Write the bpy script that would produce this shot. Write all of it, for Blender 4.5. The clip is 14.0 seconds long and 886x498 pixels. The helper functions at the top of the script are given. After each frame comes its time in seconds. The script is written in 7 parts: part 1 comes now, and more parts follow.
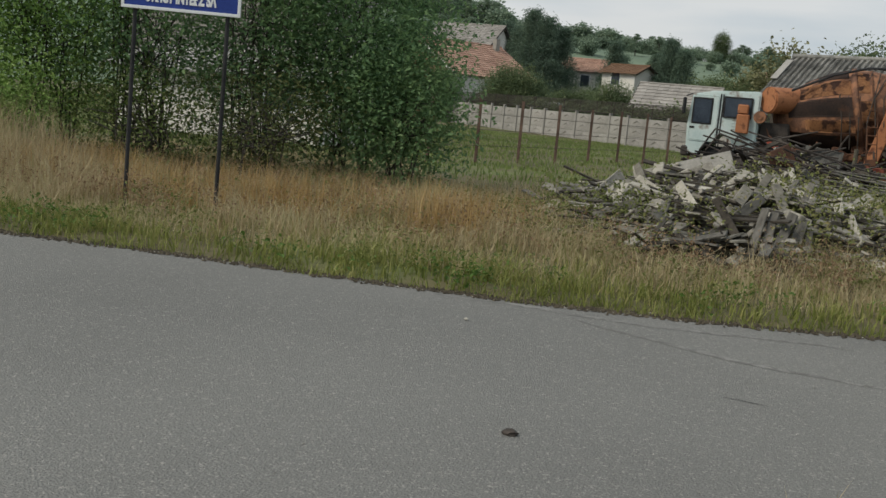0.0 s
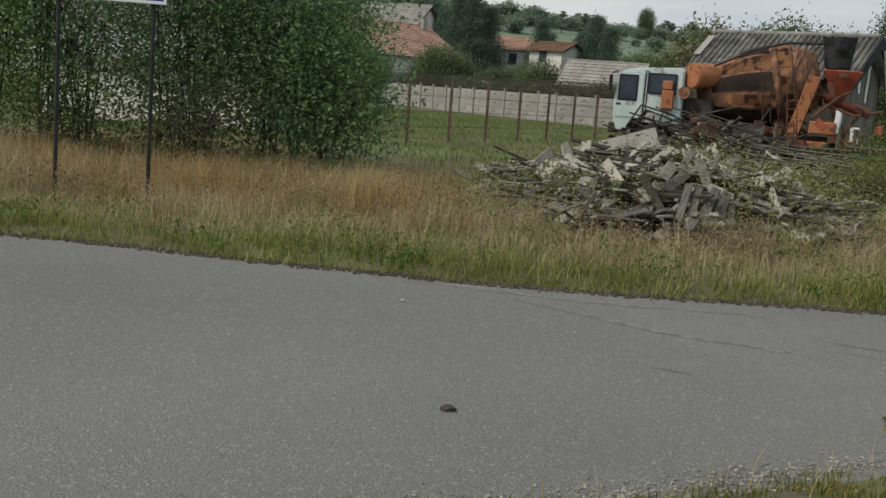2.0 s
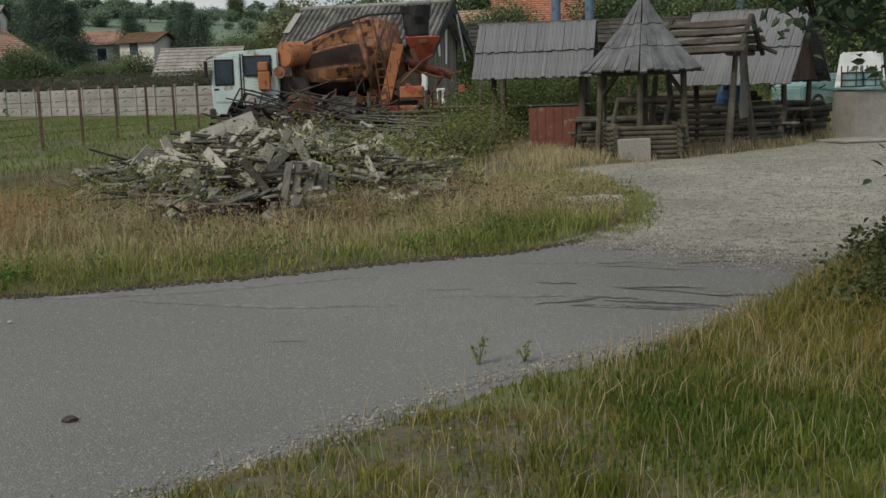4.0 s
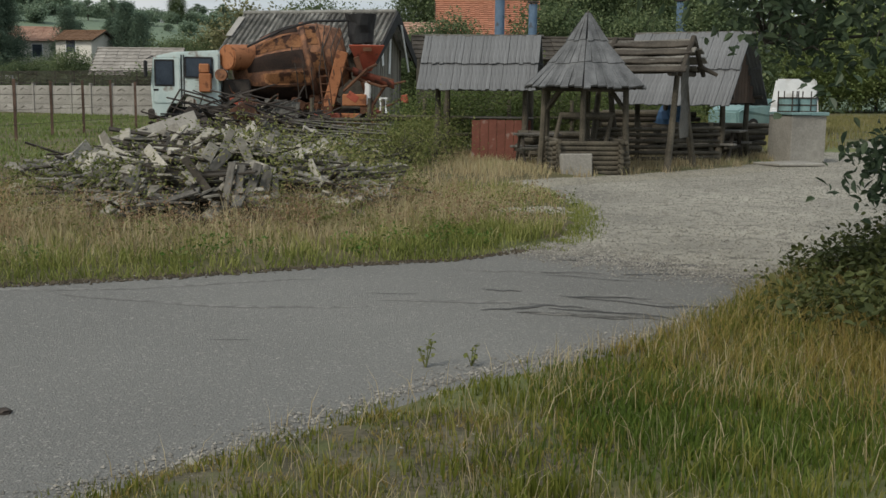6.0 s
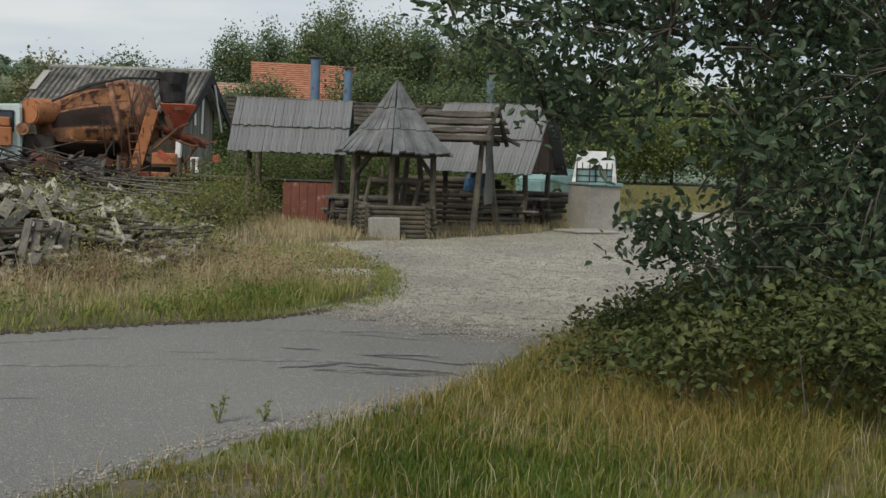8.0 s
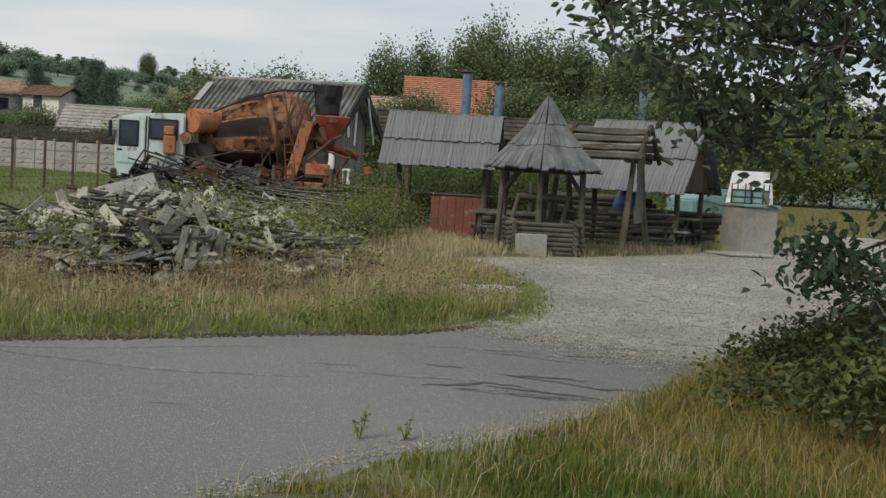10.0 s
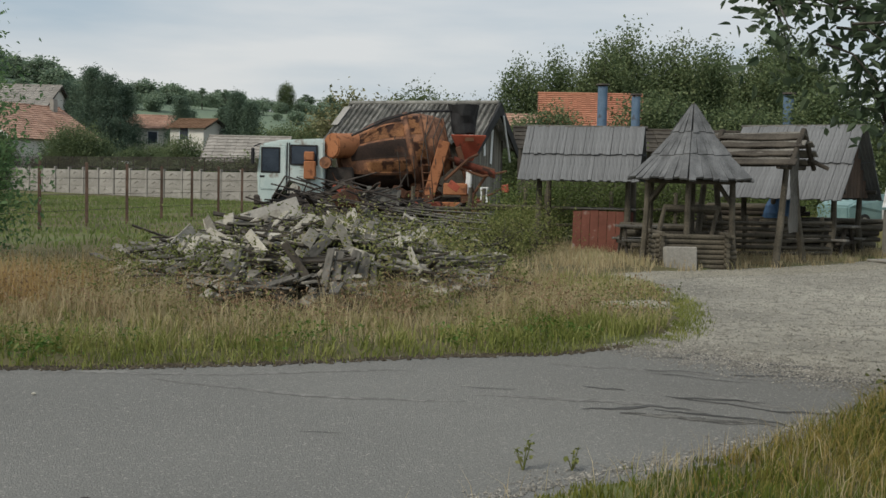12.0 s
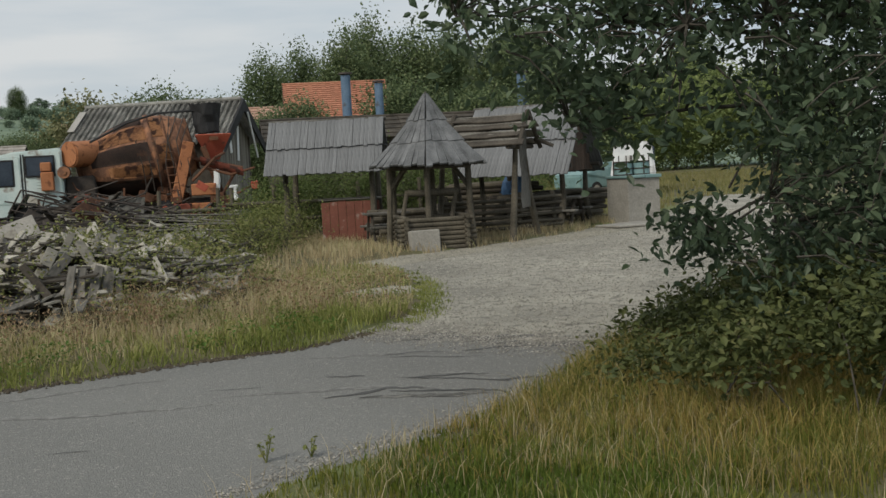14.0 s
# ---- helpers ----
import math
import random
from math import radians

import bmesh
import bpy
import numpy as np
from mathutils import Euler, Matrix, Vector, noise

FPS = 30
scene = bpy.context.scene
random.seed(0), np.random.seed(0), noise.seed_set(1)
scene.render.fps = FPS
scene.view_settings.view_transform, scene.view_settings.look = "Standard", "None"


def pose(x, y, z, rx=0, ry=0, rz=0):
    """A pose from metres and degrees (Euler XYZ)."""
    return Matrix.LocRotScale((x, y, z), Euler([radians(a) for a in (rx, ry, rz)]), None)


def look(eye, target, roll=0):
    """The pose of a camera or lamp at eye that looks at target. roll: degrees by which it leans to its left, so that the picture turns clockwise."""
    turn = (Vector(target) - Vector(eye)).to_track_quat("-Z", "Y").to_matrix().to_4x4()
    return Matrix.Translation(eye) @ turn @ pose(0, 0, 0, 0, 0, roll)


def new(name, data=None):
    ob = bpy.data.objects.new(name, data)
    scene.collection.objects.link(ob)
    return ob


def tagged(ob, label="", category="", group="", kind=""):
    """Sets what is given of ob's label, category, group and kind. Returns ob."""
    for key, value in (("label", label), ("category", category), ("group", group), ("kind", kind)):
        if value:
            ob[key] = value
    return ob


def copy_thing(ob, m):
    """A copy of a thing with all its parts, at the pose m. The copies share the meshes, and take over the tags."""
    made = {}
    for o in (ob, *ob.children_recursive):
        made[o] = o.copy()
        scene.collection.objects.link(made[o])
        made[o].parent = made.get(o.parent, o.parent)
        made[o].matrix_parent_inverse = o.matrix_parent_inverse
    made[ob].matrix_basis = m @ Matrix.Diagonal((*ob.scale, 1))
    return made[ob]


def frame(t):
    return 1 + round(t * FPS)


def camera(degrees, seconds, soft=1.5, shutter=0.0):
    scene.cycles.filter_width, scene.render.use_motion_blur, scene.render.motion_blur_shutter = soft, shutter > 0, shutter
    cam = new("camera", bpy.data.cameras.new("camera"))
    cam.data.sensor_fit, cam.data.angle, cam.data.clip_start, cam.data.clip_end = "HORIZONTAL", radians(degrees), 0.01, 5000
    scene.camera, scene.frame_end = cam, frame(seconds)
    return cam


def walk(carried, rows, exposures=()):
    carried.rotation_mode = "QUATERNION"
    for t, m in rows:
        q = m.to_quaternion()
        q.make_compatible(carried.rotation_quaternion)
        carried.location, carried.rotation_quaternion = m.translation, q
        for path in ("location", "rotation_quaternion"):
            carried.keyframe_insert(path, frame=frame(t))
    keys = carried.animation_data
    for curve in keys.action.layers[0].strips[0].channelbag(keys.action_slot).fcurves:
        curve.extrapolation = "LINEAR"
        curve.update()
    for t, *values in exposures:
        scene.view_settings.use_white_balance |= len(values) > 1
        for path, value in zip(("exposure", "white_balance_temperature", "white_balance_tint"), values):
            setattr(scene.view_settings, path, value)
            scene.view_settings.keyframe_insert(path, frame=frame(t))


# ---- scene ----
# the way of the camera: seconds, place, tilt, turn, lean
cam = camera(44.85, 14.0, soft=1.5)
WAY = [
    (0.0, -0.164, 0.334, 1.571, 82.31, 22.20, 5.46),
    (0.5, -0.128, 0.249, 1.595, 82.20, 20.51, 5.72),
    (1.0, -0.122, 0.210, 1.601, 82.00, 20.00, 5.14),
    (1.5, -0.125, 0.187, 1.610, 81.69, 19.04, 4.43),
    (2.0, -0.114, 0.172, 1.610, 81.56, 18.52, 4.39),
    (2.5, -0.146, 0.209, 1.606, 84.58, 19.33, 1.64),
    (3.0, -0.131, 0.108, 1.639, 84.69, 12.15, -2.92),
    (3.5, -0.062, 0.143, 1.635, 83.23, 3.67, -3.50),
    (4.0, 0.100, -0.124, 1.662, 81.07, -1.32, -1.81),
    (4.2, -0.023, -0.324, 1.608, 80.28, -3.46, -0.62),
    (6.5, 0.053, -0.039, 1.583, 82.43, -5.77, 1.37),
    (7.0, 0.109, -0.301, 1.575, 83.31, -12.58, 2.24),
    (7.5, 0.100, -0.374, 1.586, 84.19, -15.14, 2.42),
    (8.0, 0.102, -0.373, 1.605, 85.30, -14.61, 2.25),
    (8.5, 0.223, -0.418, 1.617, 85.42, -11.91, 2.09),
    (8.7, 0.223, -0.418, 1.617, 85.42, -10.20, 1.96),
    (10.8, 0.049, -0.108, 1.630, 85.73, -5.44, 3.28),
    (11.0, 0.039, -0.113, 1.635, 85.76, -4.45, 3.04),
    (11.5, -0.038, 0.170, 1.594, 86.10, 0.33, 2.68),
    (12.0, 0.015, 0.191, 1.578, 86.36, 0.51, 1.36),
    (12.5, 0.012, 0.177, 1.600, 85.70, 0.05, 0.22),
    (13.0, 0.082, 0.218, 1.572, 82.63, -1.95, 0.79),
    (13.5, 0.121, -0.098, 1.627, 83.86, -5.70, 0.98),
    (14.0, 0.204, -0.360, 1.713, 85.51, -12.13, -2.98),
]
walk(cam, [(t, look((x, y, z), (x + math.sin(radians(-turn)) * math.cos(radians(tilt - 90)),
                                 y + math.cos(radians(-turn)) * math.cos(radians(tilt - 90)),
                                 z + math.sin(radians(tilt - 90))), lean))
           for t, x, y, z, tilt, turn, lean in WAY], exposures=[(0.0, 0.0), (1.5, -0.03), (2.5, 0.0), (3.5, -0.18), (4.2, -0.11), (6.5, 0.02), (8.5, 0.1), (11.0, 0.05), (14.0, -0.02)])

# ---- light ----
world = bpy.data.worlds.new("overcast_sky")
scene.world = world
world.use_nodes = True
wn, wl = world.node_tree.nodes, world.node_tree.links
bg = wn["Background"]
sky = wn.new("ShaderNodeTexSky")
sky.sky_type = 'NISHITA'
sky.sun_disc = False
sky.sun_elevation = radians(32)
sky.sun_rotation = radians(242)
sky.dust_density = 3.0
tint = wn.new("ShaderNodeMixRGB")
tint.blend_type = 'MULTIPLY'
tint.inputs[0].default_value = 1.0
tint.inputs[2].default_value = (0.10, 0.10, 0.10, 1)
cloud_map = wn.new("ShaderNodeMapping")
cloud_map.inputs["Scale"].default_value = (1.2, 1.2, 7.0)
coord = wn.new("ShaderNodeTexCoord")
cloud = wn.new("ShaderNodeTexNoise")
cloud.inputs["Scale"].default_value = 1.7
cloud.inputs["Detail"].default_value = 7
cloud.inputs["Roughness"].default_value = 0.5
band = wn.new("ShaderNodeValToRGB")
band.color_ramp.elements[0].position, band.color_ramp.elements[0].color = 0.36, (0.50, 0.61, 0.70, 1)
band.color_ramp.elements[1].position, band.color_ramp.elements[1].color = 0.62, (0.83, 0.85, 0.855, 1)
mix = wn.new("ShaderNodeMixRGB")
mix.inputs[0].default_value = 0.85
wl.new(coord.outputs["Generated"], cloud_map.inputs[0])
wl.new(cloud_map.outputs[0], cloud.inputs["Vector"])
wl.new(cloud.outputs["Fac"], band.inputs[0])
wl.new(sky.outputs[0], tint.inputs[1])
wl.new(tint.outputs[0], mix.inputs[1])
wl.new(band.outputs[0], mix.inputs[2])
wl.new(mix.outputs[0], bg.inputs[0])
bg.inputs[1].default_value = 0.90

sun = new("sun", bpy.data.lights.new("sun", 'SUN'))
sun.data.energy = 2.1
sun.data.angle = radians(16)
sun.data.color = (1.0, 0.93, 0.80)
sun.matrix_world = look((-26, -14, 36), (0, 12, 0))


# ---- materials ----
def paint(name, c1, c2, size=1.0, rough=0.85, bump=0.3, fine=40.0, metal=0.0, spot=None, spot_at=(0.55, 0.65), spot_size=2.0,
          island=0.0, each=0.0, stretch=(1, 1, 1), spread=(0.58, 1.02), coarse=1.0):
    """A rough surface: two colours mixed by a coarse and a fine noise, with spots of a third one, and a fine relief."""
    m = bpy.data.materials.new(name)
    m.use_nodes = True
    n, l = m.node_tree.nodes, m.node_tree.links
    b = n["Principled BSDF"]
    co = n.new("ShaderNodeTexCoord")
    mp = n.new("ShaderNodeMapping")
    mp.inputs["Scale"].default_value = stretch
    l.new(co.outputs["Object"], mp.inputs[0])
    big, small = n.new("ShaderNodeTexNoise"), n.new("ShaderNodeTexNoise")
    big.inputs["Scale"].default_value, big.inputs["Detail"].default_value = size, 5
    small.inputs["Scale"].default_value, small.inputs["Detail"].default_value = fine, 4
    l.new(mp.outputs[0], big.inputs["Vector"])
    l.new(mp.outputs[0], small.inputs["Vector"])
    add = n.new("ShaderNodeMath")
    add.operation = 'MULTIPLY_ADD'
    l.new(small.outputs["Fac"], add.inputs[0])
    add.inputs[1].default_value = 0.6
    big_part = n.new("ShaderNodeMath")
    big_part.operation = 'MULTIPLY'
    big_part.inputs[1].default_value = coarse
    l.new(big.outputs["Fac"], big_part.inputs[0])
    l.new(big_part.outputs[0], add.inputs[2])
    ramp = n.new("ShaderNodeValToRGB")
    ramp.color_ramp.elements[0].position, ramp.color_ramp.elements[0].color = spread[0], (*c1, 1)
    ramp.color_ramp.elements[1].position, ramp.color_ramp.elements[1].color = spread[1], (*c2, 1)
    l.new(add.outputs[0], ramp.inputs[0])
    out = ramp.outputs[0]
    if spot:
        sp = n.new("ShaderNodeTexNoise")
        sp.inputs["Scale"].default_value, sp.inputs["Detail"].default_value = spot_size, 6
        l.new(mp.outputs[0], sp.inputs["Vector"])
        sr = n.new("ShaderNodeMapRange")
        sr.inputs[1].default_value, sr.inputs[2].default_value = spot_at
        l.new(sp.outputs["Fac"], sr.inputs[0])
        mx = n.new("ShaderNodeMixRGB")
        mx.inputs[2].default_value = (*spot, 1)
        l.new(sr.outputs[0], mx.inputs[0])
        l.new(out, mx.inputs[1])
        out = mx.outputs[0]
    for amount, node, socket in ((island, "ShaderNodeNewGeometry", "Random Per Island"), (each, "ShaderNodeObjectInfo", "Random")):
        if amount:
            src = n.new(node)
            rg = n.new("ShaderNodeMapRange")
            rg.inputs[3].default_value, rg.inputs[4].default_value = 1 - amount, 1 + amount
            l.new(src.outputs[socket], rg.inputs[0])
            hsv = n.new("ShaderNodeHueSaturation")
            l.new(rg.outputs[0], hsv.inputs["Value"])
            l.new(out, hsv.inputs["Color"])
            out = hsv.outputs[0]
    l.new(out, b.inputs["Base Color"])
    b.inputs["Roughness"].default_value = rough
    b.inputs["Metallic"].default_value = metal
    b.inputs["Specular IOR Level"].default_value = 0.3
    if bump:
        bp = n.new("ShaderNodeBump")
        bp.inputs["Strength"].default_value = bump
        bp.inputs["Distance"].default_value = 0.02
        l.new(small.outputs["Fac"], bp.inputs["Height"])
        l.new(bp.outputs[0], b.inputs["Normal"])
    return m


def foliage(name, colours, through_light=0.25, rough=0.6, patch=0.6):
    """Leaves or blades: each takes a colour of its own from the ramp, drawn to one side or the other by patches a few metres wide."""
    m = bpy.data.materials.new(name)
    m.use_nodes = True
    n, l = m.node_tree.nodes, m.node_tree.links
    b, out = n["Principled BSDF"], n["Material Output"]
    geo = n.new("ShaderNodeNewGeometry")
    co = n.new("ShaderNodeTexCoord")
    nz = n.new("ShaderNodeTexNoise")
    nz.inputs["Scale"].default_value = patch
    l.new(co.outputs["Object"], nz.inputs["Vector"])
    ad = n.new("ShaderNodeMath")
    ad.operation = 'MULTIPLY_ADD'
    ad.inputs[1].default_value = 0.6
    l.new(geo.outputs["Random Per Island"], ad.inputs[0])
    sub = n.new("ShaderNodeMath")
    sub.operation = 'MULTIPLY_ADD'
    sub.inputs[1].default_value, sub.inputs[2].default_value = 1.2, -0.4
    l.new(nz.outputs["Fac"], sub.inputs[0])
    l.new(sub.outputs[0], ad.inputs[2])
    ramp = n.new("ShaderNodeValToRGB")
    els = ramp.color_ramp.elements
    while len(els) < len(colours):
        els.new(0.5)
    for i, c in enumerate(colours):
        els[i].position, els[i].color = i / (len(colours) - 1), (*c, 1)
    l.new(ad.outputs[0], ramp.inputs[0])
    l.new(ramp.outputs[0], b.inputs["Base Color"])
    b.inputs["Roughness"].default_value = rough
    b.inputs["Specular IOR Level"].default_value = 0.25
    tr = n.new("ShaderNodeBsdfTranslucent")
    l.new(ramp.outputs[0], tr.inputs["Color"])
    ms = n.new("ShaderNodeMixShader")
    ms.inputs[0].default_value = through_light
    l.new(b.outputs[0], ms.inputs[1])
    l.new(tr.outputs[0], ms.inputs[2])
    l.new(ms.outputs[0], out.inputs["Surface"])
    return m


M_ASPHALT = paint("asphalt", (0.095, 0.095, 0.092), (0.245, 0.244, 0.23), 0.22, 0.95, 0.8, 90, spot=(0.34, 0.33, 0.303), spot_at=(0.58, 0.70), spot_size=52, spread=(0.24, 0.66), coarse=0.42)
M_DUST = paint("dusty_asphalt", (0.165, 0.163, 0.155), (0.26, 0.256, 0.242), 2, 0.95, 0.6, 60, spot=(0.15, 0.148, 0.14), spot_at=(0.45, 0.6), spot_size=12)
M_BROKEN = paint("broken_asphalt", (0.085, 0.083, 0.077), (0.20, 0.195, 0.178), 3, 0.95, 0.9, 40, spot=(0.075, 0.073, 0.068), spot_at=(0.48, 0.6), spot_size=9)
M_CRACK = paint("asphalt_crack", (0.055, 0.055, 0.054), (0.12, 0.12, 0.117), 3, 0.95, 0.4, 60)
M_GRAVEL = paint("gravel_ground", (0.185, 0.178, 0.155), (0.39, 0.37, 0.315), 0.45, 0.95, 1.0, 45, spot=(0.16, 0.152, 0.13), spot_at=(0.52, 0.68), spot_size=5, spread=(0.55, 0.95), coarse=1.0)
M_SAND = paint("trodden_sand", (0.22, 0.205, 0.162), (0.33, 0.31, 0.25), 0.8, 0.95, 0.5, 30)
M_DIRT = paint("trodden_dirt", (0.055, 0.05, 0.03), (0.165, 0.148, 0.10), 2.5, 0.95, 0.7, 40, spot=(0.09, 0.10, 0.04), spot_at=(0.5, 0.62), spot_size=5)
M_STONE = paint("stones", (0.20, 0.192, 0.168), (0.35, 0.335, 0.292), 6, 0.9, 0.4, 60, island=0.42)
M_GRIT = paint("grit", (0.17, 0.163, 0.147), (0.32, 0.305, 0.275), 6, 0.95, 0.4, 60, island=0.4)
M_SOIL = paint("soil_and_turf", (0.07, 0.072, 0.034), (0.15, 0.125, 0.066), 0.45, 0.95, 0.6, 18, spot=(0.13, 0.16, 0.055), spot_at=(0.5, 0.65), spot_size=0.25)
M_WOOD = paint("weathered_wood", (0.06, 0.056, 0.049), (0.185, 0.176, 0.158), 1.5, 0.9, 0.5, 25, island=0.22, each=0.12, stretch=(1, 1, 0.35))
M_DARKSOIL = paint("dark_soil", (0.045, 0.038, 0.028), (0.09, 0.075, 0.052), 6, 0.95, 0.4, 50, island=0.3)
M_SHINGLE = paint("roof_boards", (0.046, 0.048, 0.051), (0.198, 0.204, 0.211), 3.0, 0.9, 0.8, 34, island=0.05, each=0.10, stretch=(1.6, 1.6, 0.16), spread=(0.45, 1.0))
M_PLANK = paint("loose_planks", (0.12, 0.112, 0.095), (0.37, 0.35, 0.30), 2.0, 0.9, 0.6, 30, each=0.5, stretch=(0.3, 1, 1), spread=(0.5, 1.0))
M_PLANK_MIX = paint("splintered_wood", (0.12, 0.112, 0.095), (0.36, 0.34, 0.29), 2.0, 0.9, 0.5, 30, island=0.6, spread=(0.5, 1.0))
M_CRUMB = paint("masonry_crumbs", (0.12, 0.11, 0.095), (0.34, 0.32, 0.28), 2.5, 0.95, 0.5, 20, island=0.45)
M_DARKWOOD = paint("dark_wood", (0.028, 0.024, 0.02), (0.085, 0.074, 0.06), 2, 0.9, 0.5, 30, island=0.2)
M_LOG = paint("log_wood", (0.045, 0.04, 0.031), (0.13, 0.115, 0.088), 2, 0.9, 0.5, 30, island=0.3)
M_BARK = paint("bark", (0.045, 0.04, 0.033), (0.11, 0.10, 0.085), 5, 0.95, 0.8, 30)
M_PALEBARK = paint("pale_bark", (0.10, 0.095, 0.085), (0.22, 0.21, 0.19), 4, 0.9, 0.8, 25)
M_RUST = paint("rust", (0.06, 0.03, 0.02), (0.16, 0.075, 0.042), 2.5, 0.85, 0.4, 30)
M_DRUM = paint("rusted_orange_paint", (0.10, 0.055, 0.040), (0.21, 0.105, 0.065), 3.0, 0.85, 0.5, 22, spot=(0.30, 0.145, 0.08), spot_at=(0.50, 0.58), spot_size=3.2)
M_DRUMBRIGHT = paint("flaking_orange_paint", (0.17, 0.075, 0.04), (0.42, 0.205, 0.095), 2.2, 0.75, 0.4, 16, spot=(0.075, 0.036, 0.025), spot_at=(0.49, 0.55), spot_size=2.6, spread=(0.6, 0.9))
M_REDDARK = paint("rusted_red_paint", (0.10, 0.03, 0.022), (0.24, 0.07, 0.045), 2.5, 0.75, 0.3, 25, spot=(0.06, 0.03, 0.025), spot_at=(0.5, 0.6), spot_size=4)
M_DRUMDARK = paint("rusted_dark_band", (0.04, 0.03, 0.027), (0.08, 0.052, 0.042), 2.0, 0.85, 0.3, 20, spot=(0.16, 0.075, 0.045), spot_at=(0.58, 0.72), spot_size=2.5)
M_ORANGE = paint("faded_orange_paint", (0.30, 0.115, 0.05), (0.42, 0.18, 0.085), 2, 0.7, 0.2, 30, spot=(0.16, 0.06, 0.03), spot_at=(0.56, 0.66), spot_size=4)
M_RED = paint("faded_red_paint", (0.30, 0.065, 0.04), (0.40, 0.10, 0.06), 2, 0.65, 0.2, 30, spot=(0.15, 0.05, 0.035), spot_at=(0.56, 0.66), spot_size=4)
M_CAB = paint("pale_blue_paint", (0.44, 0.55, 0.55), (0.58, 0.66, 0.65), 1.5, 0.5, 0.1, 20, spot=(0.25, 0.22, 0.19), spot_at=(0.58, 0.7), spot_size=3)
M_BLACK = paint("black_rubber", (0.018, 0.018, 0.02), (0.04, 0.04, 0.042), 3, 0.8, 0.2, 30)
M_POST = paint("brown_iron_post", (0.055, 0.038, 0.03), (0.13, 0.085, 0.065), 3, 0.85, 0.3, 30, each=0.25)
M_IRON = paint("dark_iron", (0.03, 0.028, 0.027), (0.075, 0.06, 0.05), 4, 0.75, 0.3, 30)
M_CONCRETE = paint("concrete", (0.22, 0.21, 0.19), (0.36, 0.345, 0.31), 1.2, 0.9, 0.3, 25, island=0.1, spot=(0.19, 0.18, 0.165), spot_at=(0.55, 0.75), spot_size=2)
M_DEBRIS = paint("broken_masonry", (0.16, 0.15, 0.13), (0.36, 0.34, 0.295), 2.5, 0.95, 0.5, 20, island=0.2, each=0.3)
M_FENCE = paint("cast_concrete", (0.23, 0.222, 0.205), (0.37, 0.357, 0.333), 0.7, 0.9, 0.3, 12, each=0.1)
M_CEMENT = paint("fibre_cement_sheet", (0.19, 0.187, 0.172), (0.37, 0.365, 0.34), 1.0, 0.9, 0.3, 15, each=0.22, spot=(0.13, 0.13, 0.12), spot_at=(0.52, 0.7), spot_size=1.5)
M_TILE = paint("clay_tiles", (0.32, 0.19, 0.14), (0.45, 0.295, 0.225), 0.6, 0.85, 0.3, 10, each=0.08, island=0.15)
M_TILEORANGE = paint("orange_clay_tiles", (0.32, 0.135, 0.085), (0.42, 0.20, 0.125), 0.6, 0.85, 0.3, 10, island=0.15)
M_GREYROOF = paint("grey_old_roof", (0.23, 0.215, 0.195), (0.33, 0.31, 0.285), 0.6, 0.9, 0.3, 10, island=0.12)
M_WALLWHITE = paint("white_plaster", (0.62, 0.60, 0.55), (0.74, 0.72, 0.66), 0.6, 0.9, 0.2, 12)
M_GREYBOARD = paint("grey_upright_boards", (0.10, 0.092, 0.078), (0.26, 0.245, 0.215), 1.5, 0.9, 0.4, 14, stretch=(3, 3, 0.15), spot=(0.06, 0.054, 0.045), spot_at=(0.55, 0.66), spot_size=1.6)
M_GABLE = paint("brown_gable_boards", (0.035, 0.024, 0.018), (0.085, 0.055, 0.038), 2, 0.9, 0.4, 25, each=0.3)
M_WALLBROWN = paint("brown_boards", (0.13, 0.075, 0.045), (0.20, 0.12, 0.075), 1, 0.9, 0.3, 12)
M_BLUE = paint("blue_pipe_paint", (0.09, 0.15, 0.23), (0.14, 0.21, 0.30), 2, 0.6, 0.2, 20, spot=(0.08, 0.09, 0.11), spot_at=(0.6, 0.7), spot_size=3)
M_SIGNBLUE = paint("sign_blue", (0.018, 0.042, 0.22), (0.028, 0.06, 0.29), 3, 0.4, 0.0, 30)
M_WHITE = paint("white_paint", (0.70, 0.72, 0.73), (0.80, 0.81, 0.82), 3, 0.5, 0.0, 30)
M_VAN = paint("dull_white_paint", (0.42, 0.44, 0.45), (0.56, 0.575, 0.58), 1.5, 0.5, 0.0, 30, spot=(0.33, 0.33, 0.32), spot_at=(0.52, 0.66), spot_size=2)
M_TEAL = paint("teal_paint", (0.14, 0.24, 0.25), (0.22, 0.33, 0.33), 2, 0.6, 0.1, 20)
M_TARP = paint("blue_tarp", (0.06, 0.13, 0.26), (0.10, 0.19, 0.34), 3, 0.5, 0.5, 12)
M_REDWALL = paint("red_painted_boards", (0.15, 0.058, 0.042), (0.22, 0.085, 0.062), 2, 0.8, 0.3, 20, spot=(0.33, 0.28, 0.25), spot_at=(0.6, 0.7), spot_size=4)
M_GLASS = paint("dark_window_glass", (0.03, 0.04, 0.055), (0.06, 0.075, 0.10), 2, 0.12, 0.0, 20)
# meadow green with the haze of the distance mixed into the colour
M_HAZYHILL = paint("hazy_far_meadow", (0.115, 0.165, 0.115), (0.165, 0.215, 0.145), 0.05, 0.95, 0.0, 0.3)

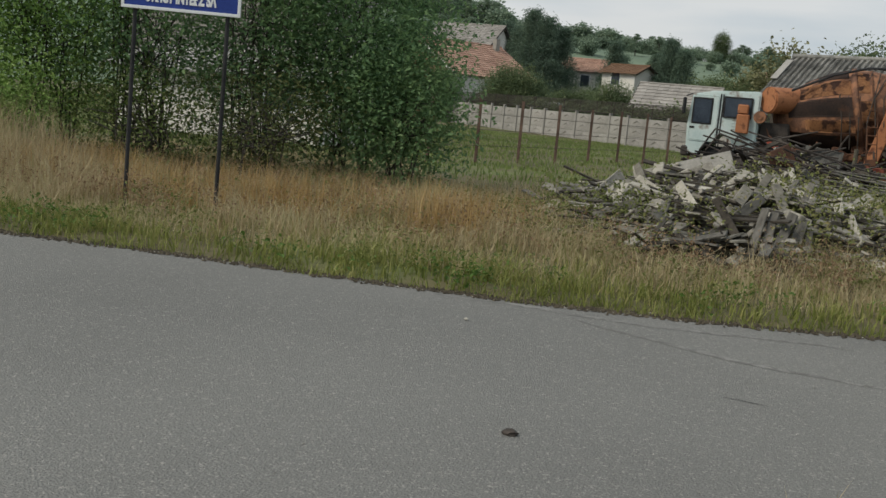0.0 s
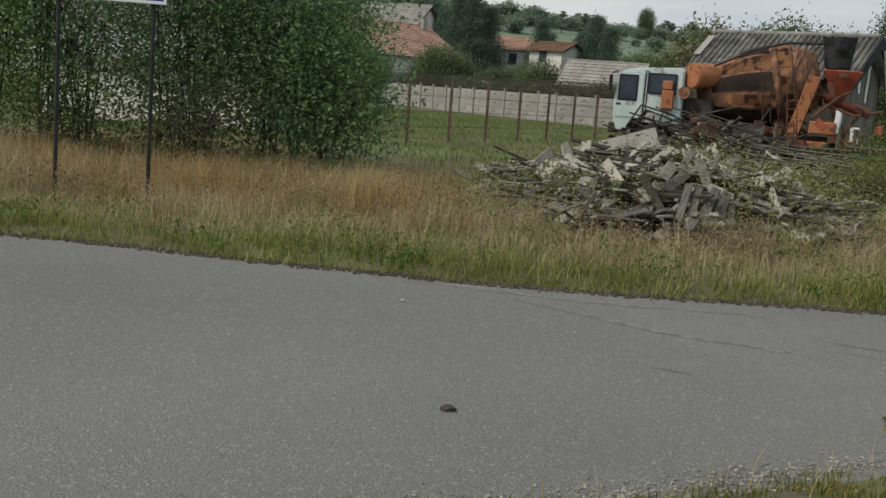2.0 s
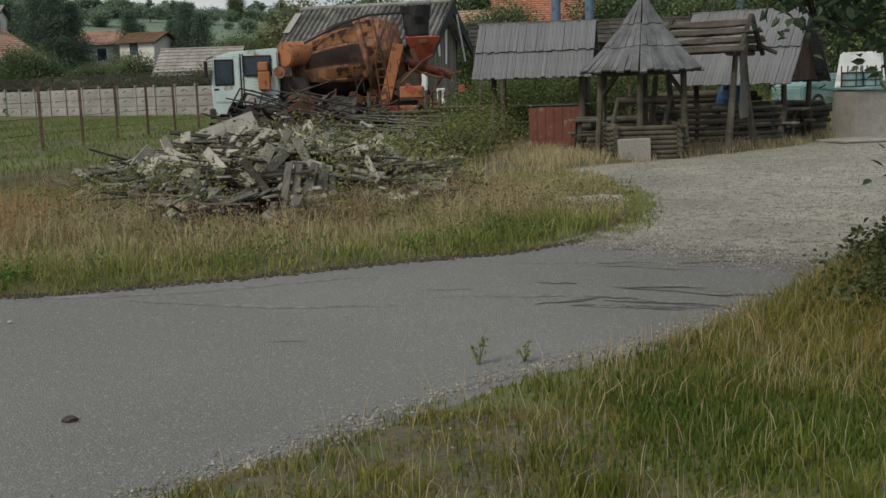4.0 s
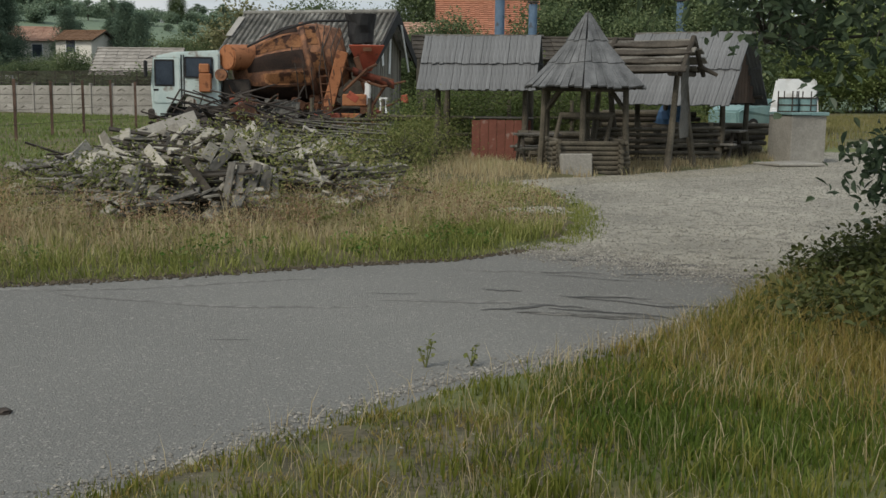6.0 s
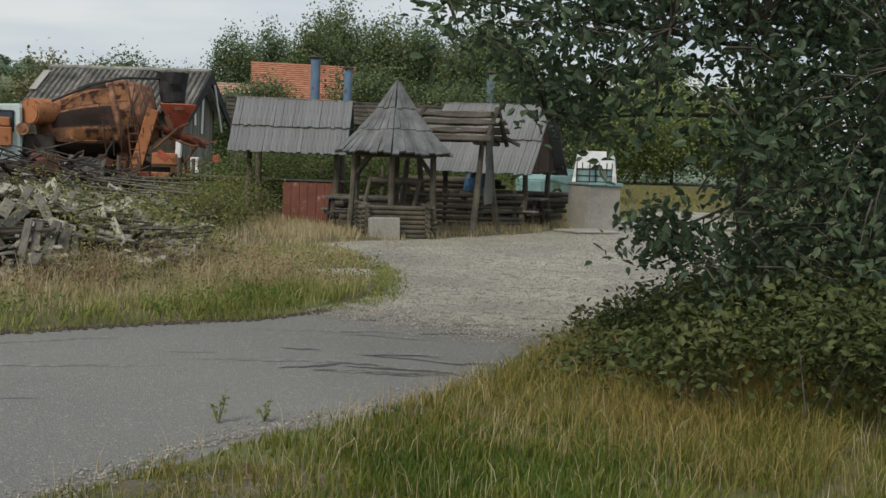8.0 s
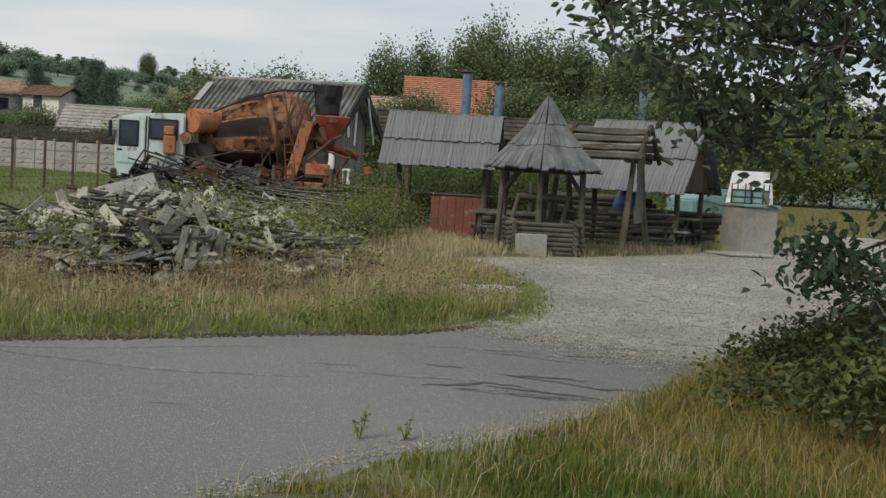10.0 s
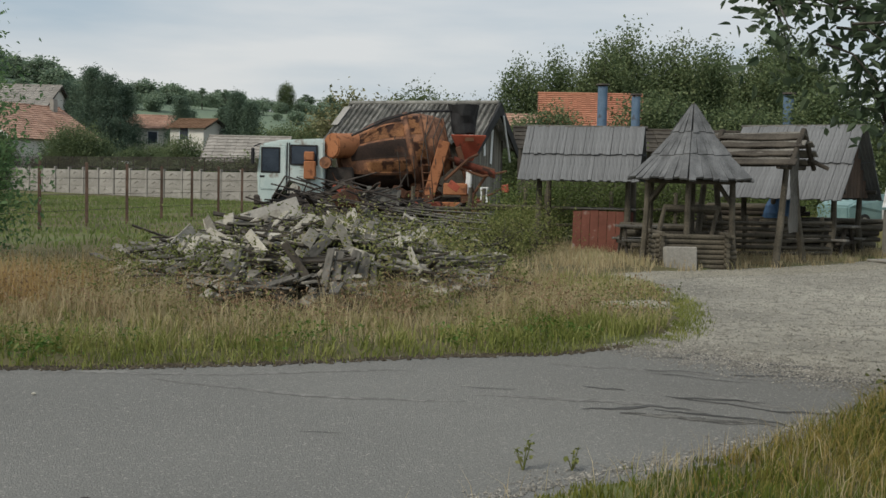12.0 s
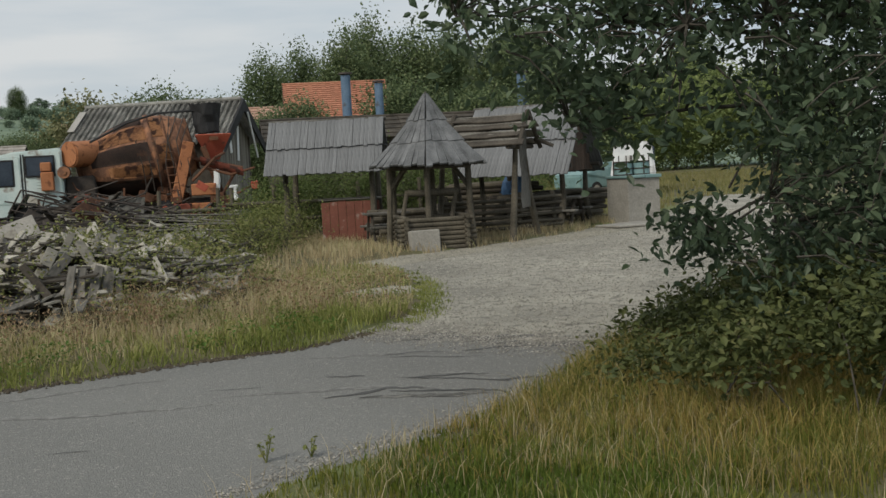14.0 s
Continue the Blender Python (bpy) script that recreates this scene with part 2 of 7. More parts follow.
L_HEDGE = foliage("hedge_leaves", [(0.09, 0.165, 0.08), (0.14, 0.24, 0.11), (0.195, 0.305, 0.13), (0.28, 0.38, 0.18)], 0.45)
L_WILLOW = foliage("light_leaves", [(0.113, 0.197, 0.055), (0.187, 0.310, 0.079), (0.282, 0.413, 0.113), (0.395, 0.487, 0.187)], 0.35)
L_DARK = foliage("dark_leaves", [(0.043, 0.066, 0.044), (0.068, 0.102, 0.062), (0.097, 0.138, 0.078), (0.165, 0.205, 0.122)], 0.34, rough=0.45, patch=1.0)
L_BRAMBLE = foliage("bramble_leaves", [(0.057, 0.081, 0.025), (0.092, 0.132, 0.039), (0.127, 0.167, 0.052), (0.196, 0.196, 0.075)])
L_FORE = foliage("foreground_blades", [(0.058, 0.08, 0.011), (0.112, 0.135, 0.02), (0.185, 0.195, 0.04), (0.33, 0.295, 0.10)], 0.3, patch=1.2)
L_VERGE = foliage("verge_blades", [(0.095, 0.128, 0.028), (0.17, 0.20, 0.048), (0.265, 0.285, 0.085), (0.41, 0.375, 0.165)], 0.3, patch=1.2)
L_VERGEWEED = foliage("verge_weed_leaves", [(0.05, 0.10, 0.02), (0.085, 0.16, 0.03), (0.14, 0.22, 0.05)], 0.3)
L_WEED = foliage("weed_leaves", [(0.085, 0.11, 0.03), (0.145, 0.17, 0.05), (0.21, 0.225, 0.08), (0.29, 0.25, 0.12)], 0.3)
L_YELLOW = foliage("yellow_straw", [(0.16, 0.12, 0.03), (0.25, 0.19, 0.052), (0.35, 0.275, 0.095), (0.125, 0.145, 0.03), (0.085, 0.11, 0.02)], 0.3, patch=1.0)
L_THICKET = foliage("thicket_leaves", [(0.042, 0.055, 0.022), (0.068, 0.086, 0.03), (0.105, 0.122, 0.042), (0.17, 0.165, 0.07)], 0.25)
L_FAR = foliage("far_tree_leaves", [(0.075, 0.112, 0.06), (0.115, 0.16, 0.076), (0.17, 0.215, 0.10), (0.24, 0.27, 0.14)], 0.35, patch=0.25)
# needle green lightened towards blue to carry some haze
L_PINE = foliage("hazy_pine_needles", [(0.11, 0.165, 0.125), (0.145, 0.21, 0.15), (0.19, 0.255, 0.17)], 0.3, patch=0.3)
# haze over the ridge is painted in: paler, bluer leaf colours
L_RIDGEHAZE = foliage("hazy_ridge_leaves", [(0.175, 0.245, 0.175), (0.228, 0.298, 0.210), (0.298, 0.358, 0.245)], 0.35, patch=0.05)
L_BANK = foliage("bank_leaves", [(0.14, 0.19, 0.075), (0.20, 0.26, 0.095), (0.27, 0.32, 0.12), (0.36, 0.38, 0.17)], 0.42)
L_PALE = foliage("pale_leaves", [(0.12, 0.14, 0.06), (0.20, 0.20, 0.10), (0.28, 0.27, 0.15)])
L_GREEN = foliage("green_grass", [(0.14, 0.158, 0.048), (0.225, 0.235, 0.078), (0.34, 0.33, 0.13), (0.49, 0.45, 0.235)], 0.35, patch=1.2)
L_MEADOW = foliage("meadow_blades", [(0.10, 0.15, 0.045), (0.15, 0.205, 0.06), (0.20, 0.25, 0.085), (0.30, 0.30, 0.14)], 0.35, patch=0.4)
L_SEED = foliage("brown_seed_heads", [(0.15, 0.095, 0.055), (0.26, 0.17, 0.10), (0.40, 0.29, 0.18)], 0.25, patch=1.2)
L_BANKGRASS = foliage("bank_blades", [(0.13, 0.145, 0.045), (0.20, 0.19, 0.07), (0.28, 0.245, 0.11), (0.17, 0.19, 0.06)], 0.35, patch=0.2)
# fresh green whose dark tone also stands for the roadside tree's shade
L_LUSH = foliage("lush_grass", [(0.052, 0.09, 0.014), (0.095, 0.145, 0.024), (0.16, 0.205, 0.045)], 0.35)
L_DRY = foliage("dry_grass", [(0.26, 0.20, 0.105), (0.40, 0.32, 0.185), (0.54, 0.46, 0.295), (0.28, 0.30, 0.12)], 0.35, patch=0.9)
L_STRAW = foliage("orange_straw", [(0.32, 0.20, 0.08), (0.44, 0.30, 0.13), (0.54, 0.41, 0.21)], 0.35, patch=1.2)


# ---- builders ----
rng = np.random.default_rng(7)


def part(name, bm, material, parent=None, label=""):
    """Links a bmesh as one mesh object, under a thing or a part."""
    me = bpy.data.meshes.new(name)
    bm.to_mesh(me)
    bm.free()
    me.materials.append(material)
    ob = new(name, me)
    ob.parent = parent
    if label:
        ob["label"] = label
    return ob


def sheet(name, verts, faces, material, parent=None, label="", smooth=False):
    """One mesh object out of arrays of places and of faces with as many corners each."""
    verts, faces = np.asarray(verts, np.float32), np.asarray(faces, np.int32)
    me = bpy.data.meshes.new(name)
    k = faces.shape[1]
    me.vertices.add(len(verts))
    me.vertices.foreach_set("co", verts.ravel())
    me.loops.add(faces.size)
    me.loops.foreach_set("vertex_index", faces.ravel())
    me.polygons.add(len(faces))
    me.polygons.foreach_set("loop_start", np.arange(0, faces.size, k, dtype=np.int32))
    me.polygons.foreach_set("use_smooth", np.full(len(faces), smooth))
    me.update(calc_edges=True)
    me.materials.append(material)
    ob = new(name, me)
    ob.parent = parent
    if label:
        ob["label"] = label
    return ob


def thing(name, m=None, label="", category="", group="", kind=""):
    ob = new(name)
    if m is not None:
        ob.matrix_world = m
    return tagged(ob, label, category, group, kind)


def box(bm, x0, x1, y0, y1, z0, z1, bevel=0.0, m=None):
    """A block, with its edges taken off."""
    r = bmesh.ops.create_cube(bm, size=1.0)["verts"]
    bmesh.ops.transform(bm, matrix=Matrix.Translation(((x0 + x1) / 2, (y0 + y1) / 2, (z0 + z1) / 2)) @ Matrix.Diagonal((x1 - x0, y1 - y0, z1 - z0, 1)), verts=r)
    if bevel:
        edges = list({e for v in r for e in v.link_edges})
        r2 = bmesh.ops.bevel(bm, geom=edges, offset=bevel, segments=1, affect='EDGES')
        r = list({v for f in r2["faces"] for v in f.verts} | {v for v in r if v.is_valid})
    if m is not None:
        bmesh.ops.transform(bm, matrix=m, verts=r)
    return r


def rod(bm, p0, p1, r0, r1=None, n=8, caps=True):
    """A round bar from p0 to p1."""
    p0, p1 = Vector(p0), Vector(p1)
    d = p1 - p0
    r = bmesh.ops.create_cone(bm, cap_ends=caps, segments=n, radius1=r0, radius2=r0 if r1 is None else r1, depth=d.length)["verts"]
    bmesh.ops.transform(bm, matrix=Matrix.Translation((p0 + p1) / 2) @ d.to_track_quat("Z", "Y").to_matrix().to_4x4(), verts=r)
    return r


def limb(bm, pts, radii, n=7):
    """A bent branch through pts."""
    for a, b, ra, rb in zip(pts, pts[1:], radii, radii[1:]):
        rod(bm, a, b, ra, rb, n, True)


def unit(v):
    return v / np.maximum(np.linalg.norm(v, axis=1, keepdims=True), 1e-6)


def leaf_mesh(c, size, droop=0.3, wide=0.55, flat=0.5):
    """Folded leaves at the places c: arrays of vertices and triangles."""
    n = len(c)
    size = np.broadcast_to(np.asarray(size, float), (n,)) * rng.uniform(0.6, 1.25, n)
    ax = rng.normal(size=(n, 3))
    ax[:, 2] = ax[:, 2] * 0.6 - droop
    ax = unit(ax)
    up = rng.normal(size=(n, 3)) * flat + [0, 0, 1.0]
    side = unit(np.cross(ax, up))
    nor = np.cross(side, ax)
    s = size[:, None]
    base = c - ax * s * 0.5
    tip = c + ax * s * 0.5 - nor * s * 0.08
    mid = c - ax * s * 0.08
    left = mid + side * s * wide * 0.5 + nor * s * 0.10
    right = mid - side * s * wide * 0.5 + nor * s * 0.10
    v = np.stack([base, left, tip, right], 1).reshape(-1, 3)
    i = np.arange(n)[:, None] * 4
    f = np.concatenate([i + [0, 2, 1], i + [0, 3, 2]], 1).reshape(-1, 3)
    return v, f


def oval_leaf_mesh(c, size, droop=0.3, wide=0.6, flat=0.5):
    """Oval leaves with a pointed tip and a folded midrib, at the places c."""
    n = len(c)
    s = (size * rng.uniform(0.6, 1.3, n))[:, None]
    ax = rng.normal(size=(n, 3))
    ax[:, 2] = ax[:, 2] * 0.6 - droop
    ax = unit(ax)
    up = rng.normal(size=(n, 3)) * flat + [0, 0, 1.0]
    side = unit(np.cross(ax, up))
    nor = np.cross(side, ax)
    rim = lambda a, w, h: c + ax * s * a + side * s * wide * w + nor * s * h
    v = np.stack([rim(-0.5, 0, 0), rim(-0.28, 0.38, 0.08), rim(0.08, 0.46, 0.08), rim(0.55, 0, -0.12), rim(0.08, -0.46, 0.08), rim(-0.28, -0.38, 0.08)], 1).reshape(-1, 3)
    i = np.arange(n)[:, None] * 6
    f = np.concatenate([i + t for t in ([0, 2, 1], [0, 3, 2], [0, 4, 3], [0, 5, 4])], 1).reshape(-1, 3)
    return v, f


def blade_mesh(p, h, w, lean=0.25):
    """Blades of grass that bend over: three triangles each."""
    n = len(p)
    h = np.broadcast_to(h, (n,)) * rng.uniform(0.55, 1.3, n)
    a = rng.uniform(0, 2 * np.pi, n)
    side = np.stack([np.cos(a), np.sin(a), 0 * a], 1)
    b = rng.uniform(0, 2 * np.pi, n)
    bend = np.stack([np.cos(b), np.sin(b), 0 * b], 1) * (h * rng.uniform(0, 2, n) * lean)[:, None]
    wv = side * (np.broadcast_to(w, (n,)) * rng.uniform(0.6, 1.3, n) * 0.5)[:, None]
    up = np.zeros((n, 3))
    up[:, 2] = h
    mid = p + bend * 0.3 + up * 0.55
    tip = p + bend + up * np.where(rng.random(n) < 0.5, 0.95, 0.8)[:, None]
    v = np.stack([p - wv, p + wv, mid + wv * 0.75, mid - wv * 0.75, tip], 1).reshape(-1, 3)
    i = np.arange(n)[:, None] * 5
    f = np.concatenate([i + [0, 1, 2], i + [0, 2, 3], i + [3, 2, 4]], 1).reshape(-1, 3)
    return v, f


# ---- ground ----
FAR_EDGE = np.array([(-60.00, -4.70), (-25.00, 4.40), (-12.00, 7.00), (-7.87, 7.84), (-6.10, 8.20), (-4.48, 8.41), (-2.98, 8.67), (-1.55, 9.08), (0.00, 9.72), (1.00, 10.00), (1.72, 10.55)])
NEAR_EDGE = np.array([(-60, -16.0), (-20, -4.5), (-8, 0.4), (-3.2, 2.6), (-1.9, 3.4), (-1.05, 4.12), (-0.6, 4.55), (-0.1, 5.05), (0.5, 5.65), (1.45, 6.3), (2.2, 7.02), (2.95, 7.85), (3.62, 8.7)])
GRAVEL_LEFT = np.array([(1.72, 10.75), (2.3, 11.6), (2.6, 12.7), (2.95, 14.6), (2.9, 16.6), (2.5, 18.9), (3.4, 19.8), (4.7, 20.5), (6.3, 21.5), (8.0, 22.9), (10.2, 25.2), (12.4, 28.2), (14.2, 30.6), (18, 37)])
GRAVEL_RIGHT = np.array([(3.62, 8.7), (4.9, 10.1), (6.4, 11.8), (9.0, 15.0), (12.5, 20.5), (16.0, 27.0), (24, 40)])


def far_edge(x):
    return np.interp(x, FAR_EDGE[:, 0], FAR_EDGE[:, 1])


def near_edge(x):
    return np.interp(x, np.r_[NEAR_EDGE[:, 0], GRAVEL_RIGHT[1:, 0]], np.r_[NEAR_EDGE[:, 1], GRAVEL_RIGHT[1:, 1]])


def on_gravel(x, y):
    """Whether a place lies between the two edges of the gravel yard."""
    left = np.interp(y, [10.75, 11.6, 12.7, 14.6, 16.6, 18.9], [1.72, 2.3, 2.6, 2.95, 2.9, 2.5])
    top = np.interp(x, [2.5, 3.4, 4.7, 6.3, 8.0, 10.2, 12.4, 14.2, 18], [18.9, 19.8, 20.5, 21.5, 22.9, 25.2, 28.2, 30.6, 37])
    right = np.interp(y, GRAVEL_RIGHT[:, 1], GRAVEL_RIGHT[:, 0])
    return (x > left) & (x < right) & (y < top) & (y > 8.7)


def smooth(a, b, v):
    s = np.clip((v - a) / (b - a), 0, 1)
    return s * s * (3 - 2 * s)


def ground_z(x, y):
    """The lie of the land: level near by, a low ridge behind."""
    x, y = np.asarray(x, float), np.asarray(y, float)
    r = np.hypot(x, y)
    hill = smooth(140, 330, r) * np.interp(np.arctan2(x, np.maximum(y, 1e-3)), [-1.2, -0.43, -0.37, -0.31, -0.25, -0.13, 0.0, 0.6], [30, 29, 25.5, 23, 21.5, 20, 15, 8])
    verge = 0.05 * smooth(0.0, 0.5, y - far_edge(x)) * (y < 60)
    bumps = 0.05 * np.sin(x * 0.9 + 1.3 * np.sin(y * 0.5)) * np.sin(y * 0.7) * smooth(0.6, 3, y - far_edge(x)) * smooth(90, 30, r)
    verge = verge + 0.04 * smooth(0.0, 0.35, near_edge(x) - y)
    keep = ~on_gravel(x, y)
    return hill + (verge + bumps) * keep


def sheet_grid(xs, ys):
    X, Y = np.meshgrid(xs, ys)
    i = np.arange(len(xs) * len(ys)).reshape(len(ys), len(xs))
    return X.ravel(), Y.ravel(), np.stack([i[:-1, :-1], i[:-1, 1:], i[1:, 1:], i[1:, :-1]], -1).reshape(-1, 4)


xs = np.unique(np.r_[-2500, -1200, np.arange(-700, -260, 40), np.arange(-260, -60, 12), np.arange(-60, -16, 2.0), np.arange(-16, 14, 0.3), np.arange(14, 60, 2.0), np.arange(60, 700, 40), 1200, 2500])
ys = np.unique(np.r_[-600, -100, -30, np.arange(-10, 5, 1.0), np.arange(5, 26, 0.3), np.arange(26, 70, 1.5), np.arange(70, 130, 12), np.arange(130, 372, 7), np.arange(372, 700, 40), 1200, 2500])
gx, gy, gf = sheet_grid(xs, ys)
ground = sheet("ground", np.stack([gx, gy, ground_z(gx, gy) - 0.012], 1), gf, M_SOIL, smooth=True)
# faces beyond 135 m take the meadow colour that has haze mixed in
ground.data.materials.append(M_HAZYHILL)
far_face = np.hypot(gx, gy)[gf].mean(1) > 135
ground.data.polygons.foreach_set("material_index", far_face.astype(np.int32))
tagged(ground, "rough ground with dry and green turf", "ground", kind="structure")


def flat(name, outline, z, material, label, wobble=0.0, step=0.25):
    """A flat area with an uneven rim."""
    pts = []
    o = [Vector(p) for p in outline]
    for a, b in zip(o, o[1:] + o[:1]):
        k = max(1, int((b - a).length / step)) if (a - b).length < 14 else 1
        for i in range(k):
            p = a.lerp(b, i / k)
            w = wobble * noise.noise((p.x * 1.7, p.y * 1.7, 3.1)) + wobble * 0.6 * noise.noise((p.x * 6, p.y * 6, 8.1))
            pts.append((p.x + w, p.y + w, z))
    bm = bmesh.new()
    f = bm.faces.new([bm.verts.new(p) for p in pts])
    if f.normal.z < 0:
        f.normal_flip()
    bmesh.ops.triangulate(bm, faces=bm.faces[:])
    return tagged(part(name, bm, material), label, name.split("_")[0], kind="structure")


flat("road", [tuple(p) for p in FAR_EDGE] + [(2.4, 10.0), (3.05, 9.35)] + [(x + 0.15, y - 0.22) for x, y in NEAR_EDGE[::-1]], 0.008, M_ASPHALT, "worn grey asphalt road with a crumbling edge", 0.07)
flat("gravel_yard", [(1.6, 10.6), (2.3, 9.9), (3.0, 9.25), (3.62, 8.6)] + [tuple(p) for p in GRAVEL_RIGHT[1:]] + [tuple(p) for p in GRAVEL_LEFT[::-1]], 0.004, M_GRAVEL, "pale gravel yard beside the road", 0.12)
flat("sand_strip", [(2.5, 18.75), (3.4, 19.65), (4.7, 20.35), (6.3, 21.35), (8.0, 22.75), (10.2, 25.0), (10.7, 24.1), (8.4, 21.6), (6.6, 20.2), (4.9, 19.2), (3.7, 18.3), (2.9, 17.4)], 0.008, M_SAND, "pale trodden sand along the edge of the yard", 0.25)
px_, py_, pf_ = sheet_grid(np.arange(1.35, 3.05, 0.06), np.arange(13.3, 14.7, 0.06))
rim = ((px_ - 2.2) / 0.8) ** 2 + ((py_ - 13.95 - 0.2 * (px_ - 2.2)) / 0.42) ** 2
patch = sheet("sandy_patch", np.stack([px_, py_, ground_z(px_, py_) + 0.012 - 0.05 * smooth(0.6, 1.1, rim + 0.3 * np.sin(px_ * 9) * np.sin(py_ * 11))], 1), pf_, M_SAND)
tagged(patch, "trodden sandy patch in the grass", "sand", kind="structure")


bx_, by_, bf_ = sheet_grid(np.arange(-1.6, 1.9, 0.05), np.arange(3.2, 5.6, 0.05))
bare_rim = np.exp(-(((bx_ - 0.15 - 0.5 * (by_ - 4.4)) / 1.0) ** 2 + ((by_ - 4.35) / 0.66) ** 2) ** 1.4)
dirt = sheet("trodden_patch", np.stack([bx_, by_, ground_z(bx_, by_) - 0.006 - 0.03 * smooth(0.55, 0.2, bare_rim + 0.18 * np.sin(bx_ * 9) * np.sin(by_ * 11)) - 0.05 * smooth(-0.12, 0.0, by_ - near_edge(bx_))], 1), bf_, M_DIRT)
tagged(dirt, "trodden pale dirt beside the road", "dirt", kind="structure")


# ---- grass ----
def inside_road(x, y):
    return (y < far_edge(x)) & (y > near_edge(x)) & (x < 3.6)


def turf(name, n, x0, x1, y0, y1, keep, h, w, material, label, lean=0.3, clump=0.0):
    """Blades over a stretch of ground where keep(x, y) holds."""
    x, y = rng.uniform(x0, x1, n), rng.uniform(y0, y1, n)
    if clump:
        k = n // 14
        cx, cy = rng.uniform(x0, x1, k), rng.uniform(y0, y1, k)
        j = rng.integers(0, k, n)
        x, y = cx[j] + rng.normal(0, clump, n), cy[j] + rng.normal(0, clump, n)
    ok = keep(x, y)
    x, y = x[ok], y[ok]
    hh = h(x, y) if callable(h) else np.full(len(x), h)
    v, f = blade_mesh(np.stack([x, y, ground_z(x, y) - 0.015], 1), hh, w, lean)
    return tagged(sheet(name, v, f, material), label, "grass", kind="stuff")


def depth_far(x, y):
    return y - far_edge(x)


def mound(x, y):
    """Where the heap of rubble lies, 0 to 1."""
    return np.exp(-(((x + 2.0) / 2.6) ** 2 + ((y - 16.9) / 4.5) ** 2) ** 1.5)


open_ground = lambda x, y: ~on_gravel(x, y) & (x < 3.2) & (mound(x, y) < 0.45) & (((x - 2.35) / 0.62) ** 2 + ((y - 13.95) / 0.5) ** 2 > 1)
turf("verge_grass", 44000, -13, 2.6, 7, 12, lambda x, y: (depth_far(x, y) > -0.02 + 0.1 * np.sin(x * 5) * np.sin(x * 1.7)) & (depth_far(x, y) < 1.0 + 0.35 * np.sin(x * 1.3) + 1.6 * smooth(-0.2, 1.6, x)) & open_ground(x, y), lambda x, y: 0.10 + 0.10 * np.clip(depth_far(x, y), 0, 1), 0.012, L_VERGE, "short green grass along the road's edge", lean=0.5, clump=0.09)
turf("dry_meadow", 52000, -14, 4, 8.6, 17, lambda x, y: (depth_far(x, y) > 0.75 + 0.9 * smooth(-0.2, 1.6, x) * (rng.random(len(x)) < 0.8)) & open_ground(x, y), lambda x, y: (0.15 + 0.18 * smooth(0.5, 2.2, depth_far(x, y)) * (0.4 + 1.1 * (np.sin(x * 1.9 + y) * np.sin(y * 2.3 - x) > 0))) * (1 - 0.55 * smooth(0.8, 2.4, x)), 0.009, L_DRY, "tall dry grass behind the road's verge", lean=0.5, clump=0.13)
turf("green_undergrowth", 26000, -14, 4, 8.6, 18, lambda x, y: (depth_far(x, y) > 0.6) & open_ground(x, y), 0.17, 0.016, L_GREEN, "green grass among the dry stalks", clump=0.12)
turf("straw_grass", 15000, -13.5, -4.2, 9.4, 14.0, lambda x, y: (depth_far(x, y) > 1.3) & (np.abs(y - (12.6 + 0.1 * x)) < 1.1) & (np.sin(x * 4.1 + y) * np.sin(y * 3.1 - x * 1.3) > -0.15), 0.58, 0.009, L_STRAW, "tall orange straw in front of the hedge", lean=0.15, clump=0.16)
turf("field_grass", 30000, -16, 5, 17, 42, lambda x, y: open_ground(x, y) & ((y < 21.5 + 1.5 * np.sin(x)) | (x > -5)), 0.24, 0.02, L_DRY, "dry and green grass of the field", clump=0.3)
turf("meadow_grass", 60000, -45, -4, 20.5, 70, lambda x, y: open_ground(x, y), 0.14, 0.035, L_MEADOW, "green meadow grass inside the fence", clump=0.5)
def lush_zone(x, y):
    """A patch of fresh grass with a ragged rim."""
    d, a = np.hypot(x, y), np.degrees(np.arctan2(x, y))
    w = smooth(6.3, 5.2, d) * smooth(3.9, 4.8, d) * smooth(8, 19, a) * smooth(34, 20, a) * (0.85 + 0.35 * np.sin(x * 5.1 + 2 * np.sin(y * 3)) * np.sin(y * 4.3))
    return rng.random(len(x)) < w


def bare(x, y):
    """How bare the trodden ground beside the road is, 0 to 1."""
    w = np.exp(-(((x - 0.15 - 0.5 * (y - 4.4)) / 0.95) ** 2 + ((y - 4.35) / 0.62) ** 2) ** 1.4)
    return w * (0.75 + 0.35 * np.sin(x * 7 + 2 * np.sin(y * 5)) * np.sin(y * 9 + x))


near_ok = lambda x, y: (y < near_edge(x) + 0.03 + 0.12 * np.sin(x * 7) * np.sin(x * 2.1)) & (np.hypot(x, y) > 2.2)
turf("foreground_grass", 110000, -3.5, 7.5, 2.2, 10, lambda x, y: near_ok(x, y) & (y > 2.4) & (rng.random(len(x)) > 0.66 * bare(x, y)) & (~lush_zone(x, y) | (rng.random(len(x)) < 0.3)), lambda x, y: (0.045 + 0.055 * smooth(0.1, 1.0, near_edge(x) - y)) * (0.7 + 0.7 * (np.sin(x * 6.3 + 2 * np.sin(y * 4.1)) * np.sin(y * 7.7 + x) > 0.1)), 0.008, L_FORE, "short uneven green grass in the foreground", clump=0.06)
turf("lush_grass", 52000, 0.2, 3.6, 2.3, 6.3, lambda x, y: near_ok(x, y) & lush_zone(x, y), 0.09, 0.009, L_LUSH, "lush green grass tufts", clump=0.1)
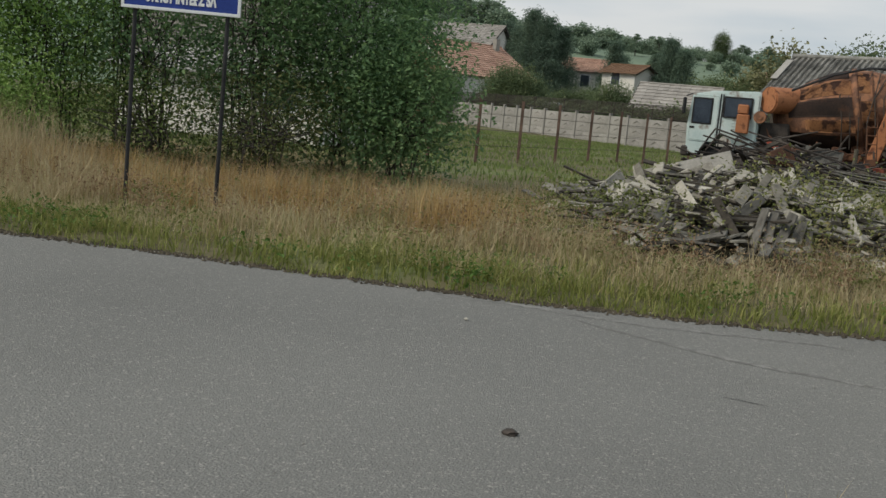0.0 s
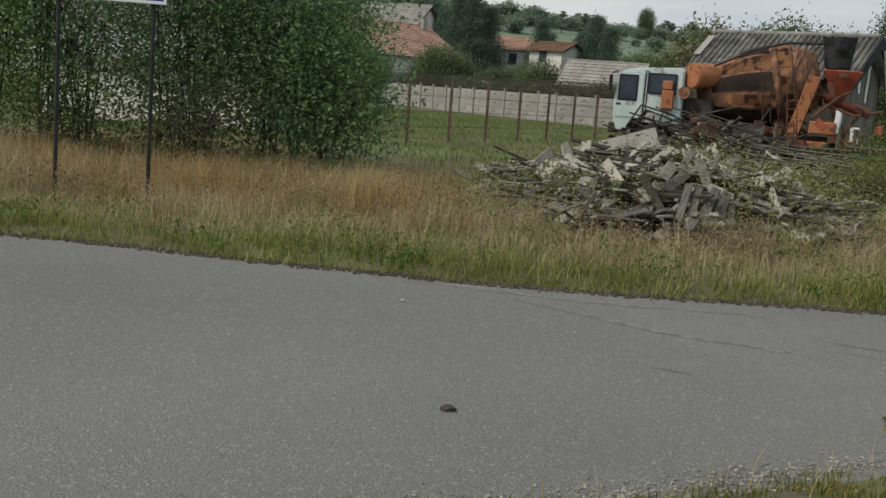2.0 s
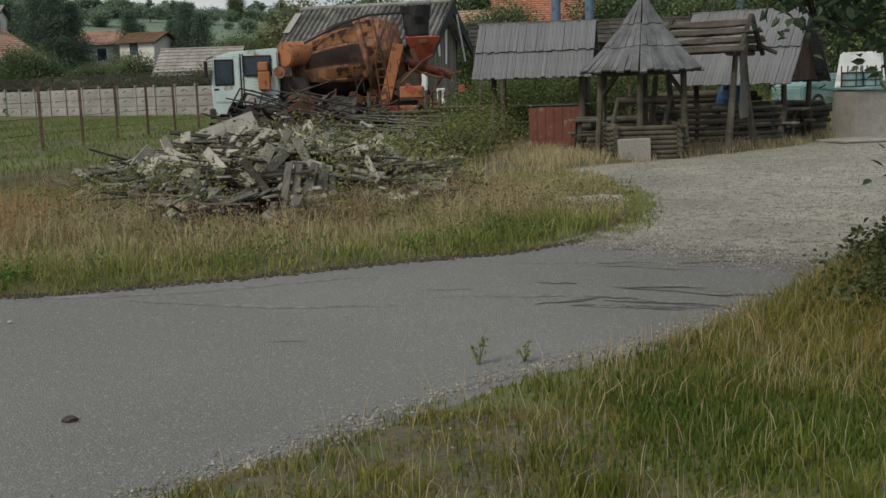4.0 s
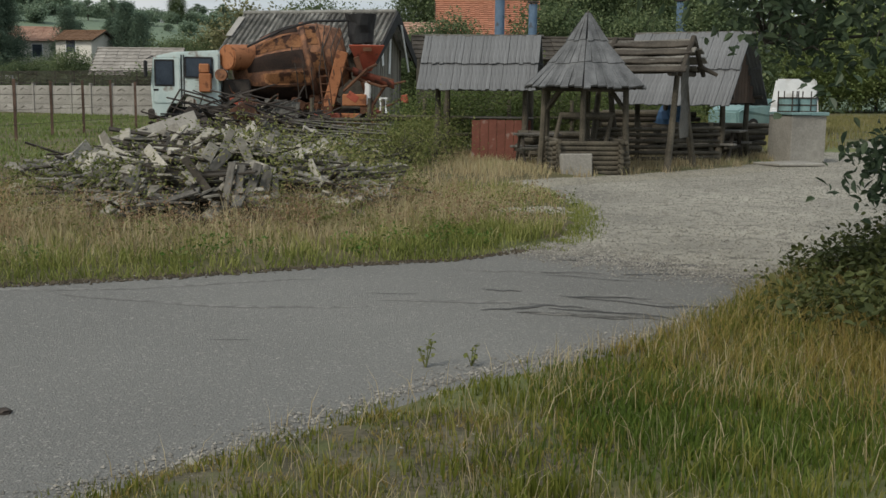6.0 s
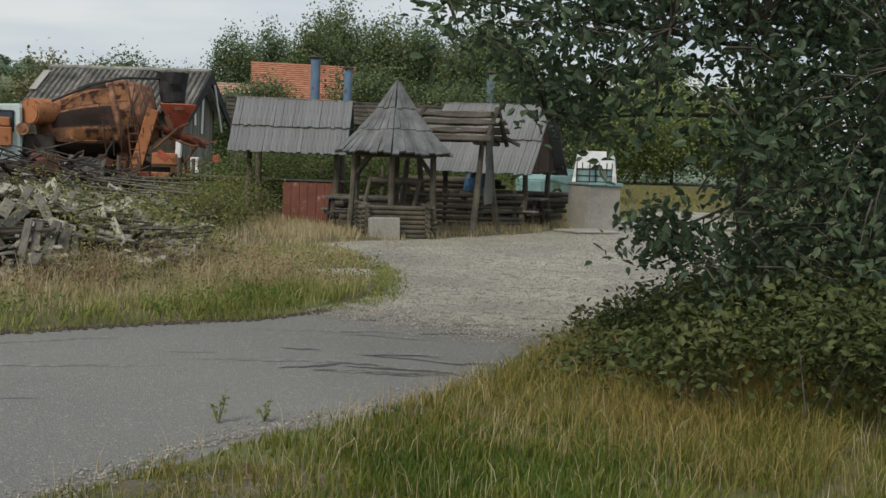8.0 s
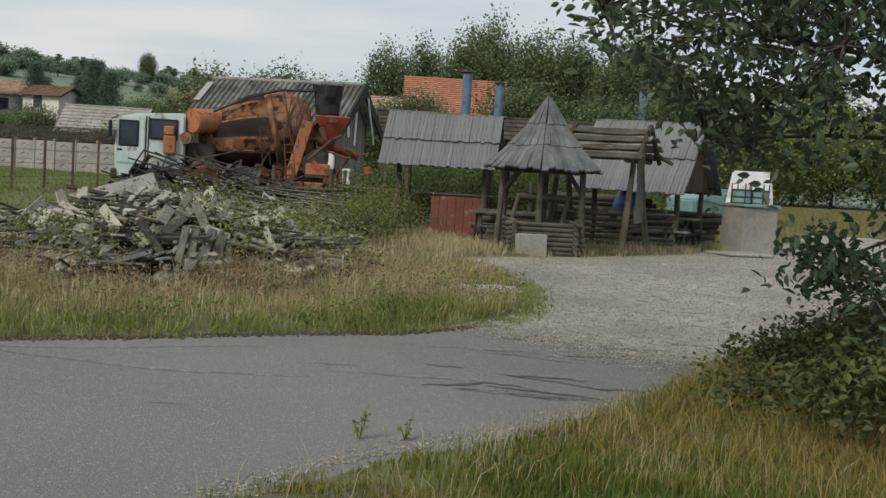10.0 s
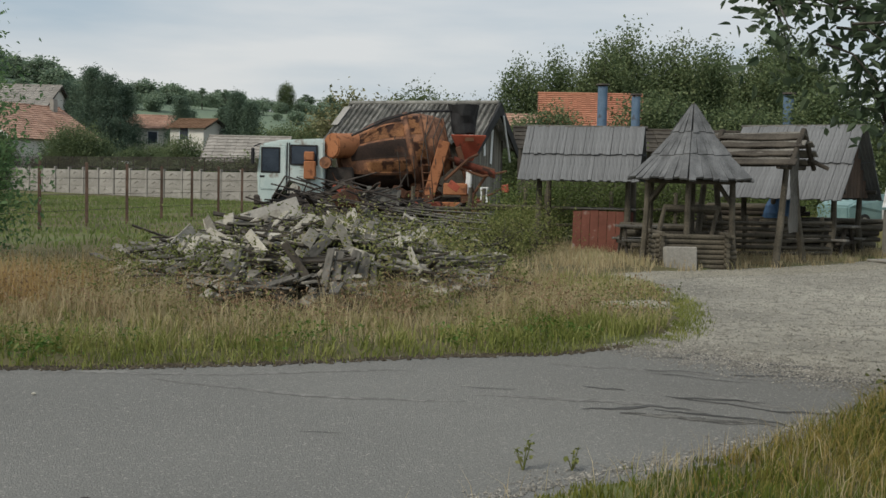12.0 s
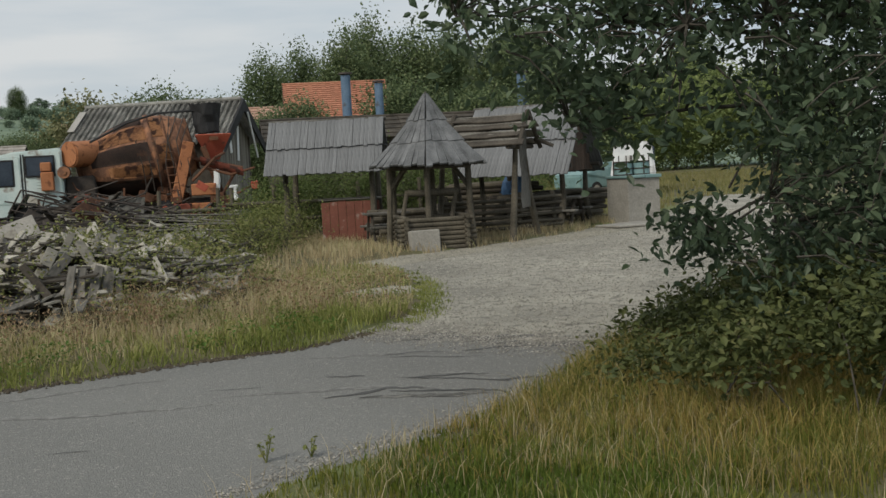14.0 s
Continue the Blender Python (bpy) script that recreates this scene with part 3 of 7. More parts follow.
turf("tall_straw", 9000, -14.5, -8.6, 9.8, 13.2, lambda x, y: (depth_far(x, y) > 1.2 + 0.3 * np.sin(x * 3)) & (y < 12.6 - 0.25 * (x + 12)), lambda x, y: 0.55 + 0.45 * smooth(-9.5, -11.5, x), 0.008, L_DRY, "tall pale straw on the bank beside the hedge", lean=0.25, clump=0.15)
turf("foreground_straw", 40000, 0.8, 7.5, 3.4, 8.8, lambda x, y: near_ok(x, y) & (near_edge(x) - y > 0.08) & (near_edge(x) - y < 1.5 + 2.6 * smooth(1.6, 3.4, x)) & (x + 0.4 * np.sin(y * 5) > 1.3) & (~lush_zone(x, y) | (rng.random(len(x)) < 0.4)), lambda x, y: 0.11 + 0.10 * smooth(1.5, 3.2, x), 0.006, L_YELLOW, "long yellow straw at the foot of the brambles", lean=0.5, clump=0.1)
turf("bank_grass", 34000, 11, 46, 22, 80, lambda x, y: ~on_gravel(x, y) & ((y > 1.2 * x + 12) | (y < 1.6 * x - 4)), 0.3, 0.035, L_BANKGRASS, "yellow-green grass beyond the yard", clump=0.4)
turf("yard_rim_grass", 60000, 1.6, 3.9, 10.6, 18.6, lambda x, y: on_gravel(x, y) & ~on_gravel(x - 0.55 * rng.random(len(x)) ** 1.5, y) & (np.sin(x * 9 + y * 3) * np.sin(y * 5) > -0.35), 0.07, 0.012, L_VERGE, "thin grass creeping over the rim of the gravel", clump=0.1)
turf("yard_tufts", 14000, 2.0, 11.5, 18.3, 27, lambda x, y: ~on_gravel(x, y) & ~on_gravel(x - 0.2, y + 0.9) | (on_gravel(x, y) & ~on_gravel(x, y + 0.35) & (np.sin(x * 6) > 0)), 0.2, 0.012, L_DRY, "dry tufts along the edge of the yard", clump=0.14)
turf("foreground_stalks", 5200, -1.5, 5.5, 3.2, 8.3, lambda x, y: near_ok(x, y), 0.2, 0.004, L_DRY, "pale dry stalks standing in the short grass", lean=0.4, clump=0.12)


def leafy_weeds(n, x0, x1, y0, y1, keep, label, material, low=0.04, high=0.40, wide=0.13, per=26, size=0.05, droop=0.3):
    """Small broad-leaved weeds among the grass."""
    x, y = rng.uniform(x0, x1, n), rng.uniform(y0, y1, n)
    ok = keep(x, y)
    x, y = x[ok], y[ok]
    c = np.repeat(np.stack([x, y, ground_z(x, y)], 1), per, 0)
    c = c + rng.normal(size=c.shape) * [wide, wide, 0] + np.stack([0 * c[:, 0], 0 * c[:, 0], rng.uniform(low, high, len(c)) * np.repeat(rng.uniform(0.6, 1.1, len(x)), per)], 1)
    v, f = leaf_mesh(c, size, droop)
    return tagged(sheet("meadow_weeds", v, f, material), label, "weeds", kind="stuff")


leafy_weeds(900, -12, 2.6, 8.6, 15.5, lambda x, y: (depth_far(x, y) > 0.25) & open_ground(x, y) & (np.sin(x * 1.1 + 2) * np.sin(y * 1.7 + x) > 0.05), "leafy green weeds among the dry grass", L_WEED)
leafy_weeds(1500, -12, 2.4, 9.2, 13.6, lambda x, y: (depth_far(x, y) > 0.7) & open_ground(x, y) & (np.sin(x * 1.7 + 1) * np.sin(y * 2.1 - x) > -0.25), "brown seed heads over the dry grass", L_SEED, 0.26, 0.5, 0.05, 12, 0.035, -0.6)
leafy_weeds(340, -12, 2.2, 7.4, 11.2, lambda x, y: (depth_far(x, y) > 0.15) & (depth_far(x, y) < 1.1) & open_ground(x, y) & (np.sin(x * 2.3) * np.sin(x * 0.9 + 1) > -0.2), "broad green weeds along the verge", L_VERGEWEED, 0.02, 0.22, 0.10, 30, 0.05, 0.1)


# ---- shrubs and trees ----
def crown_points(n_clumps, per, rx, rz, zc, spread, hollow=0.35):
    """Places of leaves in clumps, in a crown that is thinner inside."""
    d = unit(rng.normal(size=(n_clumps, 3)))
    r = (hollow + (1 - hollow) * rng.random(n_clumps) ** 0.6)[:, None] * (0.8 + 0.35 * rng.random((n_clumps, 1)))
    c = d * r * [rx, rx, rz] + [0, 0, zc]
    p = np.repeat(c, per, 0) + rng.normal(size=(n_clumps * per, 3)) * spread
    return c, p


def shrub(name, x, y, height, rx, leaves, size, material, label, stems=9, low=0.4, bark=M_BARK):
    """A bush of many stems that fan out from its foot."""
    t = thing(name, Matrix.Translation((x, y, float(ground_z(x, y)))), label, "shrub")
    per = 22
    rz = (height - low) / 2
    c, p = crown_points(leaves // per, per, rx, rz, low + rz, 0.2 + size)
    p = p[p[:, 2] > 0.1]
    bm = bmesh.new()
    for k in range(stems):
        a = rng.uniform(0, 6.28)
        end = c[rng.integers(len(c))] * [0.8, 0.8, 1]
        b0 = Vector((math.cos(a) * rx * 0.25, math.sin(a) * rx * 0.25, -0.05))
        mid = b0.lerp(Vector(end), 0.5) + Vector((0, 0, 0.15 * height))
        limb(bm, [b0, mid, Vector(end)], [0.02, 0.013, 0.005], 5)
        for _ in range(3):
            q = c[rng.integers(len(c))]
            limb(bm, [mid, mid.lerp(Vector(q), 0.6), Vector(q)], [0.012, 0.008, 0.003], 4)
    tagged(part("branchwork", bm, bark, t), kind="stuff")
    v, f = leaf_mesh(p, size)
    sheet("foliage", v, f, material, t)
    return t


def tree_model(name, height, rx, rz, zc, leaves, size, material, bark, trunk, label, conifer=False):
    """A tree: tapered trunk, limbs, and a crown of clumps of leaves."""
    t = thing(name, None, label, "tree")
    per = 24
    if conifer:
        k = leaves // per
        z = rng.uniform(0.12, 1.0, k)
        a = rng.uniform(0, 6.28, k)
        r = rx * (1.02 - z) ** 0.8 * rng.uniform(0.35, 1.05, k)
        c = np.stack([np.cos(a) * r, np.sin(a) * r, z * height], 1)
        p = np.repeat(c, per, 0) + rng.normal(size=(k * per, 3)) * [rx * 0.13, rx * 0.13, height * 0.02]
    else:
        c, p = crown_points(leaves // per, per, rx, rz, zc, 0.1 * rx + size * 0.5)
    bm = bmesh.new()
    top = height * 0.8
    limb(bm, [(0, 0, -0.2), (0.05 * rx, 0, top * 0.5), (0, 0.05 * rx, top)], [trunk, trunk * 0.7, trunk * 0.2], 8)
    for i in range(14):
        q = Vector(c[rng.integers(len(c))])
        s = Vector((0, 0, min(max(q.z * 0.65, height * 0.15), top)))
        limb(bm, [s, s.lerp(q, 0.5) + Vector((0, 0, 0.04 * height)), q], [trunk * 0.35, trunk * 0.2, trunk * 0.06], 5)
    part("trunk", bm, bark, t)
    v, f = leaf_mesh(p, size, -0.2 if conifer else 0.3, 0.28 if conifer else 0.75)
    sheet("crown", v, f, material, t)
    return t


for x, y, h, rx, n, size, mat, low, stems, lab in (
        (-9.1, 17.2, 5.0, 1.7, 22000, 0.10, L_HEDGE, 0.1, 12, "dense dark green shrub beside the dry meadow"),
        (-7.75, 16.5, 2.9, 1.05, 9000, 0.095, L_HEDGE, 0.05, 8, "low dense shrub at the end of the hedge"),
        (-10.4, 16.2, 5.3, 1.6, 13000, 0.10, L_HEDGE, 0.25, 16, "dark green shrub with thin stems in the hedge"),
        (-9.4, 14.9, 1.7, 1.3, 3600, 0.075, L_THICKET, 0.0, 14, "low brownish shrub in front of the hedge"),
        (-11.2, 14.2, 1.6, 1.3, 3600, 0.075, L_BRAMBLE, 0.0, 14, "low thin shrub with bare stems in the hedge"),
        (-12.0, 15.2, 5.1, 1.6, 7500, 0.10, L_HEDGE, 0.5, 18, "thinly leaved shrub with pale gaps in the hedge"),
        (-13.4, 14.6, 4.9, 1.5, 12000, 0.10, L_WILLOW, 0.2, 14, "light green shrub with narrow leaves"),
        (-14.7, 13.2, 4.6, 1.6, 12000, 0.10, L_WILLOW, 0.1, 12, "light green willowy shrub beside the road"),
        (-13.0, 12.6, 1.7, 1.2, 7000, 0.075, L_WILLOW, 0.0, 10, "low light green shrub among dry grass"),
        (-16.8, 12.4, 4.8, 1.8, 12000, 0.09, L_WILLOW, 0.1, 12, "light green shrub at the hedge's far end")):
    shrub("hedge_shrub", x, y, h, rx, n, size, mat, lab, stems, low)

ridge_tree = tree_model("ridge_tree", 8, 3.6, 3.8, 4.1, 1500, 0.8, L_RIDGEHAZE, M_BARK, 0.18, "hazy green tree on the far ridge")
ridge_pine = tree_model("ridge_tree", 9, 2.8, 4, 5, 1300, 0.8, L_RIDGEHAZE, M_BARK, 0.16, "hazy green conifer on the far ridge", True)
poplar = tree_model("far_tree", 10, 2.5, 4.8, 5.3, 19000, 0.21, L_FAR, M_PALEBARK, 0.16, "tall leafy green tree behind the sheds")
broad = tree_model("far_tree", 8, 3.2, 3.8, 4.1, 15000, 0.22, L_FAR, M_BARK, 0.18, "broad leafy green tree behind the houses")
bright = tree_model("far_tree", 6, 2.6, 2.9, 3.0, 10000, 0.2, L_BANK, M_BARK, 0.12, "bright green leafy tree")
pine = tree_model("pine_tree", 9, 2.6, 4, 5, 15000, 0.24, L_PINE, M_BARK, 0.16, "dark green pine tree behind the houses", True)
low_bush = tree_model("fence_bush", 8, 3.2, 3.8, 4.1, 2600, 0.5, L_FAR, M_BARK, 0.18, "leafy bush behind the concrete fence")
pale = tree_model("far_tree", 9, 3.0, 3.6, 5.4, 1600, 0.36, L_PALE, M_PALEBARK, 0.14, "pale thinly leaved tree against the sky")


def plant_at(model, x, y, s, wide=1.0):
    ob = copy_thing(model, Matrix.Translation((x, y, float(ground_z(x, y)))) @ Matrix.Rotation(rng.uniform(0, 6.28), 4, 'Z') @ Matrix.Diagonal((s * wide, s * wide, s, 1)))
    return ob


# behind the sheds and the yard
for x, y, s in ((5.0, 84, 1.10), (8.2, 88, 1.22), (11.2, 84, 1.24), (14.0, 90, 1.36), (17, 85, 1.28), (20.2, 88, 1.36), (23.4, 84, 1.22), (26.5, 90, 1.4), (30, 92, 1.35), (34, 112, 1.6), (56, 116, 1.6)):
    plant_at(poplar, x, y, s * rng.uniform(0.88, 1.06), 0.85)
    plant_at(poplar, x + 1.5, y + 3, s * rng.uniform(0.7, 0.95), 0.9)
for x, y, s in ((13.5, 64, 0.72), (16.5, 62, 0.82), (20.5, 58, 0.95), (3.6, 63, 0.62), (5.8, 66, 0.8), (12.0, 64, 0.92), (4.2, 68, 0.7), (62, 112, 1.5), (-2.6, 88, 1.15), (1.0, 90, 1.05), (-5.0, 92, 1.0), (3.2, 92, 0.95)):
    plant_at(broad, x, y, s)
for x, y, s in ((46, 100, 1.6), (52, 104, 1.8), (41, 98, 1.5), (58, 100, 1.7), (36, 102, 1.5), (49, 112, 2.0), (64, 104, 1.8), (30, 100, 1.5), (22.5, 66, 0.8)):
    plant_at(bright, x, y, s)
for x, y, s in ((-9.5, 96, 1.05), (-7.0, 98, 1.0), (-12.5, 100, 0.85)):
    plant_at(pale, x, y, s)
# round the houses of the village
for u, y, s in ((-0.337, 105, 1.28), (-0.350, 108, 1.12), (-0.322, 104, 1.2), (-0.306, 106, 1.12), (-0.362, 112, 1.2), (-0.254, 108, 1.02), (-0.246, 112, 0.9), (-0.203, 107, 1.08), (-0.214, 109, 0.92), (-0.190, 106, 0.96), (-0.196, 111, 1.0), (-0.45, 118, 1.2), (-0.47, 114, 1.3)):
    plant_at(pine, u * y, y, s, 1.0)
for u, y, s in ((-0.336, 88, 0.60), (-0.350, 86, 0.70), (-0.364, 88, 0.62), (-0.300, 95, 0.5), (-0.278, 96, 0.55), (-0.251, 90, 0.62), (-0.240, 93, 0.5), (-0.265, 94, 0.5), (-0.43, 88, 0.62), (-0.47, 92, 0.7), (-0.165, 100, 0.8), (-0.15, 104, 0.85), (-0.135, 98, 0.75), (-0.54, 98, 1.0), (-0.60, 95, 1.1), (-0.12, 102, 0.9)):
    plant_at(broad, u * y, y, s)
# bushes behind the concrete fence
for k in range(34):
    u = k / 33
    plant_at(low_bush, -50 + 46 * u + rng.uniform(-0.5, 0.5), 100.4 - 42.3 * u + rng.uniform(2.6, 4.2), rng.uniform(0.26, 0.36), 1.3)
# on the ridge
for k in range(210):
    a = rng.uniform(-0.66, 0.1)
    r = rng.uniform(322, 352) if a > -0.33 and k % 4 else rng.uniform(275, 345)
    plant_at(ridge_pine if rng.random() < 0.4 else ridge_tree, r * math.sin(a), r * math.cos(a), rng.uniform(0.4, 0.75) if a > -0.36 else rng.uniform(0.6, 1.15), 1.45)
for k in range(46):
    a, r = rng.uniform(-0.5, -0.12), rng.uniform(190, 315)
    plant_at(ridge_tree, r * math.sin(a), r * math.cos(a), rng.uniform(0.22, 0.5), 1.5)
plant_at(poplar, -46.5, 296, 0.82, 1.2)
for model in (ridge_tree, ridge_pine, poplar, broad, low_bush, bright, pine, pale):
    for o in (model, *model.children_recursive):
        bpy.data.objects.remove(o)


# ---- road sign ----
def text_part(name, words, size, x, z, y, material, parent, wide=1.0, bold=0.0):
    cu = bpy.data.curves.new(name, 'FONT')
    cu.body, cu.size, cu.align_x, cu.align_y = words, size, 'CENTER', 'CENTER'
    cu.extrude, cu.offset = 0.003, bold
    tmp = new(name + "_curve", cu)
    me = bpy.data.meshes.new_from_object(tmp.evaluated_get(bpy.context.evaluated_depsgraph_get()))
    bpy.data.objects.remove(tmp)
    me.materials.clear()
    me.materials.append(material)
    ob = new(name, me)
    ob.parent = parent
    ob.matrix_local = Matrix.Translation((x, y, z)) @ Matrix.Rotation(radians(90), 4, 'X') @ Matrix.Diagonal((wide, 1, 1, 1))
    return ob


def road_sign():
    t = thing("information_sign", Matrix.Translation((-7.83, 10.6, 0)) @ Matrix.Rotation(radians(22), 4, 'Z'), "blue sign with white lettering on two thin black posts", "sign")
    w, z0, z1 = 0.68, 2.31, 3.03
    bm = bmesh.new()
    box(bm, -w, w, -0.012, 0.012, z0, z1, 0.004)
    plate = part("panel", bm, M_SIGNBLUE, t, "blue enamelled panel")
    for x0, x1, a, b in ((-w, w, z1 - 0.035, z1), (-w, w, z0, z0 + 0.035), (-w, -w + 0.035, z0 + 0.035, z1 - 0.035), (w - 0.035, w, z0 + 0.035, z1 - 0.035)):
        bm = bmesh.new()
        box(bm, x0, x1, -0.02, 0.016, a, b, 0.003)
        part("border", bm, M_WHITE, t, "white border strip")
    text_part("lettering", "PROPRIETATE", 0.115, -0.385, 2.885, -0.016, M_WHITE, plate, 0.60, 0.002)
    for x0, x1 in ((-0.10, 0.14), (0.17, 0.52), (0.54, 0.61)):
        bm = bmesh.new()
        box(bm, x0, x1, -0.016, -0.012, 2.85, 2.92)
        part("bar", bm, M_WHITE, plate, "white bar in place of small lettering")
    text_part("lettering", "ARUNCAREA DEȘEURILOR", 0.165, 0, 2.685, -0.016, M_WHITE, plate, 0.57, 0.009)
    text_part("lettering", "STRICT INTERZ SĂ", 0.165, 0, 2.455, -0.016, M_WHITE, plate, 0.58, 0.009)
    for x in (-0.53, 0.53):
        bm = bmesh.new()
        rod(bm, (x, 0.03, -0.15), (x, 0.03, z1 - 0.02), 0.024, None, 10)
        rod(bm, (x, 0.03, z1 - 0.02), (x, 0.03, z1), 0.026, 0.015, 10)
        part("post", bm, M_BLACK, t)


road_sign()


# ---- mixer truck ----
def ruffled(bm, amount, seed):
    for v in bm.verts:
        v.co += Vector([amount * noise.noise(v.co * 4 + Vector((seed, k, 0))) for k in (0, 7, 13)])


def lathe(profile, c0, d, up, n=40, a0=0, a1=None, twist=0.0, closed=True):
    """A turned shape along the axis d, or a strip of it between two angles."""
    bm = bmesh.new()
    rows = []
    m = n if closed else 9
    for s, r in profile:
        row = []
        for k in range(m):
            a = 2 * math.pi * k / n if closed else a0 + (a1 - a0) * k / (m - 1) + twist * s
            row.append(bm.verts.new(c0 + d * s + (up * math.sin(a) + Vector((0, 1, 0)) * math.cos(a)) * r))
        rows.append(row)
    for a, b in zip(rows, rows[1:]):
        for k in range(m if closed else m - 1):
            f = bm.faces.new((a[k], a[(k + 1) % m], b[(k + 1) % m], b[k]))
            f.smooth = True
    if closed:
        for row in (rows[0], rows[-1]):
            bm.faces.new(row)
    else:
        r = bmesh.ops.solidify(bm, geom=bm.faces[:], thickness=0.015)
    bmesh.ops.recalc_face_normals(bm, faces=bm.faces[:])
    return bm


def mixer_truck():
    t = thing("mixer_truck", Matrix.Translation((-2.7, 38.2, 0)), "derelict concrete mixer truck with pale blue cab and rusty orange drum", "truck")
    # cab
    bm = bmesh.new()
    o = [(-4.0, 0.70), (-4.05, 1.65), (-3.97, 2.55), (-3.82, 2.72), (-3.3, 2.84), (-1.82, 2.92), (-1.75, 2.82), (-1.75, 0.95), (-2.45, 0.95), (-2.55, 1.25), (-2.85, 1.42), (-3.2, 1.35), (-3.42, 1.0), (-3.5, 0.75)]
    for y in (-1.2, 1.2):
        bm.faces.new([bm.verts.new((x, y, z)) for x, z in o])
    a, b = [list(f.verts) for f in bm.faces]
    for k in range(len(o)):
        bm.faces.new((a[k], a[(k + 1) % len(o)], b[(k + 1) % len(o)], b[k]))
    bmesh.ops.recalc_face_normals(bm, faces=bm.faces[:])
    bmesh.ops.bevel(bm, geom=[e for e in bm.edges if abs(e.verts[0].co.y - e.verts[1].co.y) < 0.01 and max(e.verts[0].co.z, e.verts[1].co.z) > 1.5], offset=0.05, segments=2, affect='EDGES')
    cab = part("cab", bm, M_CAB, t, "pale blue cab with stained paint")
    bm = bmesh.new()
    box(bm, -3.95, -3.06, -1.225, -1.195, 1.15, 2.66, 0.03)
    door = part("door", bm, M_CAB, cab)
    for nm, x0, x1, z0, z1 in (("window", -3.86, -3.30, 1.76, 2.54), ("window", -2.86, -2.02, 2.04, 2.64)):
        bm = bmesh.new()
        box(bm, x0 - 0.05, x1 + 0.05, -1.24, -1.22, z0 - 0.05, z1 + 0.05, 0.02)
        part("window_seal", bm, M_BLACK, cab)
        bm = bmesh.new()
        box(bm, x0, x1, -1.25, -1.235, z0, z1, 0.02)
        part("window_pane", bm, M_GLASS, cab, "dark side window")
    for x in (-3.02, -2.94):
        bm = bmesh.new()
        box(bm, x - 0.02, x + 0.02, -1.216, -1.2, 0.98, 2.75)
        part("door_gap", bm, M_BLACK, cab)
    for z in (1.62, 1.72, 1.82, 1.92):
        bm = bmesh.new()
        box(bm, -2.6, -2.0, -1.22, -1.2, z, z + 0.03, 0.006)
        part("vent_slat", bm, M_CAB, cab)
    bm = bmesh.new()
    box(bm, -3.95, -3.78, -1.24, -1.22, 1.55, 1.62, 0.01)
    part("door_handle", bm, M_BLACK, cab)
    bm = bmesh.new()
    box(bm, -4.22, -4.12, -1.45, -1.25, 2.0, 2.55, 0.03)
    rod(bm, (-4.15, -1.3, 2.6), (-3.95, -1.15, 2.7), 0.02)
    part("mirror", bm, M_BLACK, cab)
    bm = bmesh.new()
    box(bm, -4.16, -3.9, -1.22, 1.22, 0.6, 0.95, 0.05)
    part("bumper", bm, M_IRON, t)
    # frame and wheels
    bm = bmesh.new()
    for y in (-0.55, 0.45):
        box(bm, -3.8, 3.9, y, y + 0.1, 0.72, 1.0, 0.01)
    for x in (-2, -0.6, 0.8, 2.2, 3.8):
        box(bm, x, x + 0.12, -0.5, 0.5, 0.75, 0.95)
    part("chassis", bm, M_IRON, t, "dark rusty chassis frame")
    for x in (-2.95, 1.5, 2.8):
        for y in (-1.15, 0.85):
            wb = bmesh.new()
            rod(wb, (x, y, 0.5), (x, y + 0.3, 0.5), 0.5, None, 28)
            bmesh.ops.bevel(wb, geom=[e for e in wb.edges if len(e.link_faces) == 2 and any(len(f.verts) > 4 for f in e.link_faces)], offset=0.06, segments=2, affect='EDGES')
            wheel = part("wheel", wb, M_BLACK, t, "flat black tyre")
            wb = bmesh.new()
            rod(wb, (x, y - 0.02, 0.5), (x, y + 0.05, 0.5), 0.27, None, 20)
            rod(wb, (x, y - 0.07, 0.5), (x, y, 0.5), 0.11, None, 12)
            part("rim", wb, M_RUST, wheel)
    # drum
    d = Vector((math.cos(radians(13)), 0, math.sin(radians(13))))
    up = Vector((-d.z, 0, d.x))
    c0 = Vector((-0.1, 0.05, 2.30))
    prof = [(-1.30, 0.42), (-1.22, 0.62), (-0.95, 0.80), (-0.5, 1.02), (0.05, 1.20), (0.6, 1.31), (1.05, 1.34), (1.4, 1.33), (1.95, 1.20), (2.35, 1.02), (2.62, 0.86)]
    drum = part("drum", lathe(prof, c0, d, up), M_DRUM, t, "rusty orange drum with flaking paint")
    # paint in long fields between the blades: dark ones and bright ones, each with its own start and end
    for a0, a1, s0, s1, mt, lab in ((98, 122, 0.25, 1.2, M_DRUMDARK, "dark rusted band on the drum"), (155, 182, -0.75, 1.24, M_DRUMDARK, "dark rusted band on the drum"), (210, 262, -0.9, 1.22, M_DRUMDARK, "dark rusted band on the drum"), (66, 92, -0.2, 1.2, M_DRUMDARK, "dark rusted band on the drum"), (126, 151, -0.35, 1.24, M_DRUMBRIGHT, "bright orange field of flaking paint"), (186, 206, -0.25, 1.26, M_DRUMBRIGHT, "bright orange field of flaking paint"), (106, 148, 1.46, 1.8, M_DRUMBRIGHT, "bright orange field of flaking paint"), (160, 200, 1.48, 1.85, M_DRUMBRIGHT, "bright orange field of flaking paint"), (280, 330, -0.8, 1.2, M_DRUMDARK, "dark rusted band on the drum")):
        sub = [(s, float(np.interp(s, [p[0] for p in prof], [p[1] for p in prof])) + 0.012) for s in np.linspace(s0, s1, 9)]
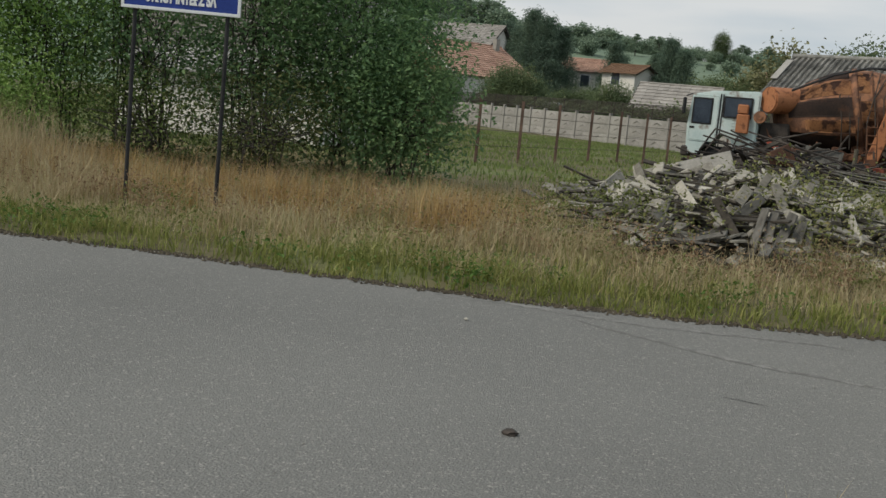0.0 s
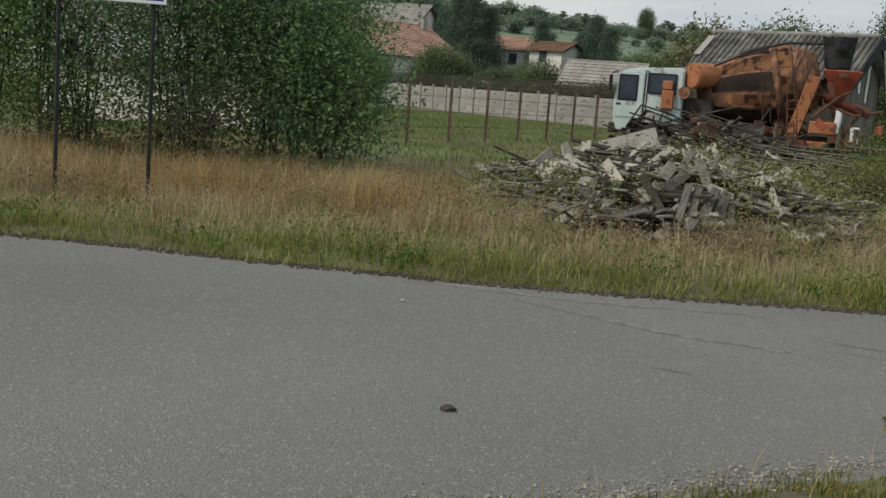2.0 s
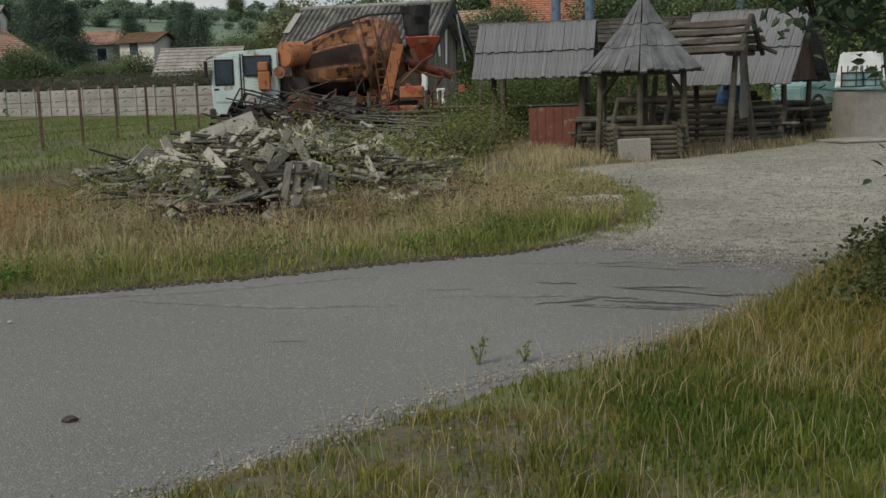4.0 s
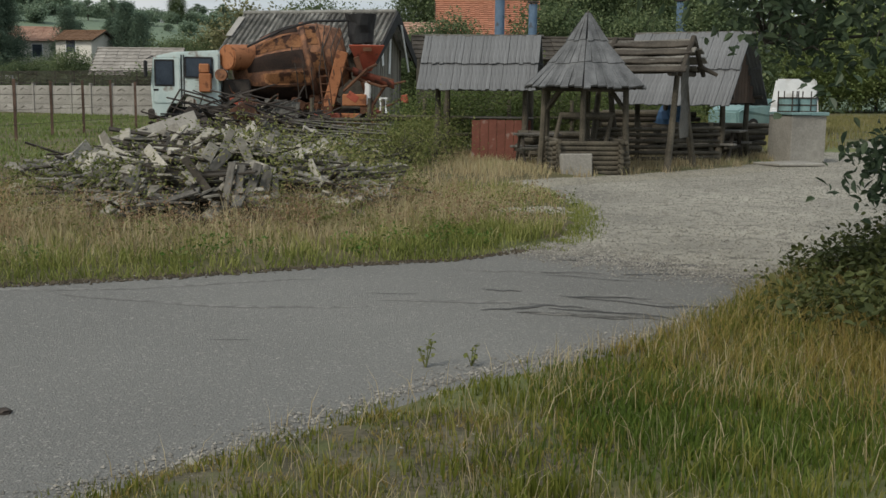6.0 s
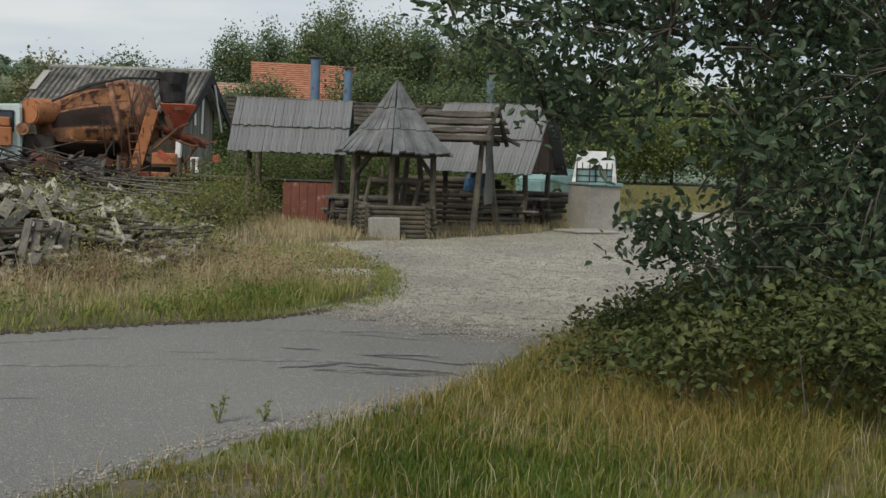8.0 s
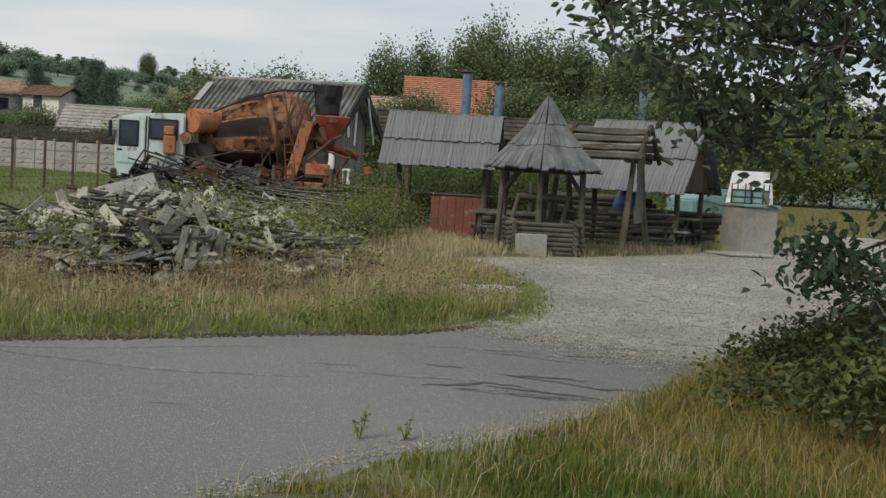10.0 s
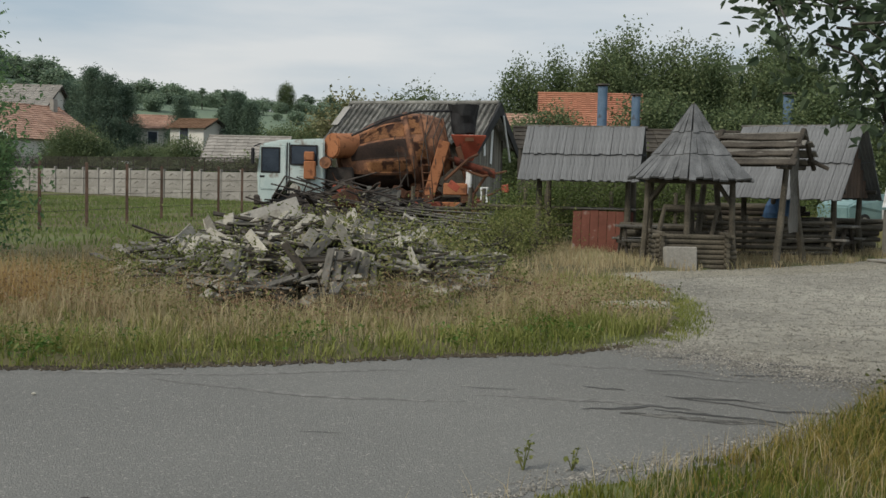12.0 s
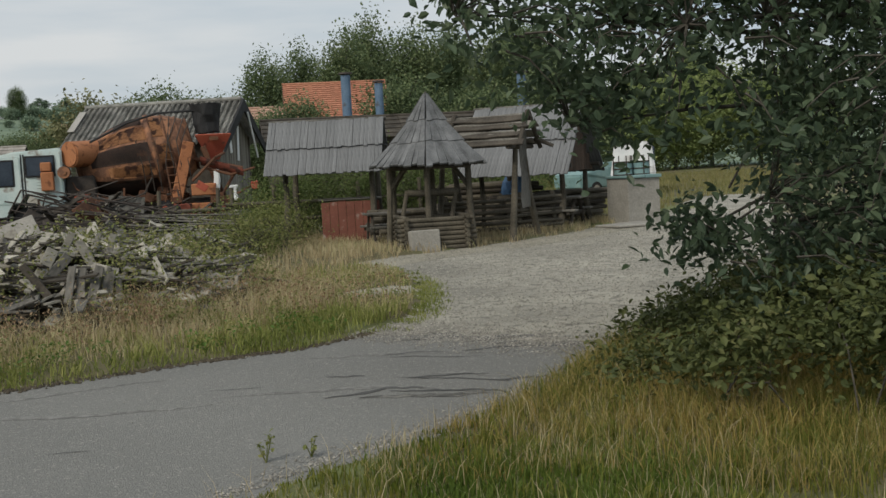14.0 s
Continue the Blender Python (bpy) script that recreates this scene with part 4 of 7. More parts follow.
        part("band", lathe(sub, c0, d, up, 40, radians(a0), radians(a1), 0.10, False), mt, drum, lab)
    for s, w, r, mt in ((1.36, 0.14, 1.385, M_DRUM), (1.88, 0.06, 1.25, M_RUST), (2.28, 0.08, 1.08, M_DRUM), (-1.1, 0.06, 0.76, M_RUST), (2.62, 0.07, 0.92, M_RUST)):
        part("hoop", lathe([(s - w / 2, r - 0.05), (s - w / 2, r), (s + w / 2, r), (s + w / 2, r - 0.05)], c0, d, up), mt, drum)
    # no hollow here: a solid black disc gives the open end its darkness
    part("mouth", lathe([(2.60, 0.78), (2.67, 0.78)], c0, d, up), M_BLACK, drum, "black disc painted as the dark inside of the drum")
    # engine and frame under the drum
    for nm, x0, x1, y0, y1, z0, z1, mt in (("engine", -1.7, -0.75, -0.9, 0.7, 0.95, 1.95, M_IRON), ("gearbox", -1.2, -0.6, -0.6, 0.5, 1.5, 2.5, M_RUST), ("subframe", -0.7, 2.3, -0.95, -0.75, 0.95, 1.2, M_RUST), ("subframe", -0.7, 2.3, 0.6, 0.8, 0.95, 1.2, M_RUST), ("fuel_tank", -0.5, 0.5, -1.15, -0.7, 0.45, 0.92, M_IRON), ("pedestal", 1.2, 1.6, -0.7, 0.7, 1.2, 1.55, M_RUST)):
        bm = bmesh.new()
        box(bm, x0, x1, y0, y1, z0, z1, 0.05)
        bmesh.ops.subdivide_edges(bm, edges=bm.edges[:], cuts=2, use_grid_fill=True)
        ruffled(bm, 0.05, x0)
        part(nm, bm, mt, t)
    for k in range(9):
        bm = bmesh.new()
        a = Vector((-1.7 + 0.45 * k, -1.1, 0.9))
        limb(bm, [a, a + Vector((0.1, 0.1, 0.25 + 0.1 * (k % 3))), a + Vector((0.3, 0.2, 0.3 + 0.15 * (k % 2)))], [0.025] * 3, 6)
        part("pipe", bm, M_RUST, t)
    # water tank and drive box
    bm = bmesh.new()
    rod(bm, (-1.52, -1.2, 2.68), (-0.7, -0.35, 2.72), 0.43, None, 32)
    bmesh.ops.bevel(bm, geom=[e for e in bm.edges if any(len(f.verts) > 4 for f in e.link_faces)], offset=0.04, segments=2, affect='EDGES')
    part("water_tank", bm, M_ORANGE, t, "orange water tank with a domed end")
    bm = bmesh.new()
    box(bm, -2.42, -2.02, -1.42, -0.85, 1.52, 2.14, 0.03)
    box(bm, -2.42, -2.08, -1.40, -0.9, 2.16, 2.46, 0.03)
    part("pump_box", bm, M_ORANGE, t)
    bm = bmesh.new()
    rod(bm, (-1.70, -1.36, 2.1), (-1.70, -1.0, 2.1), 0.2, None, 18)
    rod(bm, (-1.70, -1.40, 2.1), (-1.70, -1.36, 2.1), 0.08, None, 12)
    part("pump_wheel", bm, M_DRUM, t)
    # rear frame, hopper and chute
    for y in (-0.95, 0.75):
        bm = bmesh.new()
        box(bm, -0.19, 0.19, -0.09, 0.09, 0, 2.1, 0.02, Matrix.Translation((1.82, y * 1.3, 0.9)) @ Matrix.Rotation(radians(15), 4, 'Y'))
        part("rear_strut", bm, M_ORANGE if y < 0 else M_DRUM, t, "wide orange strut under the drum")
        bm = bmesh.new()
        box(bm, -0.1, 0.1, -0.06, 0.06, 0, 1.9, 0.02, Matrix.Translation((3.4, y, 0.95)) @ Matrix.Rotation(radians(-18), 4, 'Y'))
        part("rear_strut", bm, M_RUST, t)
    bm = bmesh.new()
    r = bmesh.ops.create_cone(bm, segments=4, radius1=0.24, radius2=0.86, depth=0.85, cap_ends=False)["verts"]
    bmesh.ops.transform(bm, matrix=Matrix.Translation((3.18, -0.35, 2.72)) @ Matrix.Rotation(radians(45), 4, 'Z'), verts=r)
    bmesh.ops.solidify(bm, geom=bm.faces[:], thickness=0.03)
    part("hopper", bm, M_RED, t, "faded red loading hopper")
    bm = bmesh.new()
    box(bm, 3.05, 3.35, -0.99, -0.95, 2.95, 3.08, 0.0)
    part("hopper_slot", bm, M_RUST, t)
    bm = bmesh.new()
    r = bmesh.ops.create_cone(bm, segments=14, radius1=0.42, radius2=0.56, depth=1.0, cap_ends=True)["verts"]
    bmesh.ops.subdivide_edges(bm, edges=bm.edges[:], cuts=2, use_grid_fill=True)
    for v in bm.verts:
        v.co += Vector((0.1 * noise.noise(v.co * 3), 0.1 * noise.noise(v.co * 3 + Vector((5, 0, 0))), 0.09 * noise.noise(v.co * 2.2)))
    bmesh.ops.transform(bm, matrix=Matrix.Translation((3.0, -0.3, 3.72)), verts=bm.verts[:])
    part("rubber_sleeve", bm, M_BLACK, t, "torn black rubber sleeve over the hopper")
    bm = bmesh.new()
    for k in range(9):
        a0, a1 = radians(180 + 20 * k), radians(200 + 20 * k)
        p = [Vector((2.7, -0.75 + 0.34 * math.cos(a), 2.42 + 0.30 * math.sin(a))) for a in (a0, a1)]
        q = [Vector((4.1, -1.3 + 0.26 * math.cos(a), 1.92 + 0.24 * math.sin(a))) for a in (a0, a1)]
        bm.faces.new([bm.verts.new(v) for v in (p[0], p[1], q[1], q[0])])
    bmesh.ops.remove_doubles(bm, verts=bm.verts[:], dist=0.001)
    bmesh.ops.solidify(bm, geom=bm.faces[:], thickness=0.025)
    part("chute", bm, M_REDDARK, t, "rusty red discharge chute")
    bm = bmesh.new()
    rod(bm, (2.5, -0.9, 2.35), (4.1, -1.05, 1.95), 0.07, None, 10)
    rod(bm, (3.3, -1.1, 1.0), (3.95, -1.15, 2.0), 0.05, None, 8)
    part("chute_arm", bm, M_RUST, t)
    bm = bmesh.new()
    box(bm, 2.35, 3.17, -1.4, -0.8, 1.10, 1.5, 0.03)
    part("tool_box", bm, M_ORANGE, t)
    bm = bmesh.new()
    box(bm, 2.2, 2.95, -1.35, -1.0, 0.55, 0.85, 0.03)
    part("mudguard", bm, M_ORANGE, t)
    bm = bmesh.new()
    box(bm, 3.5, 3.95, -1.2, 1.1, 0.55, 0.95, 0.03)
    part("rear_bumper", bm, M_RUST, t)
    # arch over the front wheel, panels and lamp at the tail
    bm = bmesh.new()
    for k in range(10):
        a0, a1 = radians(5 + 17 * k), radians(22 + 17 * k)
        box(bm, -0.02, 0.02, -1.3, -0.85, -0.105, 0.105, 0.004, Matrix.Translation((-2.95, 0, 0.5)) @ Matrix.Rotation(-(a0 + a1) / 2, 4, 'Y') @ Matrix.Translation((0.64, 0, 0)))
    part("wheel_arch", bm, M_BLACK, t, "black arched mudguard")
    for nm, x0, x1, y0, z0, z1, mt, lab in (("tail_panel", 3.12, 3.30, -1.30, 1.15, 1.95, M_WHITE, "white bent tail panel"), ("tail_panel", 3.62, 3.86, -1.34, 0.85, 1.4, M_WHITE, "white bent tail panel"), ("tail_box", 1.72, 2.28, -1.45, 0.42, 0.85, M_REDDARK, "red battery box"), ("tail_box", 3.3, 3.75, -1.38, 0.5, 0.95, M_REDDARK, "red tool box"), ("rear_lamp", 4.32, 4.56, -1.42, 1.22, 1.5, M_RED, "red rear lamp on a bent arm")):
        bm = bmesh.new()
        box(bm, x0, x1, y0, y0 + 0.16, z0, z1, 0.03)
        bmesh.ops.subdivide_edges(bm, edges=bm.edges[:], cuts=2, use_grid_fill=True)
        ruffled(bm, 0.07, x0)
        part(nm, bm, mt, t, lab)
    bm = bmesh.new()
    limb(bm, [(3.4, -1.2, 0.95), (4.0, -1.3, 1.15), (4.35, -1.32, 1.35)], [0.045, 0.04, 0.03], 7)
    limb(bm, [(2.9, -1.2, 2.0), (3.7, -1.35, 1.75), (4.5, -1.3, 1.95)], [0.05, 0.05, 0.04], 7)
    limb(bm, [(2.4, -1.3, 1.6), (3.2, -1.35, 2.35), (3.5, -1.0, 2.5)], [0.05, 0.05, 0.05], 7)
    part("tail_arm", bm, M_RUST, t)
    # wire mesh and hoses thrown over the drum
    q = random.Random(4)
    for k in range(7):
        bm = bmesh.new()
        x = 0.9 + 0.25 * k
        limb(bm, [(x, -1.15, 1.3 + 0.1 * q.random()), (x - 0.08, -1.33, 2.2), (x - 0.1 + q.uniform(-0.2, 0.2), -1.2, 3.0), (x + 0.1, -0.6, 3.75 + 0.02 * k)], [0.018] * 4, 6)
        part("hose", bm, M_IRON, t)
    # loose iron and rusted fittings that clutter the flank
    q = random.Random(21)
    for k in range(34):
        a = Vector((q.uniform(-1.6, 3.6), q.uniform(-1.45, -1.05), q.uniform(0.35, 1.5)))
        e = a + Vector((q.gauss(0, 0.4), q.uniform(-0.1, 0.1), q.gauss(0.05, 0.35)))
        bm = bmesh.new()
        if k % 3:
            limb(bm, [a, a.lerp(e, 0.5) + Vector((0, 0, q.uniform(-0.1, 0.1))), e], [q.uniform(0.02, 0.05)] * 3, 6)
            part("loose_bar", bm, M_RUST if k % 2 else M_IRON, t)
        else:
            box(bm, -q.uniform(0.1, 0.3), 0.2, -0.04, 0.04, -q.uniform(0.08, 0.2), 0.12, 0.01, Matrix.Translation(a) @ Matrix.Rotation(q.uniform(-0.6, 0.6), 4, 'Y'))
            part("bent_plate", bm, (M_RUST, M_IRON, M_RED)[k % 9 // 3], t)
    # ladder and hand rails
    for x in (1.72, 2.02):
        bm = bmesh.new()
        limb(bm, [(x, -1.32, 0.9), (x - 0.12, -1.3, 2.1), (x - 0.28, -0.95, 3.2)], [0.025, 0.025, 0.025], 7)
        part("ladder_rail", bm, M_RUST, t)
    for k in range(7):
        z = 1.05 + 0.26 * k
        bm = bmesh.new()
        rod(bm, (1.72 - 0.1 * (z - 0.9), -1.32 + 0.1 * max(0, z - 2.1), z), (2.02 - 0.1 * (z - 0.9), -1.32 + 0.1 * max(0, z - 2.1), z), 0.018, None, 6)
        part("ladder_rung", bm, M_RUST, t)
    bm = bmesh.new()
    limb(bm, [(-0.85, -1.0, 3.05), (0.4, -0.95, 3.65), (1.4, -0.7, 3.95), (2.6, -0.5, 4.0)], [0.04] * 4, 7)
    part("hose", bm, M_BLACK, t, "black hose along the drum")
    bm = bmesh.new()
    limb(bm, [(-3.5, -1.35, 0.85), (-3.05, -1.4, 1.6), (-1.95, -1.4, 1.32)], [0.03] * 3, 7)
    limb(bm, [(-3.3, -1.35, 0.85), (-2.9, -1.4, 1.45), (-1.95, -1.4, 1.18)], [0.03] * 3, 7)
    limb(bm, [(-2.5, -1.35, 0.85), (-2.3, -1.38, 1.4)], [0.025] * 2, 7)
    part("side_rail", bm, M_IRON, t)
    return t


mixer_truck()


# ---- roofs of boards ----
def board_roof(t, length, half, rise, courses, n, sag=0.0, material=M_SHINGLE, both=True):
    """The two slopes of a roof of upright boards that overlap from course to course; the ridge lies along x at the height 0."""
    slope = math.hypot(half, rise)
    w = length / n
    models = []
    for k in range(3):
        bm = bmesh.new()
        box(bm, -w * 0.5, w * 0.5, -0.014, 0.014, -slope / courses * 1.12, 0.0, 0.004)
        ruffled(bm, 0.012, k * 5.3)
        me = bpy.data.meshes.new("board")
        bm.to_mesh(me)
        bm.free()
        me.materials.append(material)
        models.append(me)
    tilt = math.atan2(half, rise)
    for side in ((-1, 1) if both else (-1,)):
        for c in range(courses):
            for i in range(n):
                ob = new("board", models[int(rng.integers(3))])
                ob.parent = t
                x = -length / 2 + (i + 0.5) * w
                s = c * slope / courses
                off = 0.045 * (courses - c) + rng.uniform(-0.006, 0.006)
                m = Matrix.Translation((x, 0, 0)) @ Matrix.Rotation((tilt if side < 0 else -tilt) * -1, 4, 'X') @ Matrix.Translation((rng.uniform(-0.005, 0.005), side * off, -s + rng.uniform(-0.035, 0.015)))
                ob.matrix_local = t_ridge(t) @ m
    return slope


RIDGES = {}


def t_ridge(t):
    return RIDGES[t.name]


def shelter(name, m, length, half, eave, ridge, n, label, courses=2, legs=True, leg_x=None):
    """An open shelter: a board roof on leaning posts, with a ridge beam and purlins."""
    t = thing(name, m, label, "shelter")
    RIDGES[t.name] = Matrix.Translation((0, 0, ridge))
    board_roof(t, length, half, ridge - eave, courses, n)
    for y, z in ((0, ridge - 0.1), (-half * 0.8, eave + 0.12), (half * 0.8, eave + 0.12)):
        bm = bmesh.new()
        rod(bm, (-length / 2 + 0.03, y, z), (length / 2 - 0.03, y, z), 0.055, 0.05, 8)
        part("beam", bm, M_DARKWOOD, t)
    bm = bmesh.new()
    rod(bm, (-length / 2 - 0.06, 0, ridge + 0.05), (length / 2 + 0.06, 0, ridge + 0.04), 0.05, 0.045, 8)
    part("ridge_log", bm, M_WOOD, t)
    for x in leg_x or (-length / 2 + 0.4, length / 2 - 0.4):
        if legs:
            for y in (-1, 1):
                bm = bmesh.new()
                limb(bm, [(x + 0.05 * y, y * half * 0.75, -0.05), (x, y * half * 0.62, eave * 0.5), (x, y * half * 0.66, eave + 0.2)], [0.085, 0.075, 0.06], 8)
                part("post", bm, M_LOG, t)
        for y in (-1, 1):
            bm = bmesh.new()
            rod(bm, (x, 0, ridge - 0.12), (x, y * half * 0.92, eave - 0.02), 0.045, 0.04, 7)
            part("rafter", bm, M_DARKWOOD, t)
    return t


left_shelter = shelter("open_shelter", Matrix.Translation((3.08, 25.6, 0)) @ Matrix.Rotation(radians(-15), 4, 'Z'), 2.76, 0.99, 1.70, 2.86, 31, "open shelter with a weathered grey board roof on log posts", leg_x=(-0.95, 1.1))
right_shelter = shelter("open_shelter", Matrix.Translation((8.3, 26.0, 0)) @ Matrix.Rotation(radians(-36), 4, 'Z'), 2.9, 1.55, 1.42, 3.02, 33, "open picnic shelter with a steep grey board roof", leg_x=(-1.0, 1.1))
# boarded gable of the picnic shelter, one upright board after the other
for k in range(11):
    y0, y1 = -1.36 + 0.247 * k, -1.36 + 0.247 * k + 0.235
    top = 2.92 - 1.6 * max(abs(y0), abs(y1)) / 1.55 + 0.03
    bm = bmesh.new()
    box(bm, 1.18, 1.205, y0, y1, 1.40, max(top, 1.46), 0.004)
    part("gable_board", bm, M_GABLE, right_shelter, "dark brown upright gable board")


def log_shelter():
    t = thing("log_shelter", Matrix.Translation((6.2, 22.85, 0)) @ Matrix.Rotation(radians(-38), 4, 'Z'), "small log shelter with a plank roof and carved gable legs", "shelter")
    L, half, eave, ridge = 2.3, 0.72, 2.02, 2.72
    tilt = math.atan2(ridge - eave, half)
    slope = math.hypot(half, ridge - eave)
    for side in (-1, 1):
        for k in range(8):
            bm = bmesh.new()
            x0, x1 = -L / 2 + rng.uniform(-0.12, 0.16), L / 2 + rng.uniform(-0.16, 0.12)
            box(bm, x0, x1, -0.085, 0.085, -0.022, 0.022, 0.01)
            bmesh.ops.subdivide_edges(bm, edges=[e for e in bm.edges if abs((e.verts[0].co - e.verts[1].co).x) > L * 0.6], cuts=5)
            ruffled(bm, 0.035, k * 2.7 + 3 * side)
            ob = part("roof_plank", bm, M_DARKWOOD if k % 2 else M_WOOD, t)
            s = 0.06 + k * (slope - 0.06) / 7.4
            ob.matrix_local = Matrix.Translation((0, side * s * math.cos(tilt), ridge - s * math.sin(tilt) + 0.05 * (k % 2))) @ Matrix.Rotation(-side * (tilt - 0.16), 4, 'X') @ Matrix.Rotation(rng.uniform(-0.012, 0.012), 4, 'Z')
    for x in (-L / 2 + 0.3, L / 2 - 0.25):
        for y in (-0.45, 0.45):
            bm = bmesh.new()
            limb(bm, [(x + 0.05, y * 1.75, -0.05), (x, y * 1.0, 1.0), (x - 0.02, y * 0.3, 2.45)], [0.08, 0.07, 0.055], 8)
            part("leg", bm, M_LOG, t)
        bm = bmesh.new()
        rod(bm, (x, -half, eave), (x, half, eave), 0.05, None, 8)
        part("tie_beam", bm, M_DARKWOOD, t)
        bm = bmesh.new()
        rod(bm, (x + 0.22, -half * 0.95, eave - 0.03), (x + 0.22, 0.0, ridge + 0.06), 0.05, 0.06, 7)
        rod(bm, (x + 0.22, half * 0.95, eave - 0.03), (x + 0.22, 0.0, ridge + 0.06), 0.05, 0.06, 7)
        part("bargeboard", bm, M_DARKWOOD, t)
    bm = bmesh.new()
    bmesh.ops.create_grid(bm, x_segments=4, y_segments=9, size=0.5)
    for v in bm.verts:
        u, h = v.co.x, v.co.y + 0.5
        v.co = Vector((0.95 + 0.12 * (h - 0.5) * u, 0.16 - 0.2 * h + u * (0.34 + 0.42 * (1 - h) ** 2 + 0.12 * math.sin(h * 9)), 0.72 + 1.72 * h))
    bmesh.ops.solidify(bm, geom=bm.faces[:], thickness=0.04)
    ruffled(bm, 0.03, 9)
    part("carved_board", bm, M_WOOD, t, "wide grey carved board")
    bm = bmesh.new()
    rod(bm, (L / 2 - 0.1, 0.5, 2.2), (L / 2 + 0.3, 0.62, 2.0), 0.06, 0.04, 7)
    part("carved_end", bm, M_DARKWOOD, t)
    return t


log_shelter()


# ---- roofed well ----
def roofed_well():
    t = thing("roofed_well", Matrix.Translation((4.75, 21.75, 0)), "roofed log well with a pointed grey shingle roof", "well")
    # six faces of split shingles in three flaring courses, with ragged lower ends
    prof = [(0.03, 3.12), (0.34, 2.62), (0.70, 2.19), (1.13, 1.75)]
    tan30 = math.tan(radians(30))
    for face in range(6):
        turn = Matrix.Rotation(radians(60 * face - 15), 4, 'Z')
        for c in range(3):
            (r0, z0), (r1, z1) = prof[c], prof[c + 1]
            r1, z1 = r1 + 0.035, z1 - 0.045
            n = (3, 5, 8)[c]
            cuts = [-1.0] + [-1 + 2 * (i + rng.uniform(-0.22, 0.22)) / n for i in range(1, n)] + [1.0]
            lift = 0.03 * (2 - c)
            for u0, u1 in zip(cuts, cuts[1:]):
                drop = rng.uniform(-0.03, 0.035)
                warp = rng.uniform(0, 0.022)
                g = 0.006
                bm = bmesh.new()
                lo = [bm.verts.new(p) for p in ((r0, u0 * r0 * tan30, z0 + lift), (r0, u1 * r0 * tan30, z0 + lift), (r1 + drop, u1 * r1 * tan30 - g, z1 + lift - drop * 0.9 + warp), (r1 + drop, u0 * r1 * tan30 + g, z1 + lift - drop * 0.9))]
                hi = [bm.verts.new(v.co + Vector((0.02, 0, 0.03))) for v in lo]
                bm.faces.new(lo[::-1])
                bm.faces.new(hi)
                for q in range(4):
                    bm.faces.new((lo[q], lo[(q + 1) % 4], hi[(q + 1) % 4], hi[q]))
                bmesh.ops.recalc_face_normals(bm, faces=bm.faces[:])
                part("shingle", bm, M_SHINGLE, t).matrix_local = turn
    bm = bmesh.new()
    rod(bm, (0, 0, 3.0), (0, 0, 3.25), 0.06, 0.015, 8)
    part("finial", bm, M_WOOD, t)
    for k in range(6):
        a = radians(60 * k + 15)
        x, y = 0.95 * math.cos(a), 0.95 * math.sin(a)
        bm = bmesh.new()
        limb(bm, [(x * 1.06, y * 1.06, -0.05), (x, y, 0.9), (x * 0.98, y * 0.98, 1.75)], [0.07, 0.06, 0.055], 8)
        part("post", bm, M_LOG, t)
        b = radians(60 * (k + 1) + 15)
        bm = bmesh.new()
        rod(bm, (x, y, 1.68), (0.95 * math.cos(b), 0.95 * math.sin(b), 1.68), 0.05, None, 7)
        part("ring_beam", bm, M_DARKWOOD, t)
        bm = bmesh.new()
        rod(bm, (x * 0.98, y * 0.98, 1.25), (x * 0.55, y * 0.55, 1.75), 0.04, None, 7)
        part("brace", bm, M_LOG, t)
        bm = bmesh.new()
        rod(bm, (x * 1.2, y * 1.2, 1.70), (0, 0, 2.95), 0.035, 0.03, 6)
        part("rafter", bm, M_DARKWOOD, t)
    # crib of logs
    for k in range(7):
        z = 0.05 + 0.095 * k
        for y in (-0.98, 0.2):
            bm = bmesh.new()
            rod(bm, (-0.88 + rng.uniform(-0.05, 0.05), y, z), (0.66 + rng.uniform(-0.05, 0.05), y, z), 0.05, 0.047, 9)
            part("crib_log", bm, M_LOG, t)
        for x in (-0.74, 0.5):
            bm = bmesh.new()
            rod(bm, (x, -1.14 + rng.uniform(-0.05, 0.05), z + 0.047), (x, 0.36, z + 0.047), 0.047, 0.045, 9)
            part("crib_log", bm, M_LOG, t)
    bm = bmesh.new()
    rod(bm, (-0.6, -0.4, 1.15), (0.5, -0.4, 1.15), 0.07, None, 10)
    part("winding_drum", bm, M_LOG, t)
    for x in (-0.62, 0.42):
        bm = bmesh.new()
        limb(bm, [(x - 0.1, -0.5, 0.6), (x + 0.04, -0.42, 1.2)], [0.05, 0.04], 7)
        part("fork", bm, M_LOG, t)
    return t


roofed_well()
bm = bmesh.new()
box(bm, -0.31, 0.31, -0.09, 0.09, -0.02, 0.44, 0.02)
ob = tagged(part("concrete_block", bm, M_CONCRETE), "pale concrete slab leaning at the log well", "block")
ob.matrix_world = Matrix.Translation((4.32, 20.45, 0)) @ Matrix.Rotation(radians(8), 4, 'Z') @ Matrix.Rotation(radians(-6), 4, 'X')


